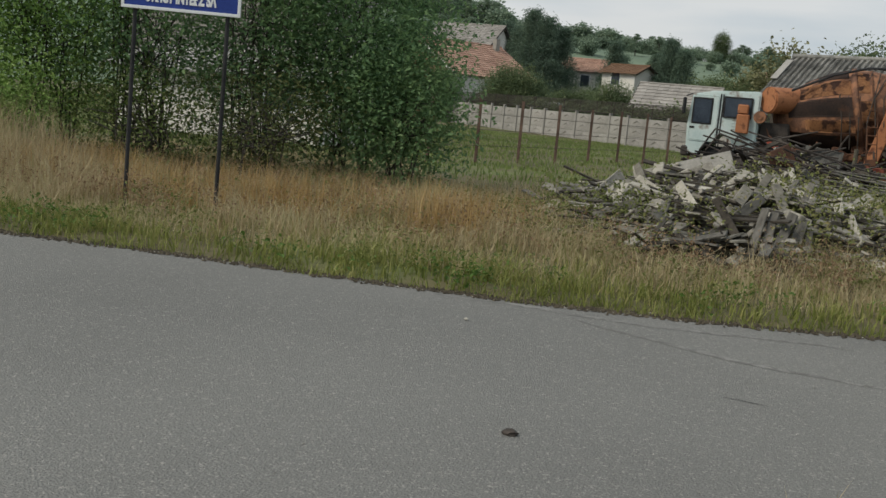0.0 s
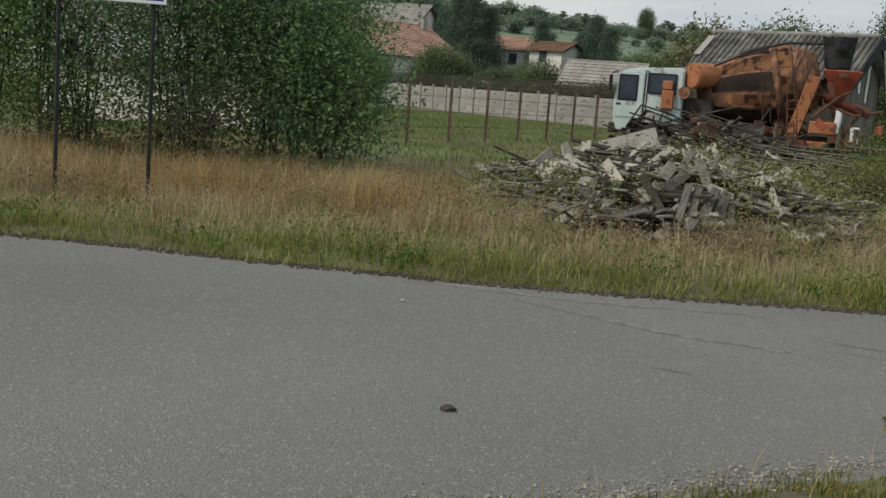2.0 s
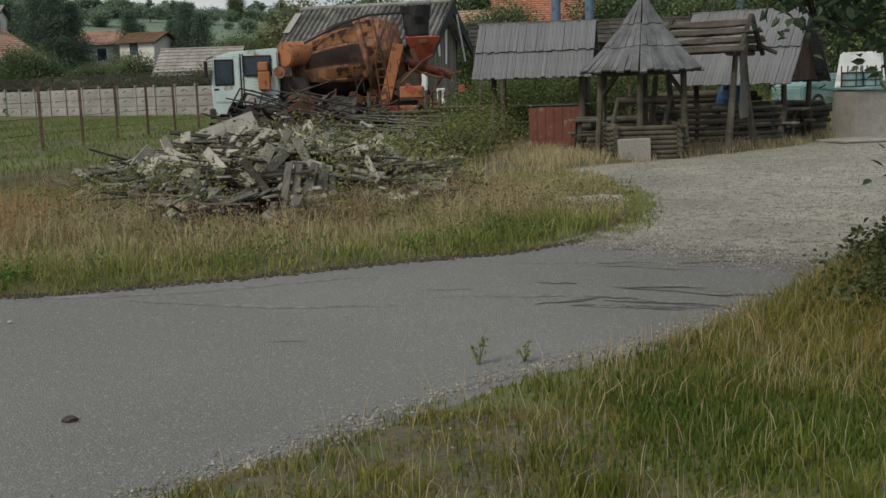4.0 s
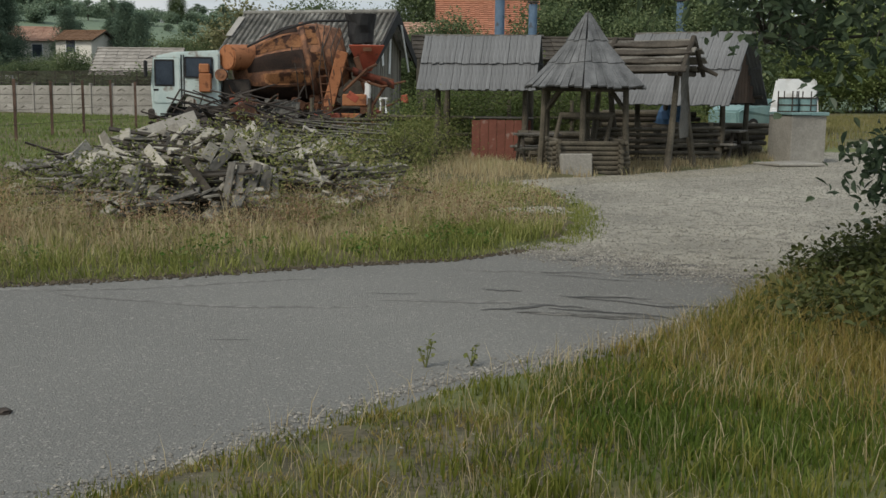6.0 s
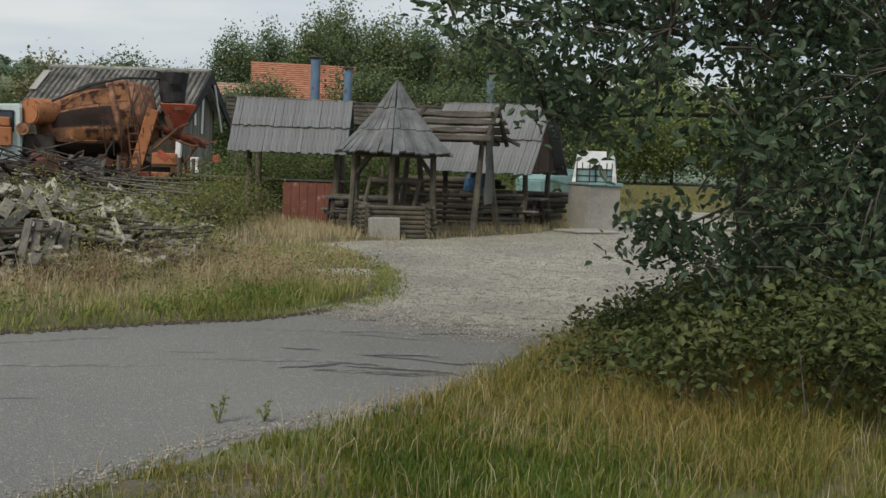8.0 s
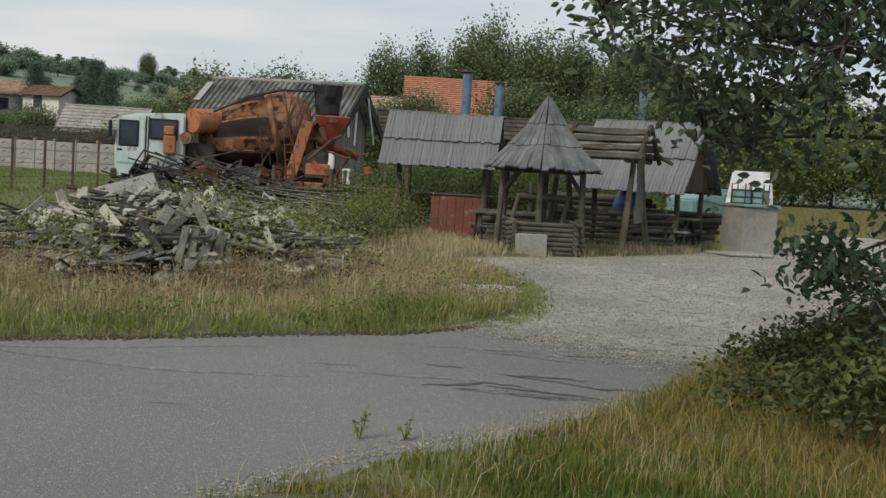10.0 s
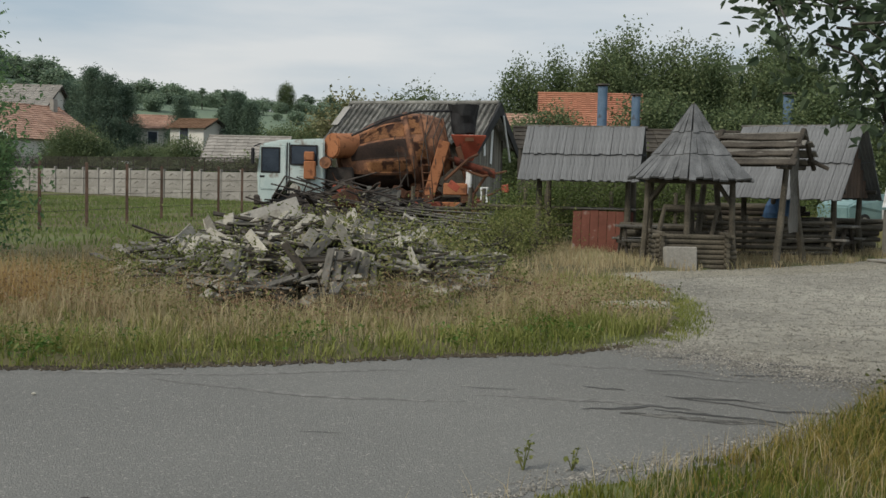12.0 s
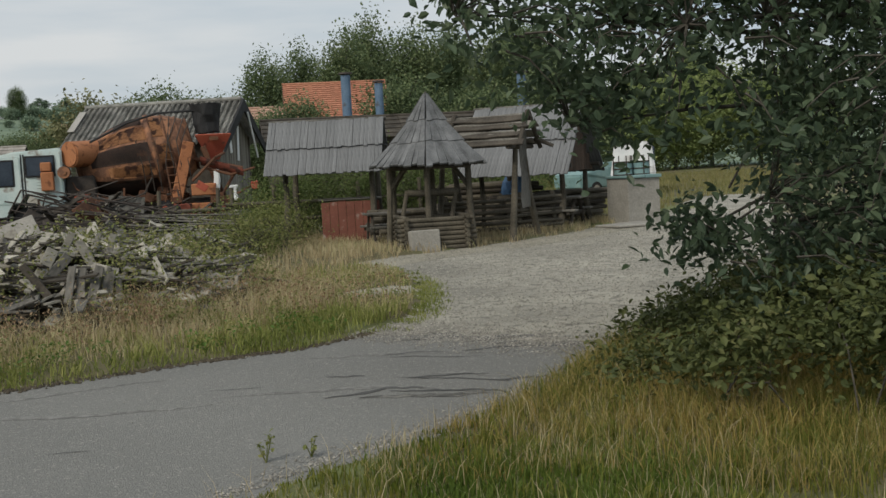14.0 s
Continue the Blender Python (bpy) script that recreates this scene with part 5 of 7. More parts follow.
# ---- rails, tables and yard things ----
def rail_fence(m, length, rails, z0, dz, label, posts=4):
    t = thing("log_rail_fence", m, label, "fence")
    for k in range(rails):
        bm = bmesh.new()
        limb(bm, [(-length / 2, 0, z0 + dz * k + rng.uniform(-0.03, 0.03)), (0, 0.02, z0 + dz * k - 0.02), (length / 2, 0, z0 + dz * k + rng.uniform(-0.03, 0.03))], [0.05, 0.045, 0.04], 8)
        part("rail", bm, M_LOG, t)
    for k in range(posts):
        x = -length / 2 + 0.15 + (length - 0.3) * k / (posts - 1)
        bm = bmesh.new()
        rod(bm, (x, 0.07, -0.05), (x + rng.uniform(-0.05, 0.05), 0.07, z0 + dz * rails + 0.02), 0.055, 0.05, 8)
        part("post", bm, M_LOG, t)
    return t


rail_fence(Matrix.Translation((6.8, 23.6, 0)) @ Matrix.Rotation(radians(6), 4, 'Z'), 3.0, 6, 0.18, 0.13, "low fence of stacked weathered logs beside the shelters")
rail_fence(Matrix.Translation((3.2, 27.4, 0)), 5.2, 2, 0.55, 0.42, "thin log rail fence behind the shelter", 4)
rail_fence(Matrix.Translation((0.4, 27.6, 0)) @ Matrix.Rotation(radians(3), 4, 'Z'), 3.2, 2, 0.4, 0.5, "broken pole fence among the weeds", 3)


def picnic_table(m, label):
    t = thing("picnic_table", m, label, "table")
    for k in range(4):
        bm = bmesh.new()
        box(bm, -0.8, 0.8, -0.36 + 0.18 * k, -0.2 + 0.18 * k, 0.72, 0.77, 0.01)
        part("top_plank", bm, M_WOOD, t)
    for y in (-0.65, 0.65):
        bm = bmesh.new()
        box(bm, -0.8, 0.8, y - 0.13, y + 0.13, 0.42, 0.47, 0.01)
        part("seat_plank", bm, M_WOOD, t)
    for x in (-0.6, 0.6):
        for y in (-1, 1):
            bm = bmesh.new()
            rod(bm, (x, y * 0.6, 0), (x, y * 0.2, 0.72), 0.05, None, 8)
            part("leg", bm, M_DARKWOOD, t)
        bm = bmesh.new()
        box(bm, x - 0.04, x + 0.04, -0.75, 0.75, 0.34, 0.42, 0.01)
        part("crossbar", bm, M_DARKWOOD, t)
    return t


picnic_table(Matrix.Translation((8.6, 25.3, 0)) @ Matrix.Rotation(radians(-36), 4, 'Z'), "weathered plank picnic table under the shelter")
picnic_table(Matrix.Translation((4.0, 23.1, 0)) @ Matrix.Rotation(radians(5), 4, 'Z') @ Matrix.Diagonal((0.6, 0.7, 0.95, 1)), "dark plank table beside the well")

t = thing("board_bin", Matrix.Translation((3.45, 24.9, 0)) @ Matrix.Rotation(radians(-8), 4, 'Z'), "low bin of faded red painted boards", "bin")
for k in range(7):
    bm = bmesh.new()
    box(bm, -0.68 + 0.196 * k, -0.49 + 0.196 * k, -0.02, 0.02, 0, 0.98 + rng.uniform(-0.03, 0.02), 0.006)
    part("board", bm, M_REDWALL, t)
for z in (0.25, 0.8):
    bm = bmesh.new()
    box(bm, -0.68, 0.69, 0.02, 0.06, z, z + 0.08, 0.006)
    part("batten", bm, M_DARKWOOD, t)
for x in (-0.66, 0.62):
    bm = bmesh.new()
    box(bm, x, x + 0.05, 0.06, 0.7, 0, 0.95, 0.006)
    part("side_board", bm, M_REDWALL, t)
bm = bmesh.new()
box(bm, -0.75, 0.75, -0.05, 0.75, 1.0, 1.03, 0.006)
part("lid", bm, M_WOOD, t)

t = thing("concrete_tank", Matrix.Translation((10.65, 25.1, 0)) @ Matrix.Rotation(radians(10), 4, 'Z'), "pale concrete panel tank with two green barrels", "tank")
for x0, x1, y0, y1 in ((-0.46, 0.46, -0.5, -0.42), (-0.46, -0.38, -0.42, 0.5), (0.38, 0.46, -0.42, 0.5), (-0.38, 0.38, 0.42, 0.5)):
    bm = bmesh.new()
    box(bm, x0, x1, y0, y1, 0, 1.13, 0.01)
    part("panel", bm, M_CONCRETE, t)
bm = bmesh.new()
box(bm, -0.5, 0.0, -0.55, 0.5, 1.14, 1.2, 0.01)
box(bm, 0.03, 0.5, -0.55, 0.5, 1.13, 1.21, 0.01)
part("cover", bm, M_TEAL, t, "greenish lid boards")
for x in (-0.22, 0.26):
    t = thing("barrel", Matrix.Translation((10.65 + x, 25.2 + 0.1 * x, 1.2)), "squat teal metal barrel with a black rim", "barrel")
    bm = bmesh.new()
    rod(bm, (0, 0, 0), (0, 0, 0.34), 0.24, 0.23, 18)
    part("body", bm, M_TEAL, t)
    for z in (0.02, 0.17, 0.34):
        bm = bmesh.new()
        rod(bm, (0, 0, z - 0.015), (0, 0, z + 0.015), 0.25, None, 18)
        part("hoop", bm, M_IRON, t)
    for a in range(4):
        bm = bmesh.new()
        rod(bm, (0.25 * math.cos(a * 1.57), 0.25 * math.sin(a * 1.57), 0), (0.25 * math.cos(a * 1.57), 0.25 * math.sin(a * 1.57), 0.5), 0.015, None, 6)
        part("strap", bm, M_IRON, t)
bm = bmesh.new()
box(bm, -0.62, 0.62, -0.5, 0.5, 0.0, 0.06, 0.015)
ruffled(bm, 0.03, 2)
ob = tagged(part("fallen_hoarding", bm, M_CONCRETE), "flat pale board lying on the gravel", "board")
ob.matrix_world = Matrix.Translation((9.95, 23.8, 0.02)) @ Matrix.Rotation(radians(12), 4, 'Z')


def van(m, colour, label, length=4.6, height=1.9, category="van"):
    t = thing("parked_van" if height > 1.7 else "parked_car", m, label, category)
    bm = bmesh.new()
    o = [(-length / 2, 0.35), (-length / 2 - 0.05, 0.95), (-length / 2 + 0.25, 1.05), (-length / 2 + 0.85, height), (length / 2 - 0.35, height + 0.03), (length / 2, 1.0), (length / 2, 0.35)]
    rows = [[bm.verts.new((x, y * (0.84 if z > 1.1 else 1), z)) for x, z in o] for y in (-0.9, 0.9)]
    bm.faces.new(rows[0])
    bm.faces.new(rows[1])
    for k in range(len(o)):
        bm.faces.new((rows[0][k], rows[0][(k + 1) % len(o)], rows[1][(k + 1) % len(o)], rows[1][k]))
    bmesh.ops.recalc_face_normals(bm, faces=bm.faces[:])
    bmesh.ops.bevel(bm, geom=bm.edges[:], offset=0.07, segments=2, affect='EDGES')
    body = part("body", bm, colour, t)
    for x0, x1 in ((-length / 2 + 0.75, -length / 2 + 1.5), (-length / 2 + 1.62, 0.5), (0.62, length / 2 - 0.5)):
        bm = bmesh.new()
        box(bm, x0, x1, -0.87, -0.80, 1.08, height - 0.2, 0.03)
        part("window_pane", bm, M_GLASS, body)
    for x in (-length / 2 + 0.85, length / 2 - 0.85):
        for y in (-0.92, 0.74):
            bm = bmesh.new()
            rod(bm, (x, y, 0.32), (x, y + 0.18, 0.32), 0.32, None, 20)
            w = part("wheel", bm, M_BLACK, t)
            bm = bmesh.new()
            rod(bm, (x, y - 0.01, 0.32), (x, y + 0.19, 0.32), 0.18, None, 16)
            part("rim", bm, M_CONCRETE, w)
    return t


van(Matrix.Translation((18.1, 43.0, 0)) @ Matrix.Rotation(radians(66), 4, 'Z'), M_VAN, "white van parked behind the yard", 4.8, 2.25)
van(Matrix.Translation((17.3, 45.0, 0)) @ Matrix.Rotation(radians(24), 4, 'Z'), M_TEAL, "dull teal car parked behind the shelters", 4.0, 1.42, "car")
van(Matrix.Translation((-28.0, 88.5, 0)) @ Matrix.Rotation(radians(175), 4, 'Z'), M_WHITE, "white van parked behind the concrete fence", 4.2, 2.55)

bm = bmesh.new()
bmesh.ops.create_icosphere(bm, subdivisions=3, radius=0.5)
for v in bm.verts:
    v.co += v.co * 0.35 * noise.noise(v.co * 3)
    v.co.z = max(v.co.z, -0.3)
bmesh.ops.transform(bm, matrix=Matrix.Translation((8.35, 27.6, 0.75)) @ Matrix.Diagonal((0.9, 0.8, 1.4, 1)), verts=bm.verts[:])
tagged(part("tarpaulin_cover", bm, M_TARP), "crumpled blue tarpaulin over stored things", "tarpaulin")


def scrap_pile():
    t = thing("scrap_pile", Matrix.Translation((-2.6, 35.6, 0)), "pile of rusty scrap iron and broken boards beside the truck", "scrap")
    r = random.Random(8)
    for k in range(70):
        bm = bmesh.new()
        L = r.uniform(0.5, 1.7)
        kind = k % 3
        if kind == 0:
            rod(bm, (-L / 2, 0, 0), (L / 2, 0, 0), r.uniform(0.02, 0.05), None, 7)
        elif kind == 1:
            box(bm, -L / 2, L / 2, -0.06, 0.06, -0.02, 0.02, 0.004)
        else:
            box(bm, -L / 4, L / 4, -0.2, 0.2, -0.14, 0.14, 0.02)
            ruffled(bm, 0.08, k)
        ob = part(("iron_pipe", "iron_strip", "rusty_box")[kind], bm, (M_IRON, M_RUST, M_DARKWOOD, M_IRON, M_PLANK)[k % 5], t)
        x = r.uniform(-3.6, 3.8)
        z = r.uniform(0.1, 0.35 + 0.55 * math.exp(-((x + 0.4) / 2.2) ** 2))
        ob.matrix_local = Matrix.Translation((x, r.uniform(-1.2, 0.9), z)) @ Euler((r.gauss(0, 0.4), r.gauss(0, 0.5), r.gauss(0, 0.8))).to_matrix().to_4x4()


scrap_pile()


# ---- stored timber under the roofs ----
def timber_stack(x, y, turn, length, rows, label):
    t = thing("timber_stack", Matrix.Translation((x, y, 0)) @ Matrix.Rotation(radians(turn), 4, 'Z'), label, "timber")
    q = random.Random(int(x * 10))
    for j in range(rows):
        for i in range(4):
            bm = bmesh.new()
            d = q.uniform(0.06, 0.085)
            o = q.uniform(-0.25, 0.25)
            limb(bm, [(-length / 2 + o, i * 0.19 + q.uniform(-0.03, 0.03), 0.08 + j * 0.145), (length / 2 + o, i * 0.19 + q.uniform(-0.03, 0.03), 0.08 + j * 0.145 + q.uniform(-0.02, 0.02))], [d, d * 0.9], 8)
            part("log", bm, M_LOG if (i + j) % 3 else M_DARKWOOD, t)


timber_stack(5.0, 24.1, 8, 1.9, 5, "stack of dark round timber behind the well")
timber_stack(8.2, 25.6, 20, 2.2, 6, "stack of dark round timber below the picnic shelter")
timber_stack(9.75, 27.0, 8, 1.9, 6, "stack of dark poles behind the picnic shelter")
timber_stack(7.5, 27.6, -4, 2.6, 8, "high stack of dark poles behind the shelters")
timber_stack(6.6, 25.4, -5, 1.8, 5, "stack of weathered poles behind the log shelter")


# ---- buildings ----
def slope_mesh(bm, a, b, c, d, courses, thick, ribs=0):
    """A roof slope with eave a-b and ridge d-c, laid in stepped courses."""
    a, b, c, d = (Vector(v) for v in (a, b, c, d))
    nrm = (b - a).cross(d - a).normalized()
    if nrm.z < 0:
        nrm = -nrm
    for k in range(courses):
        t0, t1 = k / courses, (k + 1.04) / courses
        n = max(1, ribs)
        for i in range(n):
            u0, u1 = i / n, (i + 0.98) / n
            lift = 0.5 * thick * (i % 2) if ribs else 0
            q = []
            for u, v, h in ((u0, t0, thick + lift), (u1, t0, thick + lift), (u1, t1, lift), (u0, t1, lift)):
                p = a.lerp(b, u).lerp(d.lerp(c, u), min(v, 1.0))
                q.append(p + nrm * h)
            lo = [bm.verts.new(p - nrm * thick * 1.2) for p in q]
            hi = [bm.verts.new(p) for p in q]
            bm.faces.new(hi)
            for s in range(4):
                bm.faces.new((lo[s], lo[(s + 1) % 4], hi[(s + 1) % 4], hi[s]))
    bmesh.ops.recalc_face_normals(bm, faces=bm.faces[:])


def house(m, length, half, eave, ridge, roof, wall, label, courses=14, ribs=0, over=0.4, windows=((0.3, 0.9, 1.0),), gable_wall=None, name="house", category="house", thick=0.05):
    """A gabled building whose ridge lies along x, with walls, gables, windows and a chimney stack if it has one."""
    t = thing(name, m, label, category)
    L = length / 2
    for y0, y1 in ((-half, -half + 0.25), (half - 0.25, half)):
        bm = bmesh.new()
        box(bm, -L, L, y0, y1, -0.3, eave)
        part("wall", bm, wall, t)
    for x in (-L, L - 0.25):
        bm = bmesh.new()
        pts = [(-half + 0.26, -0.3), (half - 0.26, -0.3), (half - 0.26, eave), (0, ridge - 0.1), (-half + 0.26, eave)]
        rows = [[bm.verts.new((xx, y, z)) for y, z in pts] for xx in (x, x + 0.25)]
        bm.faces.new(rows[0])
        bm.faces.new(rows[1])
        for k in range(5):
            bm.faces.new((rows[0][k], rows[0][(k + 1) % 5], rows[1][(k + 1) % 5], rows[1][k]))
        bmesh.ops.recalc_face_normals(bm, faces=bm.faces[:])
        part("gable", bm, gable_wall or wall, t)
    drop = over * (ridge - eave) / half
    for s in (-1, 1):
        if not courses:
            break
        bm = bmesh.new()
        slope_mesh(bm, (-L - over, s * (half + over), eave - drop), (L + over, s * (half + over), eave - drop), (L + over, 0, ridge), (-L - over, 0, ridge), courses, thick, ribs)
        part("roof_slope", bm, roof, t)
        for x in (-L - over, L + over - 0.06):
            bm = bmesh.new()
            p, q = Vector((x, s * (half + over), eave - drop - 0.12)), Vector((x, 0, ridge - 0.12))
            v = [p, q, q + Vector((0, 0, 0.16)), p + Vector((0, 0, 0.16))]
            lo, hi = [bm.verts.new(w) for w in v], [bm.verts.new(w + Vector((0.06, 0, 0))) for w in v]
            bm.faces.new(lo)
            bm.faces.new(hi)
            for k in range(4):
                bm.faces.new((lo[k], lo[(k + 1) % 4], hi[(k + 1) % 4], hi[k]))
            bmesh.ops.recalc_face_normals(bm, faces=bm.faces[:])
            part("bargeboard", bm, M_DARKWOOD, t)
    bm = bmesh.new()
    rod(bm, (-L - over, 0, ridge + 0.03), (L + over, 0, ridge + 0.03), 0.09, None, 8)
    part("ridge_cap", bm, roof, t)
    for u, z0, h in windows:
        x = -L + u * length
        bm = bmesh.new()
        box(bm, x - 0.55, x + 0.55, -half - 0.03, -half + 0.02, z0, z0 + h + 0.1, 0.01)
        w = part("window", bm, M_WHITE, t)
        bm = bmesh.new()
        box(bm, x - 0.45, x + 0.45, -half - 0.045, -half - 0.031, z0 + 0.07, z0 + h + 0.03)
        part("pane", bm, M_GLASS, w)
    return t


R = lambda x, y, a: Matrix.Translation((x, y, 0)) @ Matrix.Rotation(radians(a), 4, 'Z')
# red-tiled house with a brown gable
h = house(R(-39.4, 95.9, 65), 10.2, 5.2, 4.5, 7.5, M_TILE, M_WALLWHITE, "house with a faded red clay tile roof and brown gable", 16, 26, gable_wall=M_WALLBROWN, windows=())
for v in (-1, 1):
    bm = bmesh.new()
    rod(bm, (-5.56, v * 5.6, 4.26), (-5.56, 0, 7.5), 0.14, None, 4)
    part("verge_board", bm, M_WALLWHITE, h, "pale board along the gable's edge")
bm = bmesh.new()
box(bm, 3.9, 4.4, -0.9, -0.4, 5.6, 8.2, 0.02)
part("chimney", bm, M_CONCRETE, h)
house(R(-43.6, 109, 2), 6.8, 4.0, 8.1, 10.2, M_GREYROOF, M_WALLWHITE, "house with a worn grey tile roof", 12, 20)
house(R(-25.3, 106, -18), 3.7, 2.0, 6.2, 7.0, M_WALLBROWN, M_WALLWHITE, "white plastered house with a dark window and brown roof", 6, 14, windows=((0.42, 4.9, 1.15),))
house(R(-32.0, 112, 5), 5.6, 3.0, 6.3, 7.6, M_TILE, M_WALLWHITE, "white house half hidden behind pines", 10, 14, windows=((0.3, 4.6, 1.2), (0.7, 4.6, 1.2)))
house(R(-16.6, 87.5, -3), 6.0, 2.6, 2.9, 4.75, M_GREYROOF, M_CONCRETE, "low outbuilding with a grey sheet roof", 8, 16, windows=())
house(R(-13.5, 140, 6), 7, 3, 6.6, 9.0, M_TILE, M_WALLWHITE, "far house with a brownish tile roof", 8, 10)
# shed behind the truck
shed = house(R(-1.35, 44.25, -19), 5.6, 2.2, 3.3, 4.7, M_CEMENT, M_DARKWOOD, "old shed with a corrugated fibre cement roof", 0, 0, 0.45, (), M_GREYBOARD, "shed", "shed", 0.035)
for s in (-1, 1):
    for k in range(4):
        for j in range(7):
            bm = bmesh.new()
            rows = []
            for v in (k / 4, (k + 1.12) / 4):
                row = []
                for i in range(17):
                    x = -3.25 + (j + i / 16.0) * 6.5 / 7
                    y = s * 2.65 * (1 - v)
                    z = 3.02 + (4.74 - 3.02) * v - 0.11 * (i % 4 == 2) - 0.03 * (v > (k + 1) / 4) + 0.02 * (j % 2)
                    row.append(bm.verts.new((x, y, z)))
                rows.append(row)
            for i in range(16):
                bm.faces.new((rows[0][i], rows[0][i + 1], rows[1][i + 1], rows[1][i]))
            bmesh.ops.solidify(bm, geom=bm.faces[:], thickness=0.012)
            part("roof_sheet", bm, M_CEMENT, shed)
for y in (-1, 1):
    bm = bmesh.new()
    v = [Vector((3.28, 0, 4.74)), Vector((3.28, y * 2.7, 2.98)), Vector((3.28, y * 2.7, 2.6)), Vector((3.28, 0, 4.25))]
    lo, hi = [bm.verts.new(w) for w in v], [bm.verts.new(w + Vector((0.07, 0, 0))) for w in v]
    bm.faces.new(lo)
    bm.faces.new(hi)
    for k in range(4):
        bm.faces.new((lo[k], lo[(k + 1) % 4], hi[(k + 1) % 4], hi[k]))
    bmesh.ops.recalc_face_normals(bm, faces=bm.faces[:])
    part("tarred_board", bm, M_BLACK, shed, "black tarred gable board")
bm = bmesh.new()
box(bm, -0.14, 0.14, -0.75, 0.75, -0.015, 0.015, 0.004, Matrix.Translation((-3.15, -1.05, 4.13)) @ Matrix.Rotation(math.atan2(1.72, 2.65), 4, 'X'))
part("edge_sheet", bm, M_FENCE, shed, "pale sheet along the roof's edge")
for k in range(13):
    y0 = -1.85 + 0.285 * k
    top = 4.62 - 1.38 * max(abs(y0), abs(y0 + 0.27)) / 2.2
    bm = bmesh.new()
    box(bm, 2.805, 2.83, y0, y0 + 0.265, 0.0, top - 0.08 - 0.1 * (k % 3 == 1), 0.005)
    part("gable_board", bm, M_GREYBOARD, shed, "weathered upright gable board")
for y0, z0, z1, turn in ((-0.5, 2.6, 3.5, 8), (0.35, 2.3, 3.7, -6)):
    bm = bmesh.new()
    box(bm, -0.015, 0.015, -0.12, 0.12, 0, z1 - z0, 0.005, Matrix.Translation((2.86, y0, z0)) @ Matrix.Rotation(radians(turn), 4, 'X'))
    part("patch_board", bm, M_WHITE, shed, "white patch board on the gable")
bm = bmesh.new()
rod(bm, (3.4, 0.2, 4.2), (3.45, 1.1, 2.4), 0.04, None, 8)
part("downpipe", bm, M_WHITE, shed, "white loose pipe on the gable")
# orange-roofed house and blue pipes
house(R(9.0, 73.0, -4), 6.2, 2.6, 5.5, 7.6, M_TILEORANGE, M_WALLBROWN, "house with a bright orange clay tile roof", 16, 24, windows=())
house(R(4.6, 71.5, -4), 3.6, 2.0, 4.7, 6.0, M_TILE, M_WALLBROWN, "brown-tiled lean-to beside the orange-roofed house", 8, 10, windows=())
for x, top, r in ((8.1, 7.15, 0.27), (9.95, 6.65, 0.24), (18.35, 6.9, 0.28)):
    t = thing("pipe_chimney", Matrix.Translation((x, 60, 0)), "tall blue painted metal chimney pipe with a flat cap", "chimney", "blue chimney pipes")
    bm = bmesh.new()
    rod(bm, (0, 0, 0), (0, 0, top - 0.18), r, None, 16)
    part("pipe", bm, M_BLUE, t)
    bm = bmesh.new()
    rod(bm, (0, 0, top - 0.12), (0, 0, top - 0.03), r * 1.45, r * 1.3, 16)
    part("cap", bm, M_IRON, t)
    for a in range(3):
        bm = bmesh.new()
        rod(bm, (r * 0.9 * math.cos(a * 2.1), r * 0.9 * math.sin(a * 2.1), top - 0.3), (r * 0.9 * math.cos(a * 2.1), r * 0.9 * math.sin(a * 2.1), top - 0.1), 0.03, None, 6)
        part("cap_stay", bm, M_IRON, t)
# long low roof below the pipes
house(R(9.5, 58, 0), 12.0, 2.0, 3.5, 4.5, M_DARKWOOD, M_DARKWOOD, "long dark wooden shed behind the shelters", 5, 12, windows=())
# white building and grey clad hall behind the hedge
house(R(-18.6, 29.0, 8), 6.5, 2.5, 1.9, 2.6, M_CEMENT, M_WALLWHITE, "low white plastered building behind the hedge", 4, 30, windows=((0.8, 0.9, 0.7),))
t = thing("clad_hall", R(-27.5, 41, 4), "grey slatted hall high behind the hedge", "hall")
bm = bmesh.new()
box(bm, -6, 4.2, 0, 6, 0, 7.0)
part("wall", bm, M_FENCE, t)
for k in range(26):
    bm = bmesh.new()
    box(bm, -6.05, 4.25, -0.06, -0.005, 0.3 + 0.26 * k, 0.47 + 0.26 * k, 0.01)
    part("slat", bm, M_CONCRETE, t)
bm = bmesh.new()
box(bm, -6.3, 4.5, -0.4, 6.3, 7.0, 7.25, 0.03)
part("roof", bm, M_GREYROOF, t)


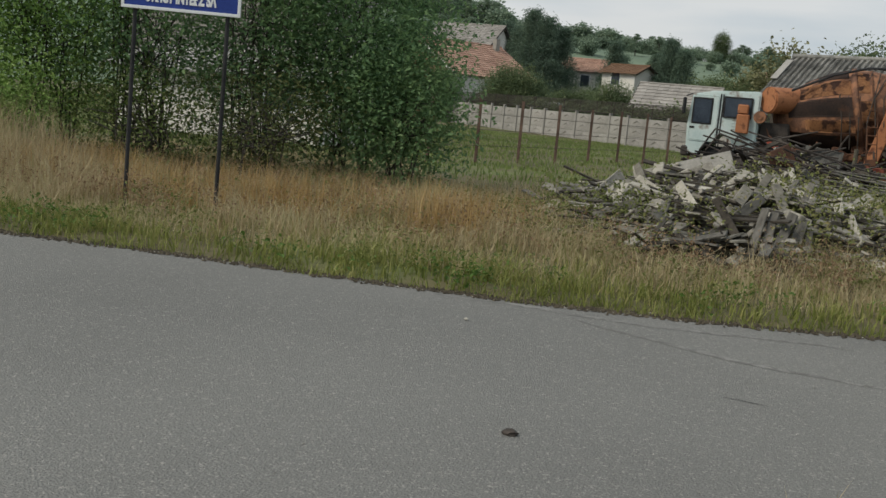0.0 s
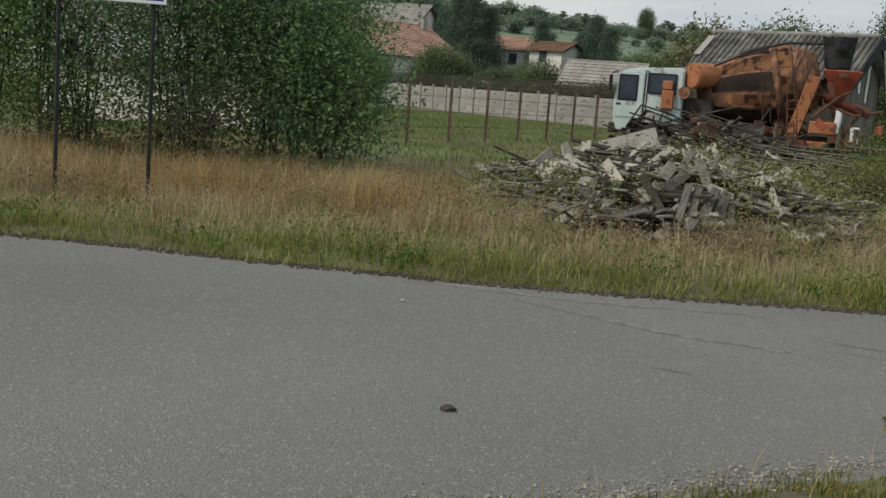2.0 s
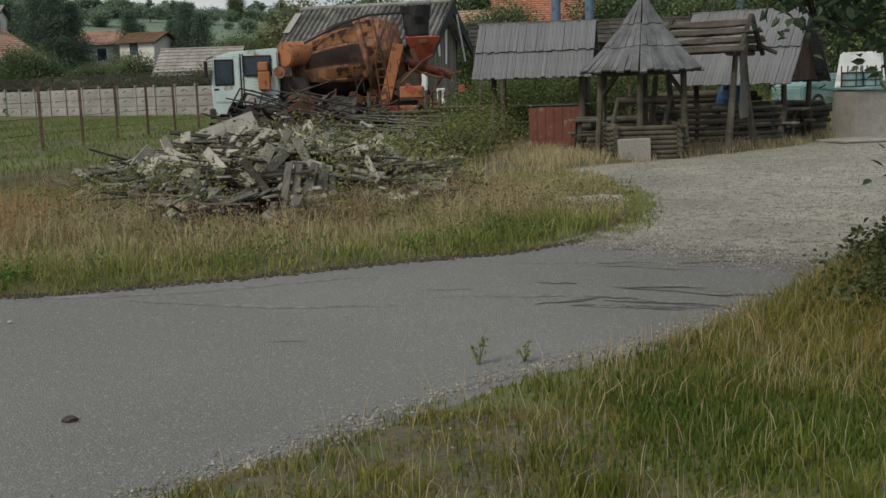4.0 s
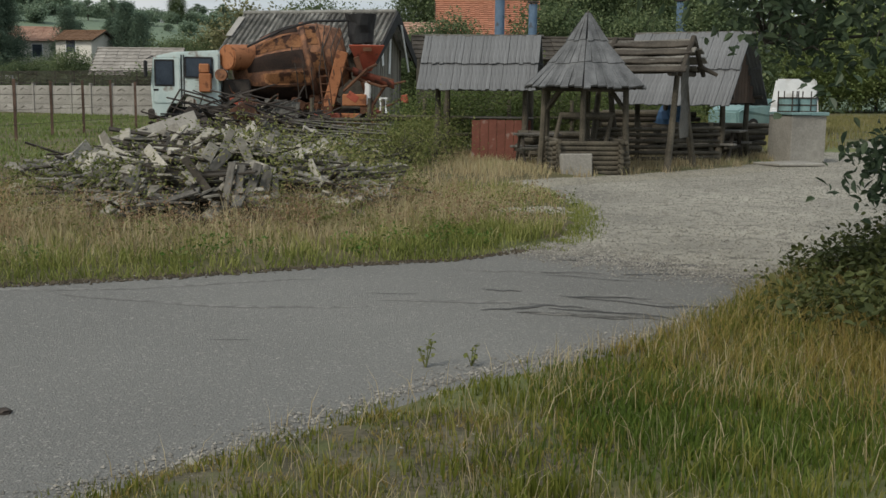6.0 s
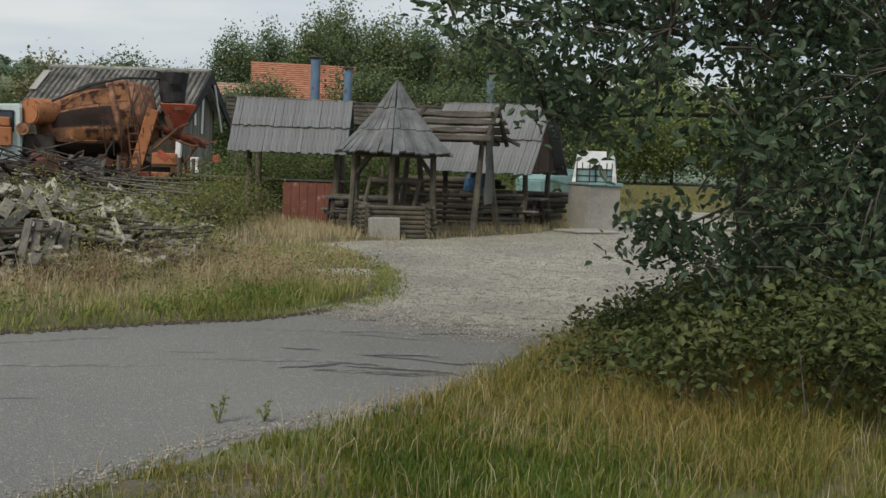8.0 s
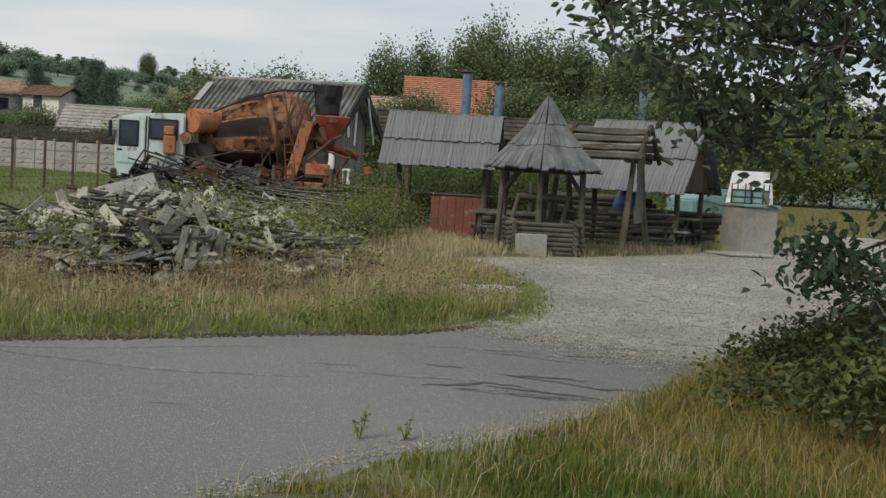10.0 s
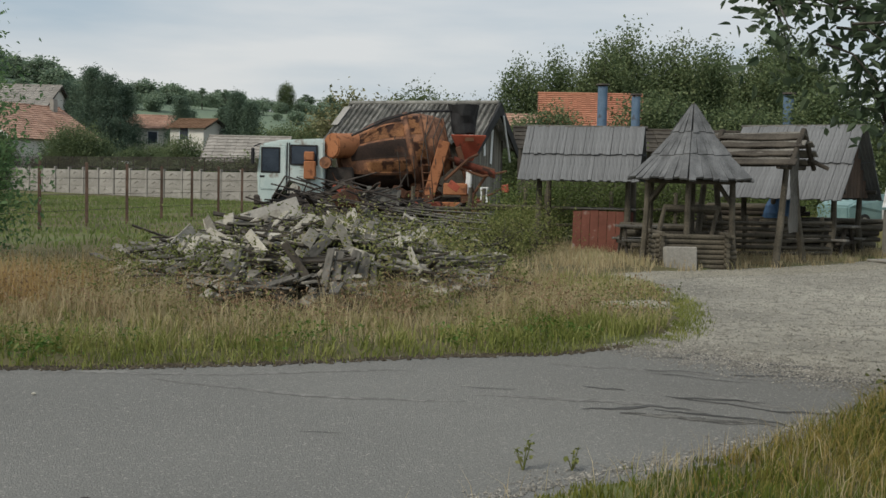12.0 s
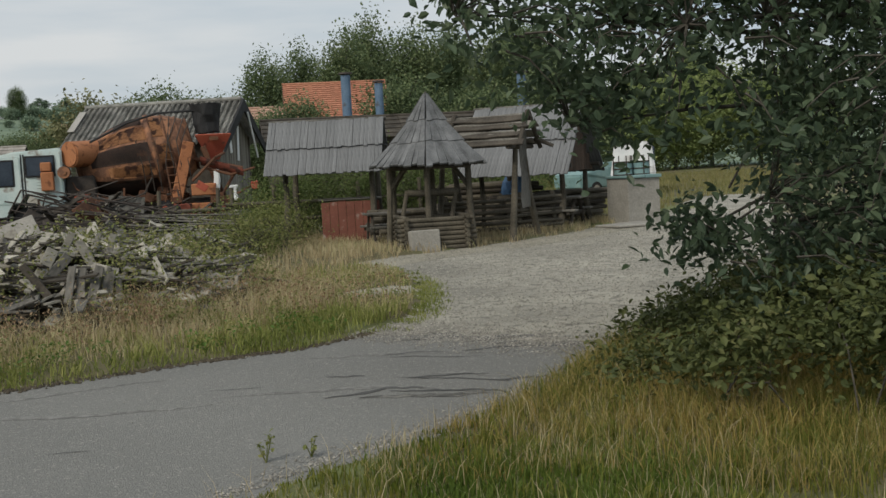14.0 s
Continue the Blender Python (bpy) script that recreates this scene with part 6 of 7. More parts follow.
# ---- fences ----
def concrete_fence():
    a, b = Vector((-56, 105.9)), Vector((-2, 56.2))
    n = 34
    step = (b - a) / n
    ang = math.atan2(step.y, step.x)
    t = thing("concrete_fence", Matrix.Translation((a.x, a.y, 0)) @ Matrix.Rotation(ang, 4, 'Z'), "cast concrete panel fence with raised arch ornament", "fence")
    w = step.length
    models = {}
    bm = bmesh.new()
    for k in range(3):
        box(bm, 0.12, w - 0.12, -0.03, 0.03, 0.0 + 0.6 * k, 0.585 + 0.6 * k, 0.012)
    for k in range(3):
        box(bm, 0.3, w - 0.3, -0.045, -0.03, 0.12 + 0.6 * k, 0.17 + 0.6 * k)
        rod(bm, (w * 0.3, -0.04, 0.3 + 0.6 * k), (w * 0.5, -0.04, 0.46 + 0.6 * k), 0.035, None, 6)
        rod(bm, (w * 0.5, -0.04, 0.46 + 0.6 * k), (w * 0.7, -0.04, 0.3 + 0.6 * k), 0.035, None, 6)
    models["panel"] = part("panel", bm, M_FENCE, t)
    bm = bmesh.new()
    box(bm, -0.1, 0.1, -0.1, 0.1, -0.2, 1.95, 0.02)
    models["post"] = part("post", bm, M_FENCE, t)
    bm = bmesh.new()
    rod(bm, (0, 0.25, 0), (0, 0.25, 2.7), 0.03, None, 6)
    models["net_post"] = part("net_post", bm, M_IRON, t)
    for k in range(1, n):
        for nm, src in models.items():
            ob = new(nm, src.data)
            ob.parent = t
            ob.matrix_local = Matrix.Translation((k * w, rng.uniform(-0.02, 0.02), rng.uniform(-0.03, 0.03)))
    bm = bmesh.new()
    for k in range(11):
        rod(bm, (0, 0.25, 1.9 + 0.08 * k), (n * w, 0.25, 1.9 + 0.08 * k), 0.023, None, 4)
    part("net_wire", bm, M_IRON, t)


concrete_fence()
t = thing("post_fence", Matrix.Translation((-10.9, 28.4, 0)), "row of rusty iron posts with thin wires", "fence")
for i in range(-2, 12):
    bm = bmesh.new()
    h = 1.88 + rng.uniform(-0.05, 0.06)
    x, y = 0.405 * i, 2.46 * i
    box(bm, x - 0.045, x + 0.045, y - 0.012, y + 0.012, -0.2, h, 0.004)
    box(bm, x - 0.045, x - 0.021, y + 0.012, y + 0.09, -0.2, h, 0.004)
    part("post", bm, M_POST, t)
for z in (0.5, 0.95, 1.4, 1.75):
    bm = bmesh.new()
    rod(bm, (-0.81, -4.92, z), (4.45, 27.06, z), 0.006, None, 4)
    part("wire", bm, M_IRON, t)


# ---- heap of rubble ----
def heap_z(x, y):
    """The height of the heap over the ground."""
    a = 0.78 * math.exp(-(((x + 2.9) / 1.5) ** 2 + ((y - 17.6) / 2.9) ** 2))
    b = 0.56 * math.exp(-(((x + 1.0) / 1.5) ** 2 + ((y - 16.0) / 2.3) ** 2))
    c = 1.15 * math.exp(-(((x + 2.3) / 1.9) ** 2 + ((y - 23.4) / 2.2) ** 2)) + 0.5 * math.exp(-(((x + 0.3) / 1.3) ** 2 + ((y - 21.0) / 1.8) ** 2))
    d = 0.25 * math.exp(-(((x + 4.4) / 0.7) ** 2 + ((y - 16.0) / 1.0) ** 2))
    e = 0.40 * math.exp(-(((x + 2.0) / 1.7) ** 2 + ((y - 14.0) / 1.5) ** 2))
    return a + b + c + d + e


def rubble_heap():
    t = thing("rubble_heap", Matrix.Translation((-2.2, 17.5, 0)), "heap of old grey planks, broken slabs and stones overgrown with weeds", "rubble")
    o = Vector((-2.2, 17.5, 0))
    xs, ys = np.arange(-7.4, 2.6, 0.22), np.arange(11.8, 29.5, 0.22)
    X, Y, F = sheet_grid(xs, ys)
    Zv = np.array([heap_z(x, y) * 0.9 - 0.06 + 0.07 * noise.noise((x * 2.2, y * 2.2, 0)) for x, y in zip(X, Y)])
    # the earth's dark colour carries the shade in the gaps between the planks
    sheet("earth", np.stack([X - o.x, Y - o.y, Zv], 1), F, M_DARKSOIL, t)
    r = random.Random(5)

    def spot():
        while True:
            x, y = r.uniform(-5.0, 1.4), 12.2 + 12.3 * r.random() ** 1.5
            if heap_z(x, y) > 0.14 + 0.1 * r.random():
                return x, y
    models = []
    for k in range(6):
        L, w = (0.95, 0.55, 1.35, 0.5, 1.1, 0.7)[k], (0.13, 0.17, 0.09, 0.24, 0.11, 0.14)[k]
        bm = bmesh.new()
        box(bm, -L / 2, L / 2, -w / 2, w / 2, -0.014, 0.014, 0.004)
        bmesh.ops.subdivide_edges(bm, edges=[e for e in bm.edges if abs((e.verts[0].co - e.verts[1].co).x) > L * 0.7], cuts=3)
        ruffled(bm, 0.012, k * 3.1)
        me = bpy.data.meshes.new("plank")
        bm.to_mesh(me)
        bm.free()
        me.materials.append((M_PLANK, M_PLANK, M_DARKWOOD, M_PLANK, M_WOOD, M_PLANK)[k])
        models.append(me)
    for k in range(297):
        x, y = spot()
        ob = new("plank", models[r.randrange(6)])
        ob.parent = t
        ob.matrix_local = Matrix.Translation((x - o.x, y - o.y, heap_z(x, y) + r.uniform(-0.03, 0.11))) @ Euler((r.gauss(0.22, 0.26), r.gauss(0.0, 0.17), r.gauss(0.1, 1.0))).to_matrix().to_4x4()
    models = []
    for k in range(5):
        bm = bmesh.new()
        if k < 3:
            bmesh.ops.create_icosphere(bm, subdivisions=2, radius=0.11 + 0.03 * k)
            for v in bm.verts:
                v.co += v.co * 0.7 * noise.noise(v.co * 6 + Vector((k * 4, 0, 0)))
        else:
            box(bm, -0.4, 0.4, -0.28, 0.28, -0.05, 0.05, 0.01)
            bmesh.ops.subdivide_edges(bm, edges=bm.edges[:], cuts=2, use_grid_fill=True)
            ruffled(bm, 0.09, k * 7)
        me = bpy.data.meshes.new("stone")
        bm.to_mesh(me)
        bm.free()
        me.materials.append(M_DEBRIS)
        models.append(me)
    for k in range(34):
        x, y = spot()
        ob = new("stone" if k % 5 < 3 else "slab", models[k % 5])
        ob.parent = t
        ob.matrix_local = Matrix.Translation((x - o.x, y - o.y, heap_z(x, y) + r.uniform(-0.06, 0.06))) @ Euler((r.gauss(0, 0.6), r.gauss(0, 0.6), r.uniform(0, 6))).to_matrix().to_4x4() @ Matrix.Diagonal((*(r.uniform(0.4, 0.85),) * 3, 1))
    # splinters, laths and crumbs, too many to count
    for nm, count, dims, mt in (("splinter_mass", 420, ((0.12, 0.5), (0.015, 0.05), (0.008, 0.02)), M_PLANK_MIX), ("lath_mass", 260, ((0.4, 1.2), (0.02, 0.05), (0.012, 0.03)), M_DARKWOOD), ("crumb_mass", 380, ((0.03, 0.13), (0.03, 0.1), (0.02, 0.07)), M_CRUMB)):
        vs, fs = [], []
        for k in range(count):
            x, y = spot()
            e = Euler((r.gauss(0.1, 0.4), r.gauss(0, 0.22), r.uniform(0, 3.14))).to_matrix()
            h = [r.uniform(*q) / 2 for q in dims]
            c = Vector((x - o.x, y - o.y, heap_z(x, y) + r.uniform(-0.01, 0.13)))
            i = len(vs)
            vs += [tuple(c + e @ Vector((sx * h[0] * r.uniform(0.8, 1), sy * h[1], sz * h[2]))) for sx in (-1, 1) for sy in (-1, 1) for sz in (-1, 1)]
            fs += [(i, i + 1, i + 3, i + 2), (i + 4, i + 6, i + 7, i + 5), (i, i + 4, i + 5, i + 1), (i + 2, i + 3, i + 7, i + 6), (i, i + 2, i + 6, i + 4), (i + 1, i + 5, i + 7, i + 3)]
        tagged(sheet(nm, vs, fs, mt, t), kind="stuff")
    # pieces that stand out
    def piece(name, x, y, z, sx, sy, sz, rx, ry, rz, material, label="", cor=0):
        bm = bmesh.new()
        if cor:
            n = cor
            rows = []
            for yy in (-sy / 2, sy / 2):
                rows.append([bm.verts.new((-sx / 2 + sx * i / n, yy, 0.025 * (i % 2))) for i in range(n + 1)])
            for i in range(n):
                bm.faces.new((rows[0][i], rows[0][i + 1], rows[1][i + 1], rows[1][i]))
            bmesh.ops.solidify(bm, geom=bm.faces[:], thickness=0.012)
        else:
            box(bm, -sx / 2, sx / 2, -sy / 2, sy / 2, -sz / 2, sz / 2, 0.008)
            ruffled(bm, 0.02, x * 3)
        ob = part(name, bm, material, t, label)
        ob.matrix_local = Matrix.Translation((x - o.x, y - o.y, z)) @ Euler([radians(a) for a in (rx, ry, rz)]).to_matrix().to_4x4()
    piece("slab", -3.1, 17.0, 0.86, 1.5, 0.5, 0.035, 44, -18, 14, M_CONCRETE, "large pale broken sheet")
    piece("slab", -3.0, 16.6, 0.78, 0.9, 0.34, 0.03, 50, -26, 14, M_DEBRIS, "grey broken sheet")
    piece("slab", -2.7, 16.7, 0.66, 0.4, 0.5, 0.04, 66, 10, -20, M_CONCRETE, "pale broken slab on edge")
    piece("corrugated_sheet", -1.5, 22.8, 1.08, 0.74, 0.66, 0, 72, 6, -6, M_CEMENT, "upright corrugated cement sheet", 9)
    piece("corrugated_sheet", -3.9, 17.2, 0.55, 1.1, 0.7, 0, 20, -14, 30, M_CEMENT, "fallen corrugated cement sheet", 11)
    for k, (x, ry, w, h) in enumerate(((-1.47, 2, 0.09, 0.62), (-1.36, 4, 0.10, 0.6), (-1.22, 17, 0.12, 0.72), (-1.07, 15, 0.13, 0.66), (-0.93, 3, 0.08, 0.45))):
        piece("leaning_plank", x, 12.9 + 0.05 * k, 0.46 - 0.03 * k, w, 0.03, h, -28, ry, 6 * k - 10, M_WOOD)
    piece("leaning_plank", -1.78, 13.0, 0.48, 0.10, 0.05, 0.8, -20, -38, 0, M_DARKWOOD)
    piece("leaning_plank", -1.85, 13.3, 0.5, 0.13, 0.04, 1.1, -30, 48, 10, M_WOOD)
    piece("leaning_plank", -2.05, 13.4, 0.38, 0.15, 0.04, 0.9, -30, 62, 10, M_WOOD)
    piece("leaning_plank", -2.62, 12.7, 0.28, 0.06, 0.04, 0.6, -20, 30, 0, M_WOOD)
    piece("board", -2.45, 13.8, 0.52, 1.1, 0.16, 0.04, 10, 1, 3, M_DARKWOOD)
    piece("board", -3.3, 14.2, 0.38, 1.2, 0.14, 0.04, 10, -8, 8, M_DARKWOOD)
    piece("board", -4.2, 14.6, 0.2, 1.2, 0.16, 0.04, 0, -8, 12, M_WOOD)
    piece("long_pole", -4.0, 18.2, 0.62, 1.3, 0.05, 0.05, 0, -28, 10, M_PLANK)
    piece("long_pole", -4.6, 18.4, 0.42, 1.6, 0.06, 0.06, 0, -26, 25, M_DARKWOOD)
    for k in range(44):
        x, y = r.uniform(-4.0, -0.2), r.uniform(13.2, 19)
        piece("leaning_plank", x, y, heap_z(x, y) + 0.1, r.uniform(0.08, 0.17), 0.03, r.uniform(0.4, 1.0), -r.uniform(35, 70), r.uniform(-60, 60), r.uniform(-40, 40), M_PLANK)
    piece("beam", -1.0, 18.2, 0.62, 0.10, 0.05, 1.5, 10, -52, 30, M_WOOD)
    piece("beam", -1.75, 14.6, 0.72, 0.75, 0.12, 0.07, 0, -3, 4, M_CONCRETE, "pale split beam")
    for k in range(10):
        piece("stacked_plank", -0.35 + r.uniform(-0.2, 0.2), 20.6 + 0.1 * k, 0.48 + 0.055 * k, 1.9, 0.17, 0.03, -8, 4 + r.uniform(-3, 3), -4 + r.uniform(-8, 8), M_WOOD)
    for k in range(7):
        piece("block", -4.3 + r.uniform(-0.25, 0.3), 15.3 + r.uniform(-0.4, 0.4), 0.10 + 0.045 * k, 0.34, 0.2, 0.16, r.uniform(-30, 30), r.uniform(-30, 30), r.uniform(0, 180), M_CONCRETE if k % 2 else M_DEBRIS, "pale broken wall block")
    for k in range(90):
        x, y = r.uniform(-3.7, -0.8), r.uniform(21.0, 25.4)
        piece("iron_bar", x, y, heap_z(x, y) + r.uniform(0.05, 0.4), r.uniform(0.8, 2.0), 0.03, 0.03, r.uniform(-20, 20), r.uniform(-20, 20), r.uniform(-60, 60), M_IRON)
    # scrap iron and burnt boards thrown on the rear of the heap
    for k in range(54):
        x, y = r.gauss(-2.4, 1.1), r.uniform(21.2, 25.0)
        if k % 3 == 0:
            piece("bent_plate", x, y, heap_z(x, y) + r.uniform(0.0, 0.2), r.uniform(0.3, 0.8), r.uniform(0.2, 0.5), 0.03, r.uniform(10, 80), r.uniform(-40, 40), r.uniform(0, 180), M_RUST if k % 2 else M_IRON, "rusty bent plate")
        else:
            piece("burnt_board", x, y, heap_z(x, y) + r.uniform(0.0, 0.2), r.uniform(0.6, 1.5), 0.12, 0.03, r.uniform(-20, 50), r.uniform(-30, 30), r.uniform(0, 180), M_DARKWOOD if k % 2 else M_IRON)
    # weeds that grow over it
    n = 340
    cs = []
    while len(cs) < n:
        x, y = r.uniform(-5, 2.4), r.uniform(12.6, 25)
        if heap_z(x, y) > 0.1 and (y < 19.5 or x > 0.2) and not (-3.6 < x < -1.4 and y > 15.8) and noise.noise((x * 0.7, y * 0.7, 4)) > -0.18 + (0.1 if x < -1.2 else -0.25):
            cs.append((x - o.x, y - o.y, heap_z(x, y) + r.uniform(0.0, 0.3)))
    c = np.repeat(np.array(cs), 34, 0) + rng.normal(size=(n * 34, 3)) * [0.2, 0.2, 0.14]
    v, f = leaf_mesh(c, 0.06)
    w = sheet("overgrowth", v, f, L_WEED, t, "green weeds and creepers")
    tagged(w, kind="stuff")


rubble_heap()
for x, y, h, rx, n, lab in ((2.5, 28.0, 1.5, 0.9, 6000, "leafy bush below the long plank roof"), (4.4, 27.9, 1.6, 0.9, 6000, "leafy bush beside the red hoarding"), (1.6, 25.6, 0.9, 0.7, 3000, "weed bush behind the pole rail"), (0.9, 20.6, 0.9, 0.7, 3000, "tangled weed bush beside the rubble heap"), (1.6, 22.8, 1.0, 0.8, 3000, "tangled weeds below the shelter"), (0.5, 25.6, 0.8, 0.7, 2200, "green weeds behind the rubble heap"),
                          (1.9, 29.0, 1.3, 1.0, 6000, "leafy bush behind the pole fence"), (3.6, 29.4, 2.2, 1.5, 11000, "leafy bush behind the shelter"), (5.6, 28.6, 2.0, 1.3, 9000, "leafy bush behind the log well"), (7.2, 30.0, 1.9, 1.3, 9000, "leafy bush behind the log fence"), (9.0, 30.5, 1.5, 1.3, 8000, "leafy bush behind the picnic shelter"), (-0.3, 18.6, 0.75, 0.6, 2200, "creeper growing on old planks")):
    shrub("weed_bush", x, y, h, rx, n, 0.055 if y < 26 else 0.075, L_WEED if y < 26 else L_BRAMBLE, lab, 9, 0.05)


# ---- the near tree and the brambles ----
def near_tree():
    bx, by = 6.55, 8.3
    t = thing("roadside_tree", Matrix.Translation((bx, by, 0)), "roadside tree with dark broad leaves and low hanging branches", "tree")
    r = random.Random(11)
    bm = bmesh.new()
    limb(bm, [(0, 0, -0.1), (-0.05, 0.02, 1.2), (0.06, 0.0, 2.6), (0.0, 0.1, 4.4), (0.1, 0.1, 6.2), (0.15, 0.1, 7.9)], [0.15, 0.125, 0.105, 0.08, 0.05, 0.015], 10)
    part("trunk", bm, M_PALEBARK, t, "grey-barked trunk")
    lo_x = [1.86, 2.26, 2.55, 2.8, 3.05, 3.4, 3.9, 4.05, 4.2, 4.5, 8.5]
    lo_z = [2.42, 2.22, 1.98, 1.82, 1.66, 1.58, 1.58, 1.0, 0.6, 0.4, 0.3]
    ends = []
    while len(ends) < 620:
        x, y = r.uniform(1.6, 9.0), r.uniform(5.9, 10.2)
        z = r.uniform(0.4, 4.8)
        xe = x * 7.0 / y
        low = 1.6 + (float(np.interp(xe, lo_x, lo_z)) - 1.6) * y / 7.0
        if xe < 1.85 or z < low + 0.12 or z > 2.9 + (x - 1.6) * 0.6:
            continue
        if x < 4 and abs(y - 7) > 0.5 + (x - 1.5) * 0.55:
            continue
        if xe < 3.4 and r.random() < 0.52:
            continue
        if 3.3 < xe < 4.35 and 1.1 < 1.6 + (z - 1.6) * 7.0 / y < 2.75 and r.random() < 0.88:
            continue
        ends.append(Vector((x - bx, y - by, z)))
    for k in range(900):
        x, y = r.uniform(4.1, 8.6), r.uniform(6.2, 9.6)
        if 0.61 * y < x < 0.86 * y:
            ends.append(Vector((x - bx, y - by, r.uniform(0.5, 4.4))))
    for k in range(48):
        x = r.uniform(2.5, 4.0)
        ends.append(Vector((x - bx, r.gauss(7.0, 0.3) - by, 1.6 + (float(np.interp(x, lo_x, lo_z)) - 1.6) + 0.25 + abs(r.gauss(0, 0.45)) + 0.5 * (3.4 < x))))
    for k in range(230):
        y = r.uniform(6.8, 9.6)
        x = y * r.uniform(0.36, 0.72)
        ends.append(Vector((x - bx, y - by, 1.6 + y * r.uniform(0.15, 0.36))))
    for k in range(34):
        x, y = r.uniform(1.8, 3.2), r.gauss(7.0, 0.35)
        low = float(np.interp(x, lo_x, lo_z)) + 0.16
        if x < 2.0:
            low += 0.2
        ends.append(Vector((x * y / 7.0 - bx, y - by, low + r.random() ** 1.3 * (0.55 + 0.5 * (x - 1.7)))))
    for k in range(16):
        ends.append(Vector((r.gauss(3.78, 0.08) - bx, r.gauss(7.1, 0.12) - by, r.uniform(1.0, 1.27))))
    # upper crown out of view, added to shade the foreground below
    for k in range(170):
        x, y = r.uniform(3.2, 9.5), r.uniform(4.6, 11.0)
        ends.append(Vector((x - bx, y - by, r.uniform(4.6, 8.2) - 0.12 * (x - 6.0) ** 2)))
    # the last five limbs carry the added upper crown
    mains = []
    for tx, ty, tz, z0 in ((-4.6, -1.3, 2.75, 2.3), (-3.6, -0.8, 1.95, 1.9), (-3.0, -1.6, 2.6, 2.6), (-2.8, -1.2, 1.1, 1.5), (-3.9, -0.4, 3.3, 2.9), (-1.5, -2.2, 2.4, 2.2), (-1.6, 1.4, 3.2, 2.6), (1.8, -1.2, 3.0, 2.4), (-2.4, -0.6, 0.9, 1.0), (-3.2, -2.4, 5.6, 4.2), (-2.6, 1.4, 6.2, 4.8), (2.2, -1.8, 6.0, 4.6), (1.9, 1.6, 6.4, 5.0), (-0.6, -2.6, 6.6, 5.2)):
        a, b = Vector((0, 0, z0)), Vector((tx, ty, tz))
        pts = [a, a.lerp(b, 0.35) + Vector((0, 0, 0.18)), a.lerp(b, 0.7) + Vector((0, 0.05, 0.12)), b]
        bm = bmesh.new()
        limb(bm, pts, [0.035, 0.024, 0.015, 0.006], 7)
        part("branch", bm, M_BARK, t)
        mains += pts[1:]
    bm = bmesh.new()
    for e in ends:
        q = min(mains, key=lambda p: (p - e).length)
        if (q - e).length > 0.75:
            q = e + (q - e).normalized() * 0.4
        limb(bm, [q, q.lerp(e, 0.5) + Vector((0, 0, 0.06)), e], [0.010, 0.007, 0.003], 4)
    tagged(part("twig_mass", bm, M_BARK, t), kind="stuff")
    per = 27
    c = np.repeat(np.array([tuple(e) for e in ends]), per, 0) + rng.normal(size=(len(ends) * per, 3)) * [0.16, 0.17, 0.14]
    v, f = oval_leaf_mesh(c, 0.086, droop=0.6, wide=0.6, flat=0.9)
    sheet("foliage", v, f, L_DARK, t, "dark broad leaves")


near_tree()


def bramble():
    t = thing("bramble_thicket", Matrix.Translation((4.6, 7.2, 0)), "low bramble thicket spreading over the yellow straw", "bush")
    r = random.Random(3)
    cs, bm = [], bmesh.new()
    while len(cs) < 980:
        x, y = r.uniform(2.7, 8.5), r.uniform(4.1, 9.8)
        if y > near_edge(x) - 0.25 or x / y < 0.42 or y < float(np.interp(x, [2.8, 3.0, 3.3, 3.9, 6.0], [6.9, 6.05, 5.6, 5.05, 4.0])) + 0.12 * math.sin(x * 9):
            continue
        top = 0.10 + 0.68 * float(smooth(0.40, 0.68, x / y)) + 0.08 * math.sin(x * 3 + y)
        edge = min(1.0, (near_edge(x) - y) / 0.6)
        z = top * (0.35 + 0.65 * edge) * r.uniform(0.3, 1.0)
        cs.append((x - 4.6, y - 7.2, z + 0.04))
    for c in r.sample(cs, 120):
        b = Vector((c[0] + r.uniform(-0.4, 0.4), c[1] + r.uniform(-0.3, 0.3), 0))
        limb(bm, [b, b.lerp(Vector(c), 0.6) + Vector((0, 0, 0.12)), Vector(c)], [0.008, 0.006, 0.003], 4)
    tagged(part("cane_mass", bm, M_BARK, t), kind="stuff")
    c = np.repeat(np.array(cs), 40, 0) + rng.normal(size=(len(cs) * 40, 3)) * [0.15, 0.15, 0.07]
    c[:, 2] = np.maximum(c[:, 2], 0.02)
    v, f = oval_leaf_mesh(c, 0.058, droop=0.1, wide=0.7, flat=0.7)
    sheet("foliage", v, f, L_THICKET, t)


bramble()


# ---- small things on the road ----
def weed(x, y, h, label):
    t = thing("weed_plant", Matrix.Translation((x, y, 0.005)), label, "plant")
    bm = bmesh.new()
    pts = []
    for k in range(5):
        a = rng.uniform(0, 6.28)
        e = Vector((math.cos(a) * h * 0.22, math.sin(a) * h * 0.22, h * rng.uniform(0.4, 1.0)))
        limb(bm, [Vector((0, 0, 0)), e * 0.6, e], [0.004, 0.003, 0.002], 4)
        pts += [tuple(e * s) for s in (0.55, 0.75, 0.9, 1.0, 1.0)]
    part("stem", bm, L_WEED, t)
    c = np.array(pts) + rng.normal(size=(len(pts), 3)) * 0.012
    v, f = leaf_mesh(c, 0.034, wide=0.75)
    sheet("foliage", v, f, L_WEED, t)


weed(0.43, 5.98, 0.18, "small green weed at the crumbling road edge")
weed(0.70, 6.0, 0.14, "small leafy weed beside the road")


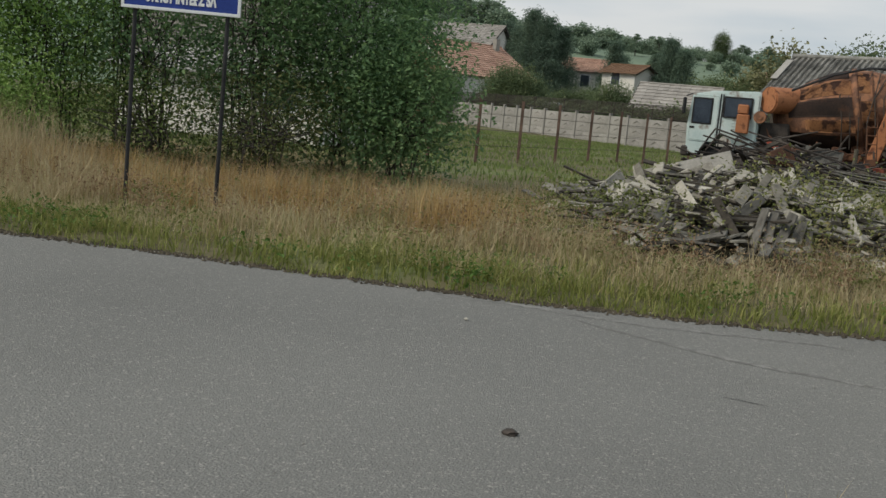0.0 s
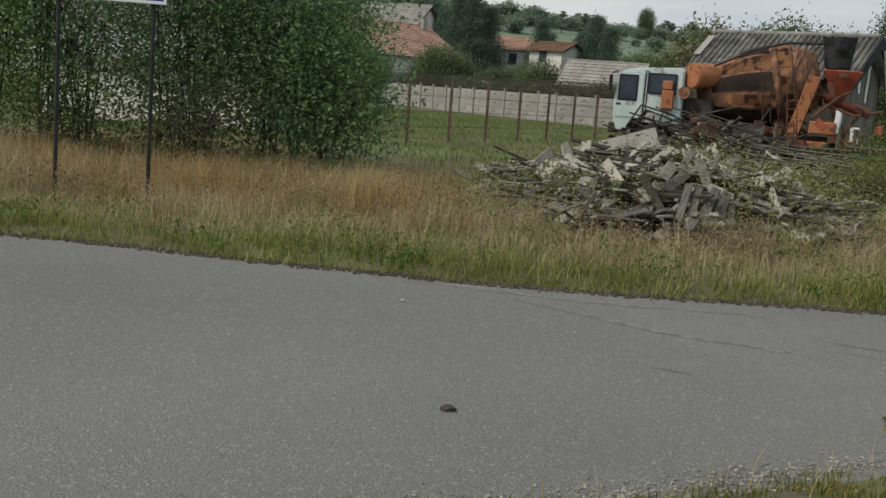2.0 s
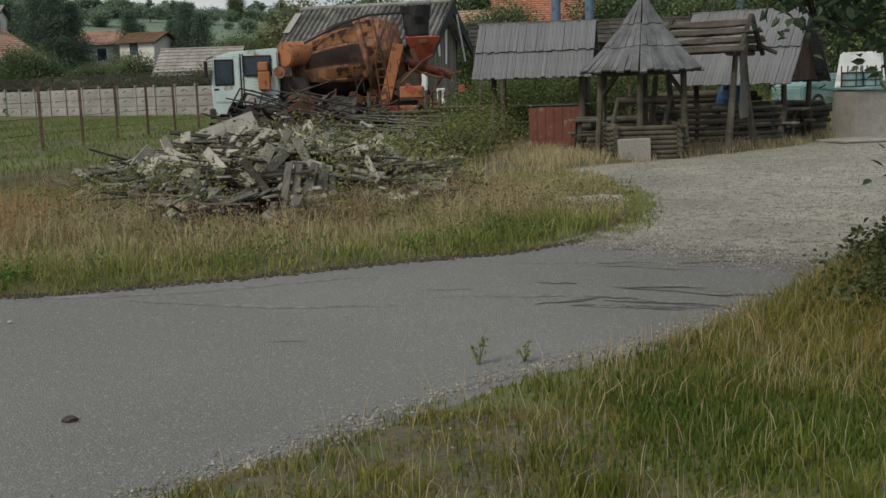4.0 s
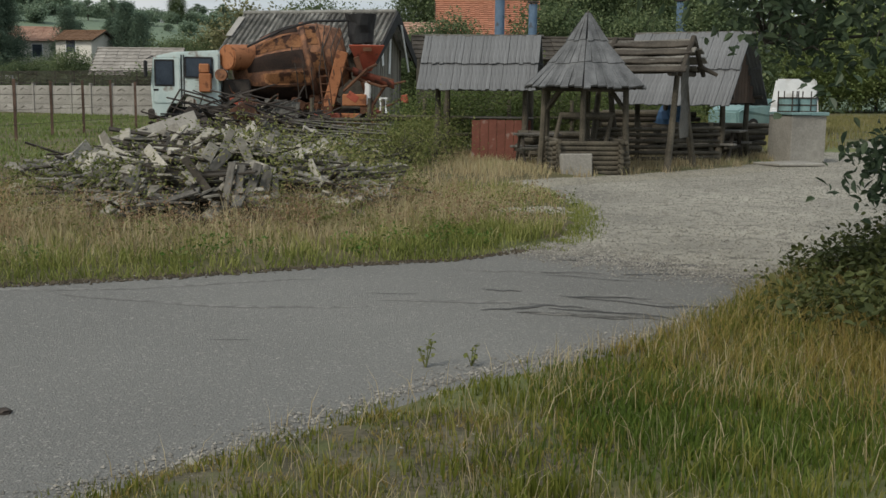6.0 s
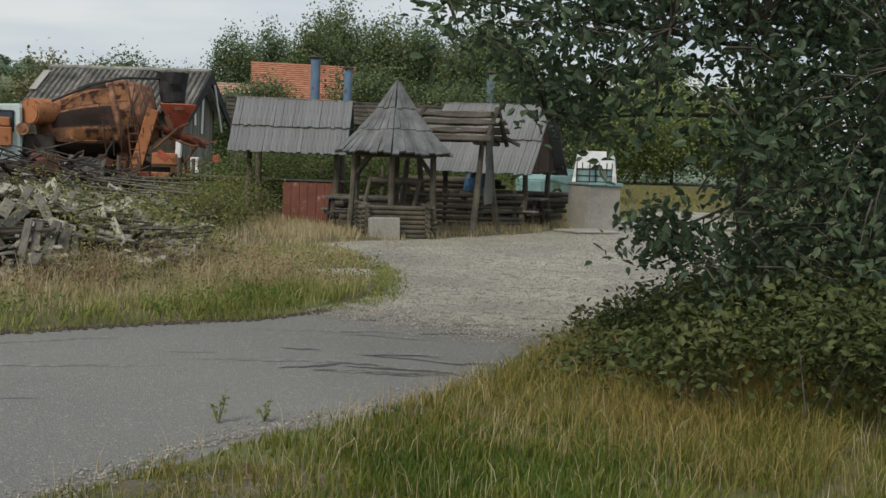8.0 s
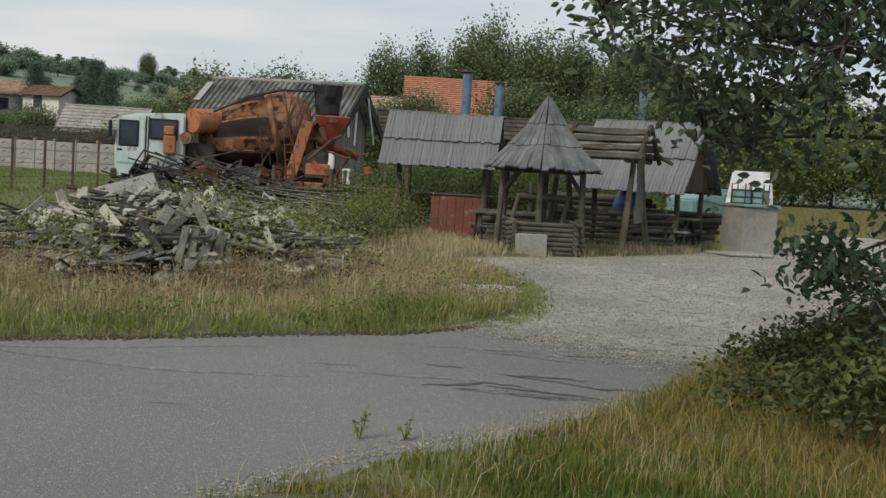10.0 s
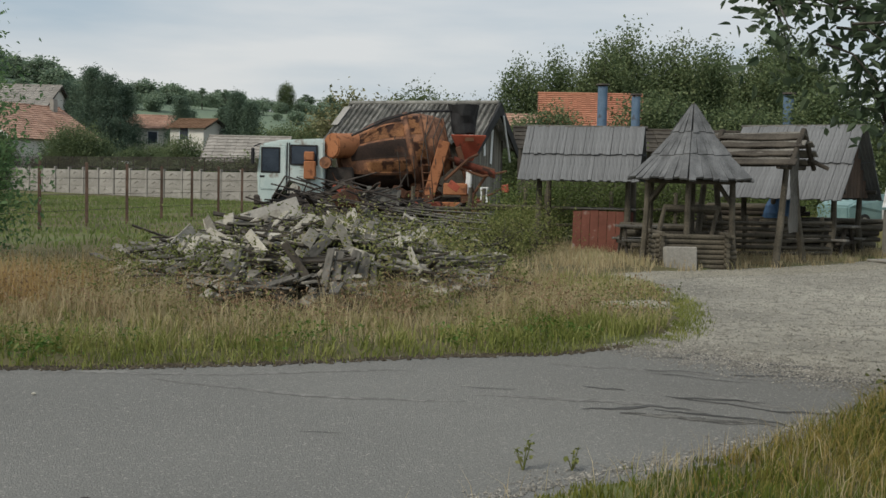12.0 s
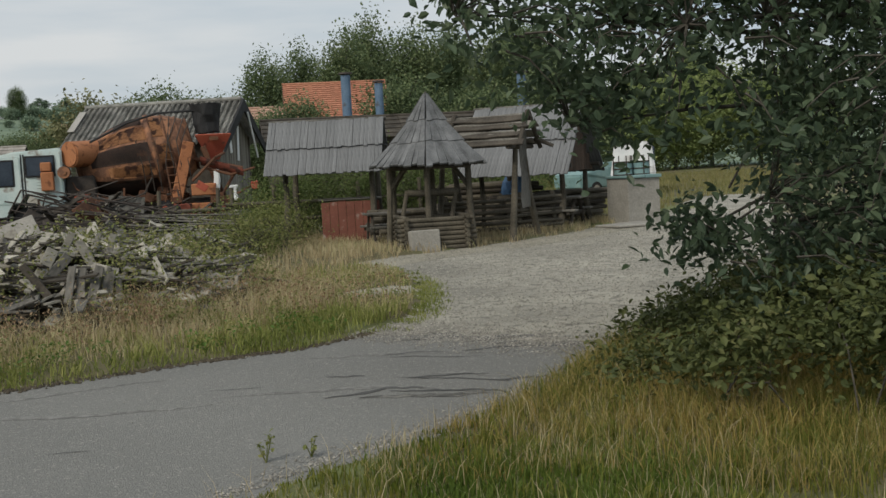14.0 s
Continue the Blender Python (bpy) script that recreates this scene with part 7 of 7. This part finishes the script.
def stone_mesh(k, size):
    bm = bmesh.new()
    bmesh.ops.create_icosphere(bm, subdivisions=2, radius=size)
    for v in bm.verts:
        v.co += v.co * 0.5 * noise.noise(v.co / size * 1.4 + Vector((k * 3.7, 0, 0)))
        v.co.z *= 0.6
    return bm


ob = tagged(part("road_stone", stone_mesh(1, 0.03), M_IRON), "single dark stone lying on the asphalt", "stone")
ob.matrix_world = Matrix.Translation((-1.70, 5.18, 0.02)) @ Matrix.Diagonal((1.3, 1, 1, 1))
ob = tagged(part("road_stone", stone_mesh(2, 0.016), M_STONE), "small pale stone lying on the asphalt", "stone")
ob.matrix_world = Matrix.Translation((-2.9, 7.62, 0.02))


def pebbles(name, n, place, sizes, label, material=M_STONE):
    """Many small stones scattered over the ground, one joined mesh."""
    base = np.array([(1, 0, 0), (0, 1, 0), (-1, 0, 0), (0, -1, 0), (0, 0, 0.7), (0, 0, -0.3)])
    tri = np.array([(0, 1, 4), (1, 2, 4), (2, 3, 4), (3, 0, 4), (1, 0, 5), (2, 1, 5), (3, 2, 5), (0, 3, 5)])
    x, y = place(n)
    n = len(x)
    s = rng.uniform(*sizes, n)[:, None, None]
    v = base[None] * rng.uniform(0.6, 1.3, (n, 6, 1)) * s
    a = rng.uniform(0, 6.28, n)
    ca, sa = np.cos(a)[:, None], np.sin(a)[:, None]
    v = np.stack([v[..., 0] * ca - v[..., 1] * sa + x[:, None], v[..., 0] * sa + v[..., 1] * ca + y[:, None], v[..., 2] + 0.012], -1)
    f = tri[None] + np.arange(n)[:, None, None] * 6
    return tagged(sheet(name, v.reshape(-1, 3), f.reshape(-1, 3), material), label, "stones", kind="stuff")


def over_bare(n):
    x, y = rng.uniform(-1.6, 1.9, n), rng.uniform(3.2, 5.6, n)
    ok = (rng.random(n) < bare(x, y)) & (y < near_edge(x) + 0.05)
    return x[ok], y[ok]


def over_yard(n):
    x, y = rng.uniform(1.8, 15, n), rng.uniform(8.7, 30, n)
    ok = on_gravel(x, y) & (y > 10.85 - (x - 1.72) * 1.08 + rng.normal(0, 0.3, n))
    return x[ok], y[ok]


def along_edge(n):
    x = rng.uniform(-2.5, 3.5, n)
    y = near_edge(x) + np.abs(rng.normal(0, 0.13, n)) - 0.05
    return x, y


def over_road(n):
    x, y = rng.uniform(-12, 3.4, n), rng.uniform(0, 10.5, n)
    ok = inside_road(x, y)
    return x[ok], y[ok]


def along_far(n):
    x = rng.uniform(-12, 1.8, n)
    return x, far_edge(x) + rng.normal(0.0, 0.05, n)


pebbles("gravel", 85000, over_yard, (0.005, 0.017), "loose pale gravel stones of the yard")
def yard_mouth(n):
    x = rng.uniform(1.5, 4.2, n)
    y = 10.85 - (x - 1.72) * 1.08 + rng.normal(-0.1, 0.45, n)
    ok = y > 7.6 + 0.2 * x
    return x[ok], y[ok]


pebbles("scattered_gravel", 7000, yard_mouth, (0.004, 0.014), "gravel strewn from the yard over the asphalt", M_GRIT)
pebbles("trodden_grit", 9000, over_bare, (0.004, 0.016), "pale grit on the trodden ground beside the road", M_STONE)
pebbles("trodden_stones", 900, over_bare, (0.016, 0.042), "pale stones on the trodden ground beside the road", M_STONE)
pebbles("edge_gravel", 2600, along_edge, (0.004, 0.014), "crumbled stones along the road's near edge", M_GRIT)
pebbles("road_grit", 1600, over_road, (0.003, 0.008), "grit on the asphalt", M_GRIT)
pebbles("edge_soil", 3000, along_far, (0.01, 0.028), "dark crumbled soil along the grass verge", M_DARKSOIL)
pebbles("verge_grit", 700, along_far, (0.005, 0.014), "stones and crumbs along the grass verge", M_GRIT)


def crack(pts, w, label="dark crack in the asphalt", material=M_CRACK, z=0.0125):
    """A shallow rut with broken rims, sunk in the road's surface."""
    bm = bmesh.new()
    a = []
    for i, (p, q) in enumerate(zip(pts, pts[1:])):
        p, q = Vector(p), Vector(q)
        for k in range(8):
            c = p.lerp(q, k / 8)
            a.append(c + Vector((0, 0.09 * noise.noise((c.x * 2.3, c.y * 2.3, 8)) + 0.03 * noise.noise((c.x * 9, c.y * 9, 3)))))
    left, right = [], []
    for i, p in enumerate(a):
        e = math.sin(math.pi * (i + 0.5) / len(a)) ** 0.6
        j = noise.noise((p.x * 5, p.y * 5, 1)) * 0.6 + noise.noise((p.x * 17, p.y * 17, 5)) * 0.5
        left.append(bm.verts.new((p.x + 0.03 * j, p.y + w * e * max(0.04, 0.32 + j * 1.5), z)))
        right.append(bm.verts.new((p.x, p.y - w * e * max(0.04, 0.32 - j * 1.1), z)))
    for i in range(len(a) - 1):
        bm.faces.new((left[i], right[i], right[i + 1], left[i + 1]))
    bmesh.ops.recalc_face_normals(bm, faces=bm.faces[:])
    tagged(part("road_crack" if material == M_CRACK else "dust_streak", bm, material), label, "crack", kind="structure")


for pts, w in (([(0.95, 7.62), (1.45, 7.72), (1.75, 7.68)], 0.09), ([(1.45, 7.6), (1.9, 7.5), (2.4, 7.22)], 0.07), ([(1.6, 8.18), (2.0, 7.92), (2.45, 7.6)], 0.05), ([(1.05, 8.5), (1.4, 8.3)], 0.06), ([(1.65, 9.1), (2.1, 8.9), (2.55, 8.7)], 0.03), ([(2.9, 9.3), (3.3, 9.0)], 0.06), ([(2.0, 9.98), (2.7, 9.8), (3.5, 9.6)], 0.12), ([(2.5, 9.55), (3.0, 9.6), (3.6, 9.3)], 0.06), ([(0.1, 8.3), (0.6, 8.25)], 0.02), ([(-0.9, 6.7), (-0.6, 6.72)], 0.02), ([(2.37, 9.17), (3.0, 9.05), (3.62, 8.83)], 0.10), ([(1.67, 8.13), (2.42, 7.95)], 0.07), ([(2.25, 7.72), (2.87, 7.59)], 0.07), ([(1.67, 9.31), (2.28, 9.17)], 0.06)):
    crack(pts, w)
for pts, w in (([(0.2, 8.0), (1.2, 7.95), (1.9, 7.55)], 0.16), ([(-2.3, 8.35), (-1.0, 7.8), (0.3, 7.75)], 0.12), ([(1.9, 8.2), (2.6, 7.75)], 0.14), ([(-3.5, 8.45), (-2.0, 8.55), (0.0, 9.0)], 0.12), ([(0.9, 9.5), (2.0, 9.2), (2.9, 8.8)], 0.14)):
    crack(pts, w, "pale dusty streak worn into the asphalt", M_DUST, 0.0105)
for pts, w in (([(1.9, 10.1), (2.6, 9.85), (3.4, 9.55)], 0.42), ([(2.7, 9.3), (3.2, 9.1), (3.7, 8.95)], 0.30), ([(1.2, 7.5), (1.9, 7.35), (2.5, 7.1)], 0.20)):
    crack(pts, w, "dark broken rim of the asphalt at the yard", M_BROKEN, 0.0115)

# thin grass and more stones over the trodden ground
turf("trodden_grass", 26000, -1.8, 2.4, 3.0, 6.0, lambda x, y: near_ok(x, y) & (bare(x, y) > 0.15) & (np.sin(x * 11 + 2 * np.sin(y * 7)) * np.sin(y * 13 + x * 3) > -0.15), 0.045, 0.006, L_YELLOW, "thin yellowish grass on the trodden ground", lean=0.5, clump=0.07)
pebbles("loose_stones", 500, over_bare, (0.016, 0.036), "pale stones strewn among thin grass", M_STONE)
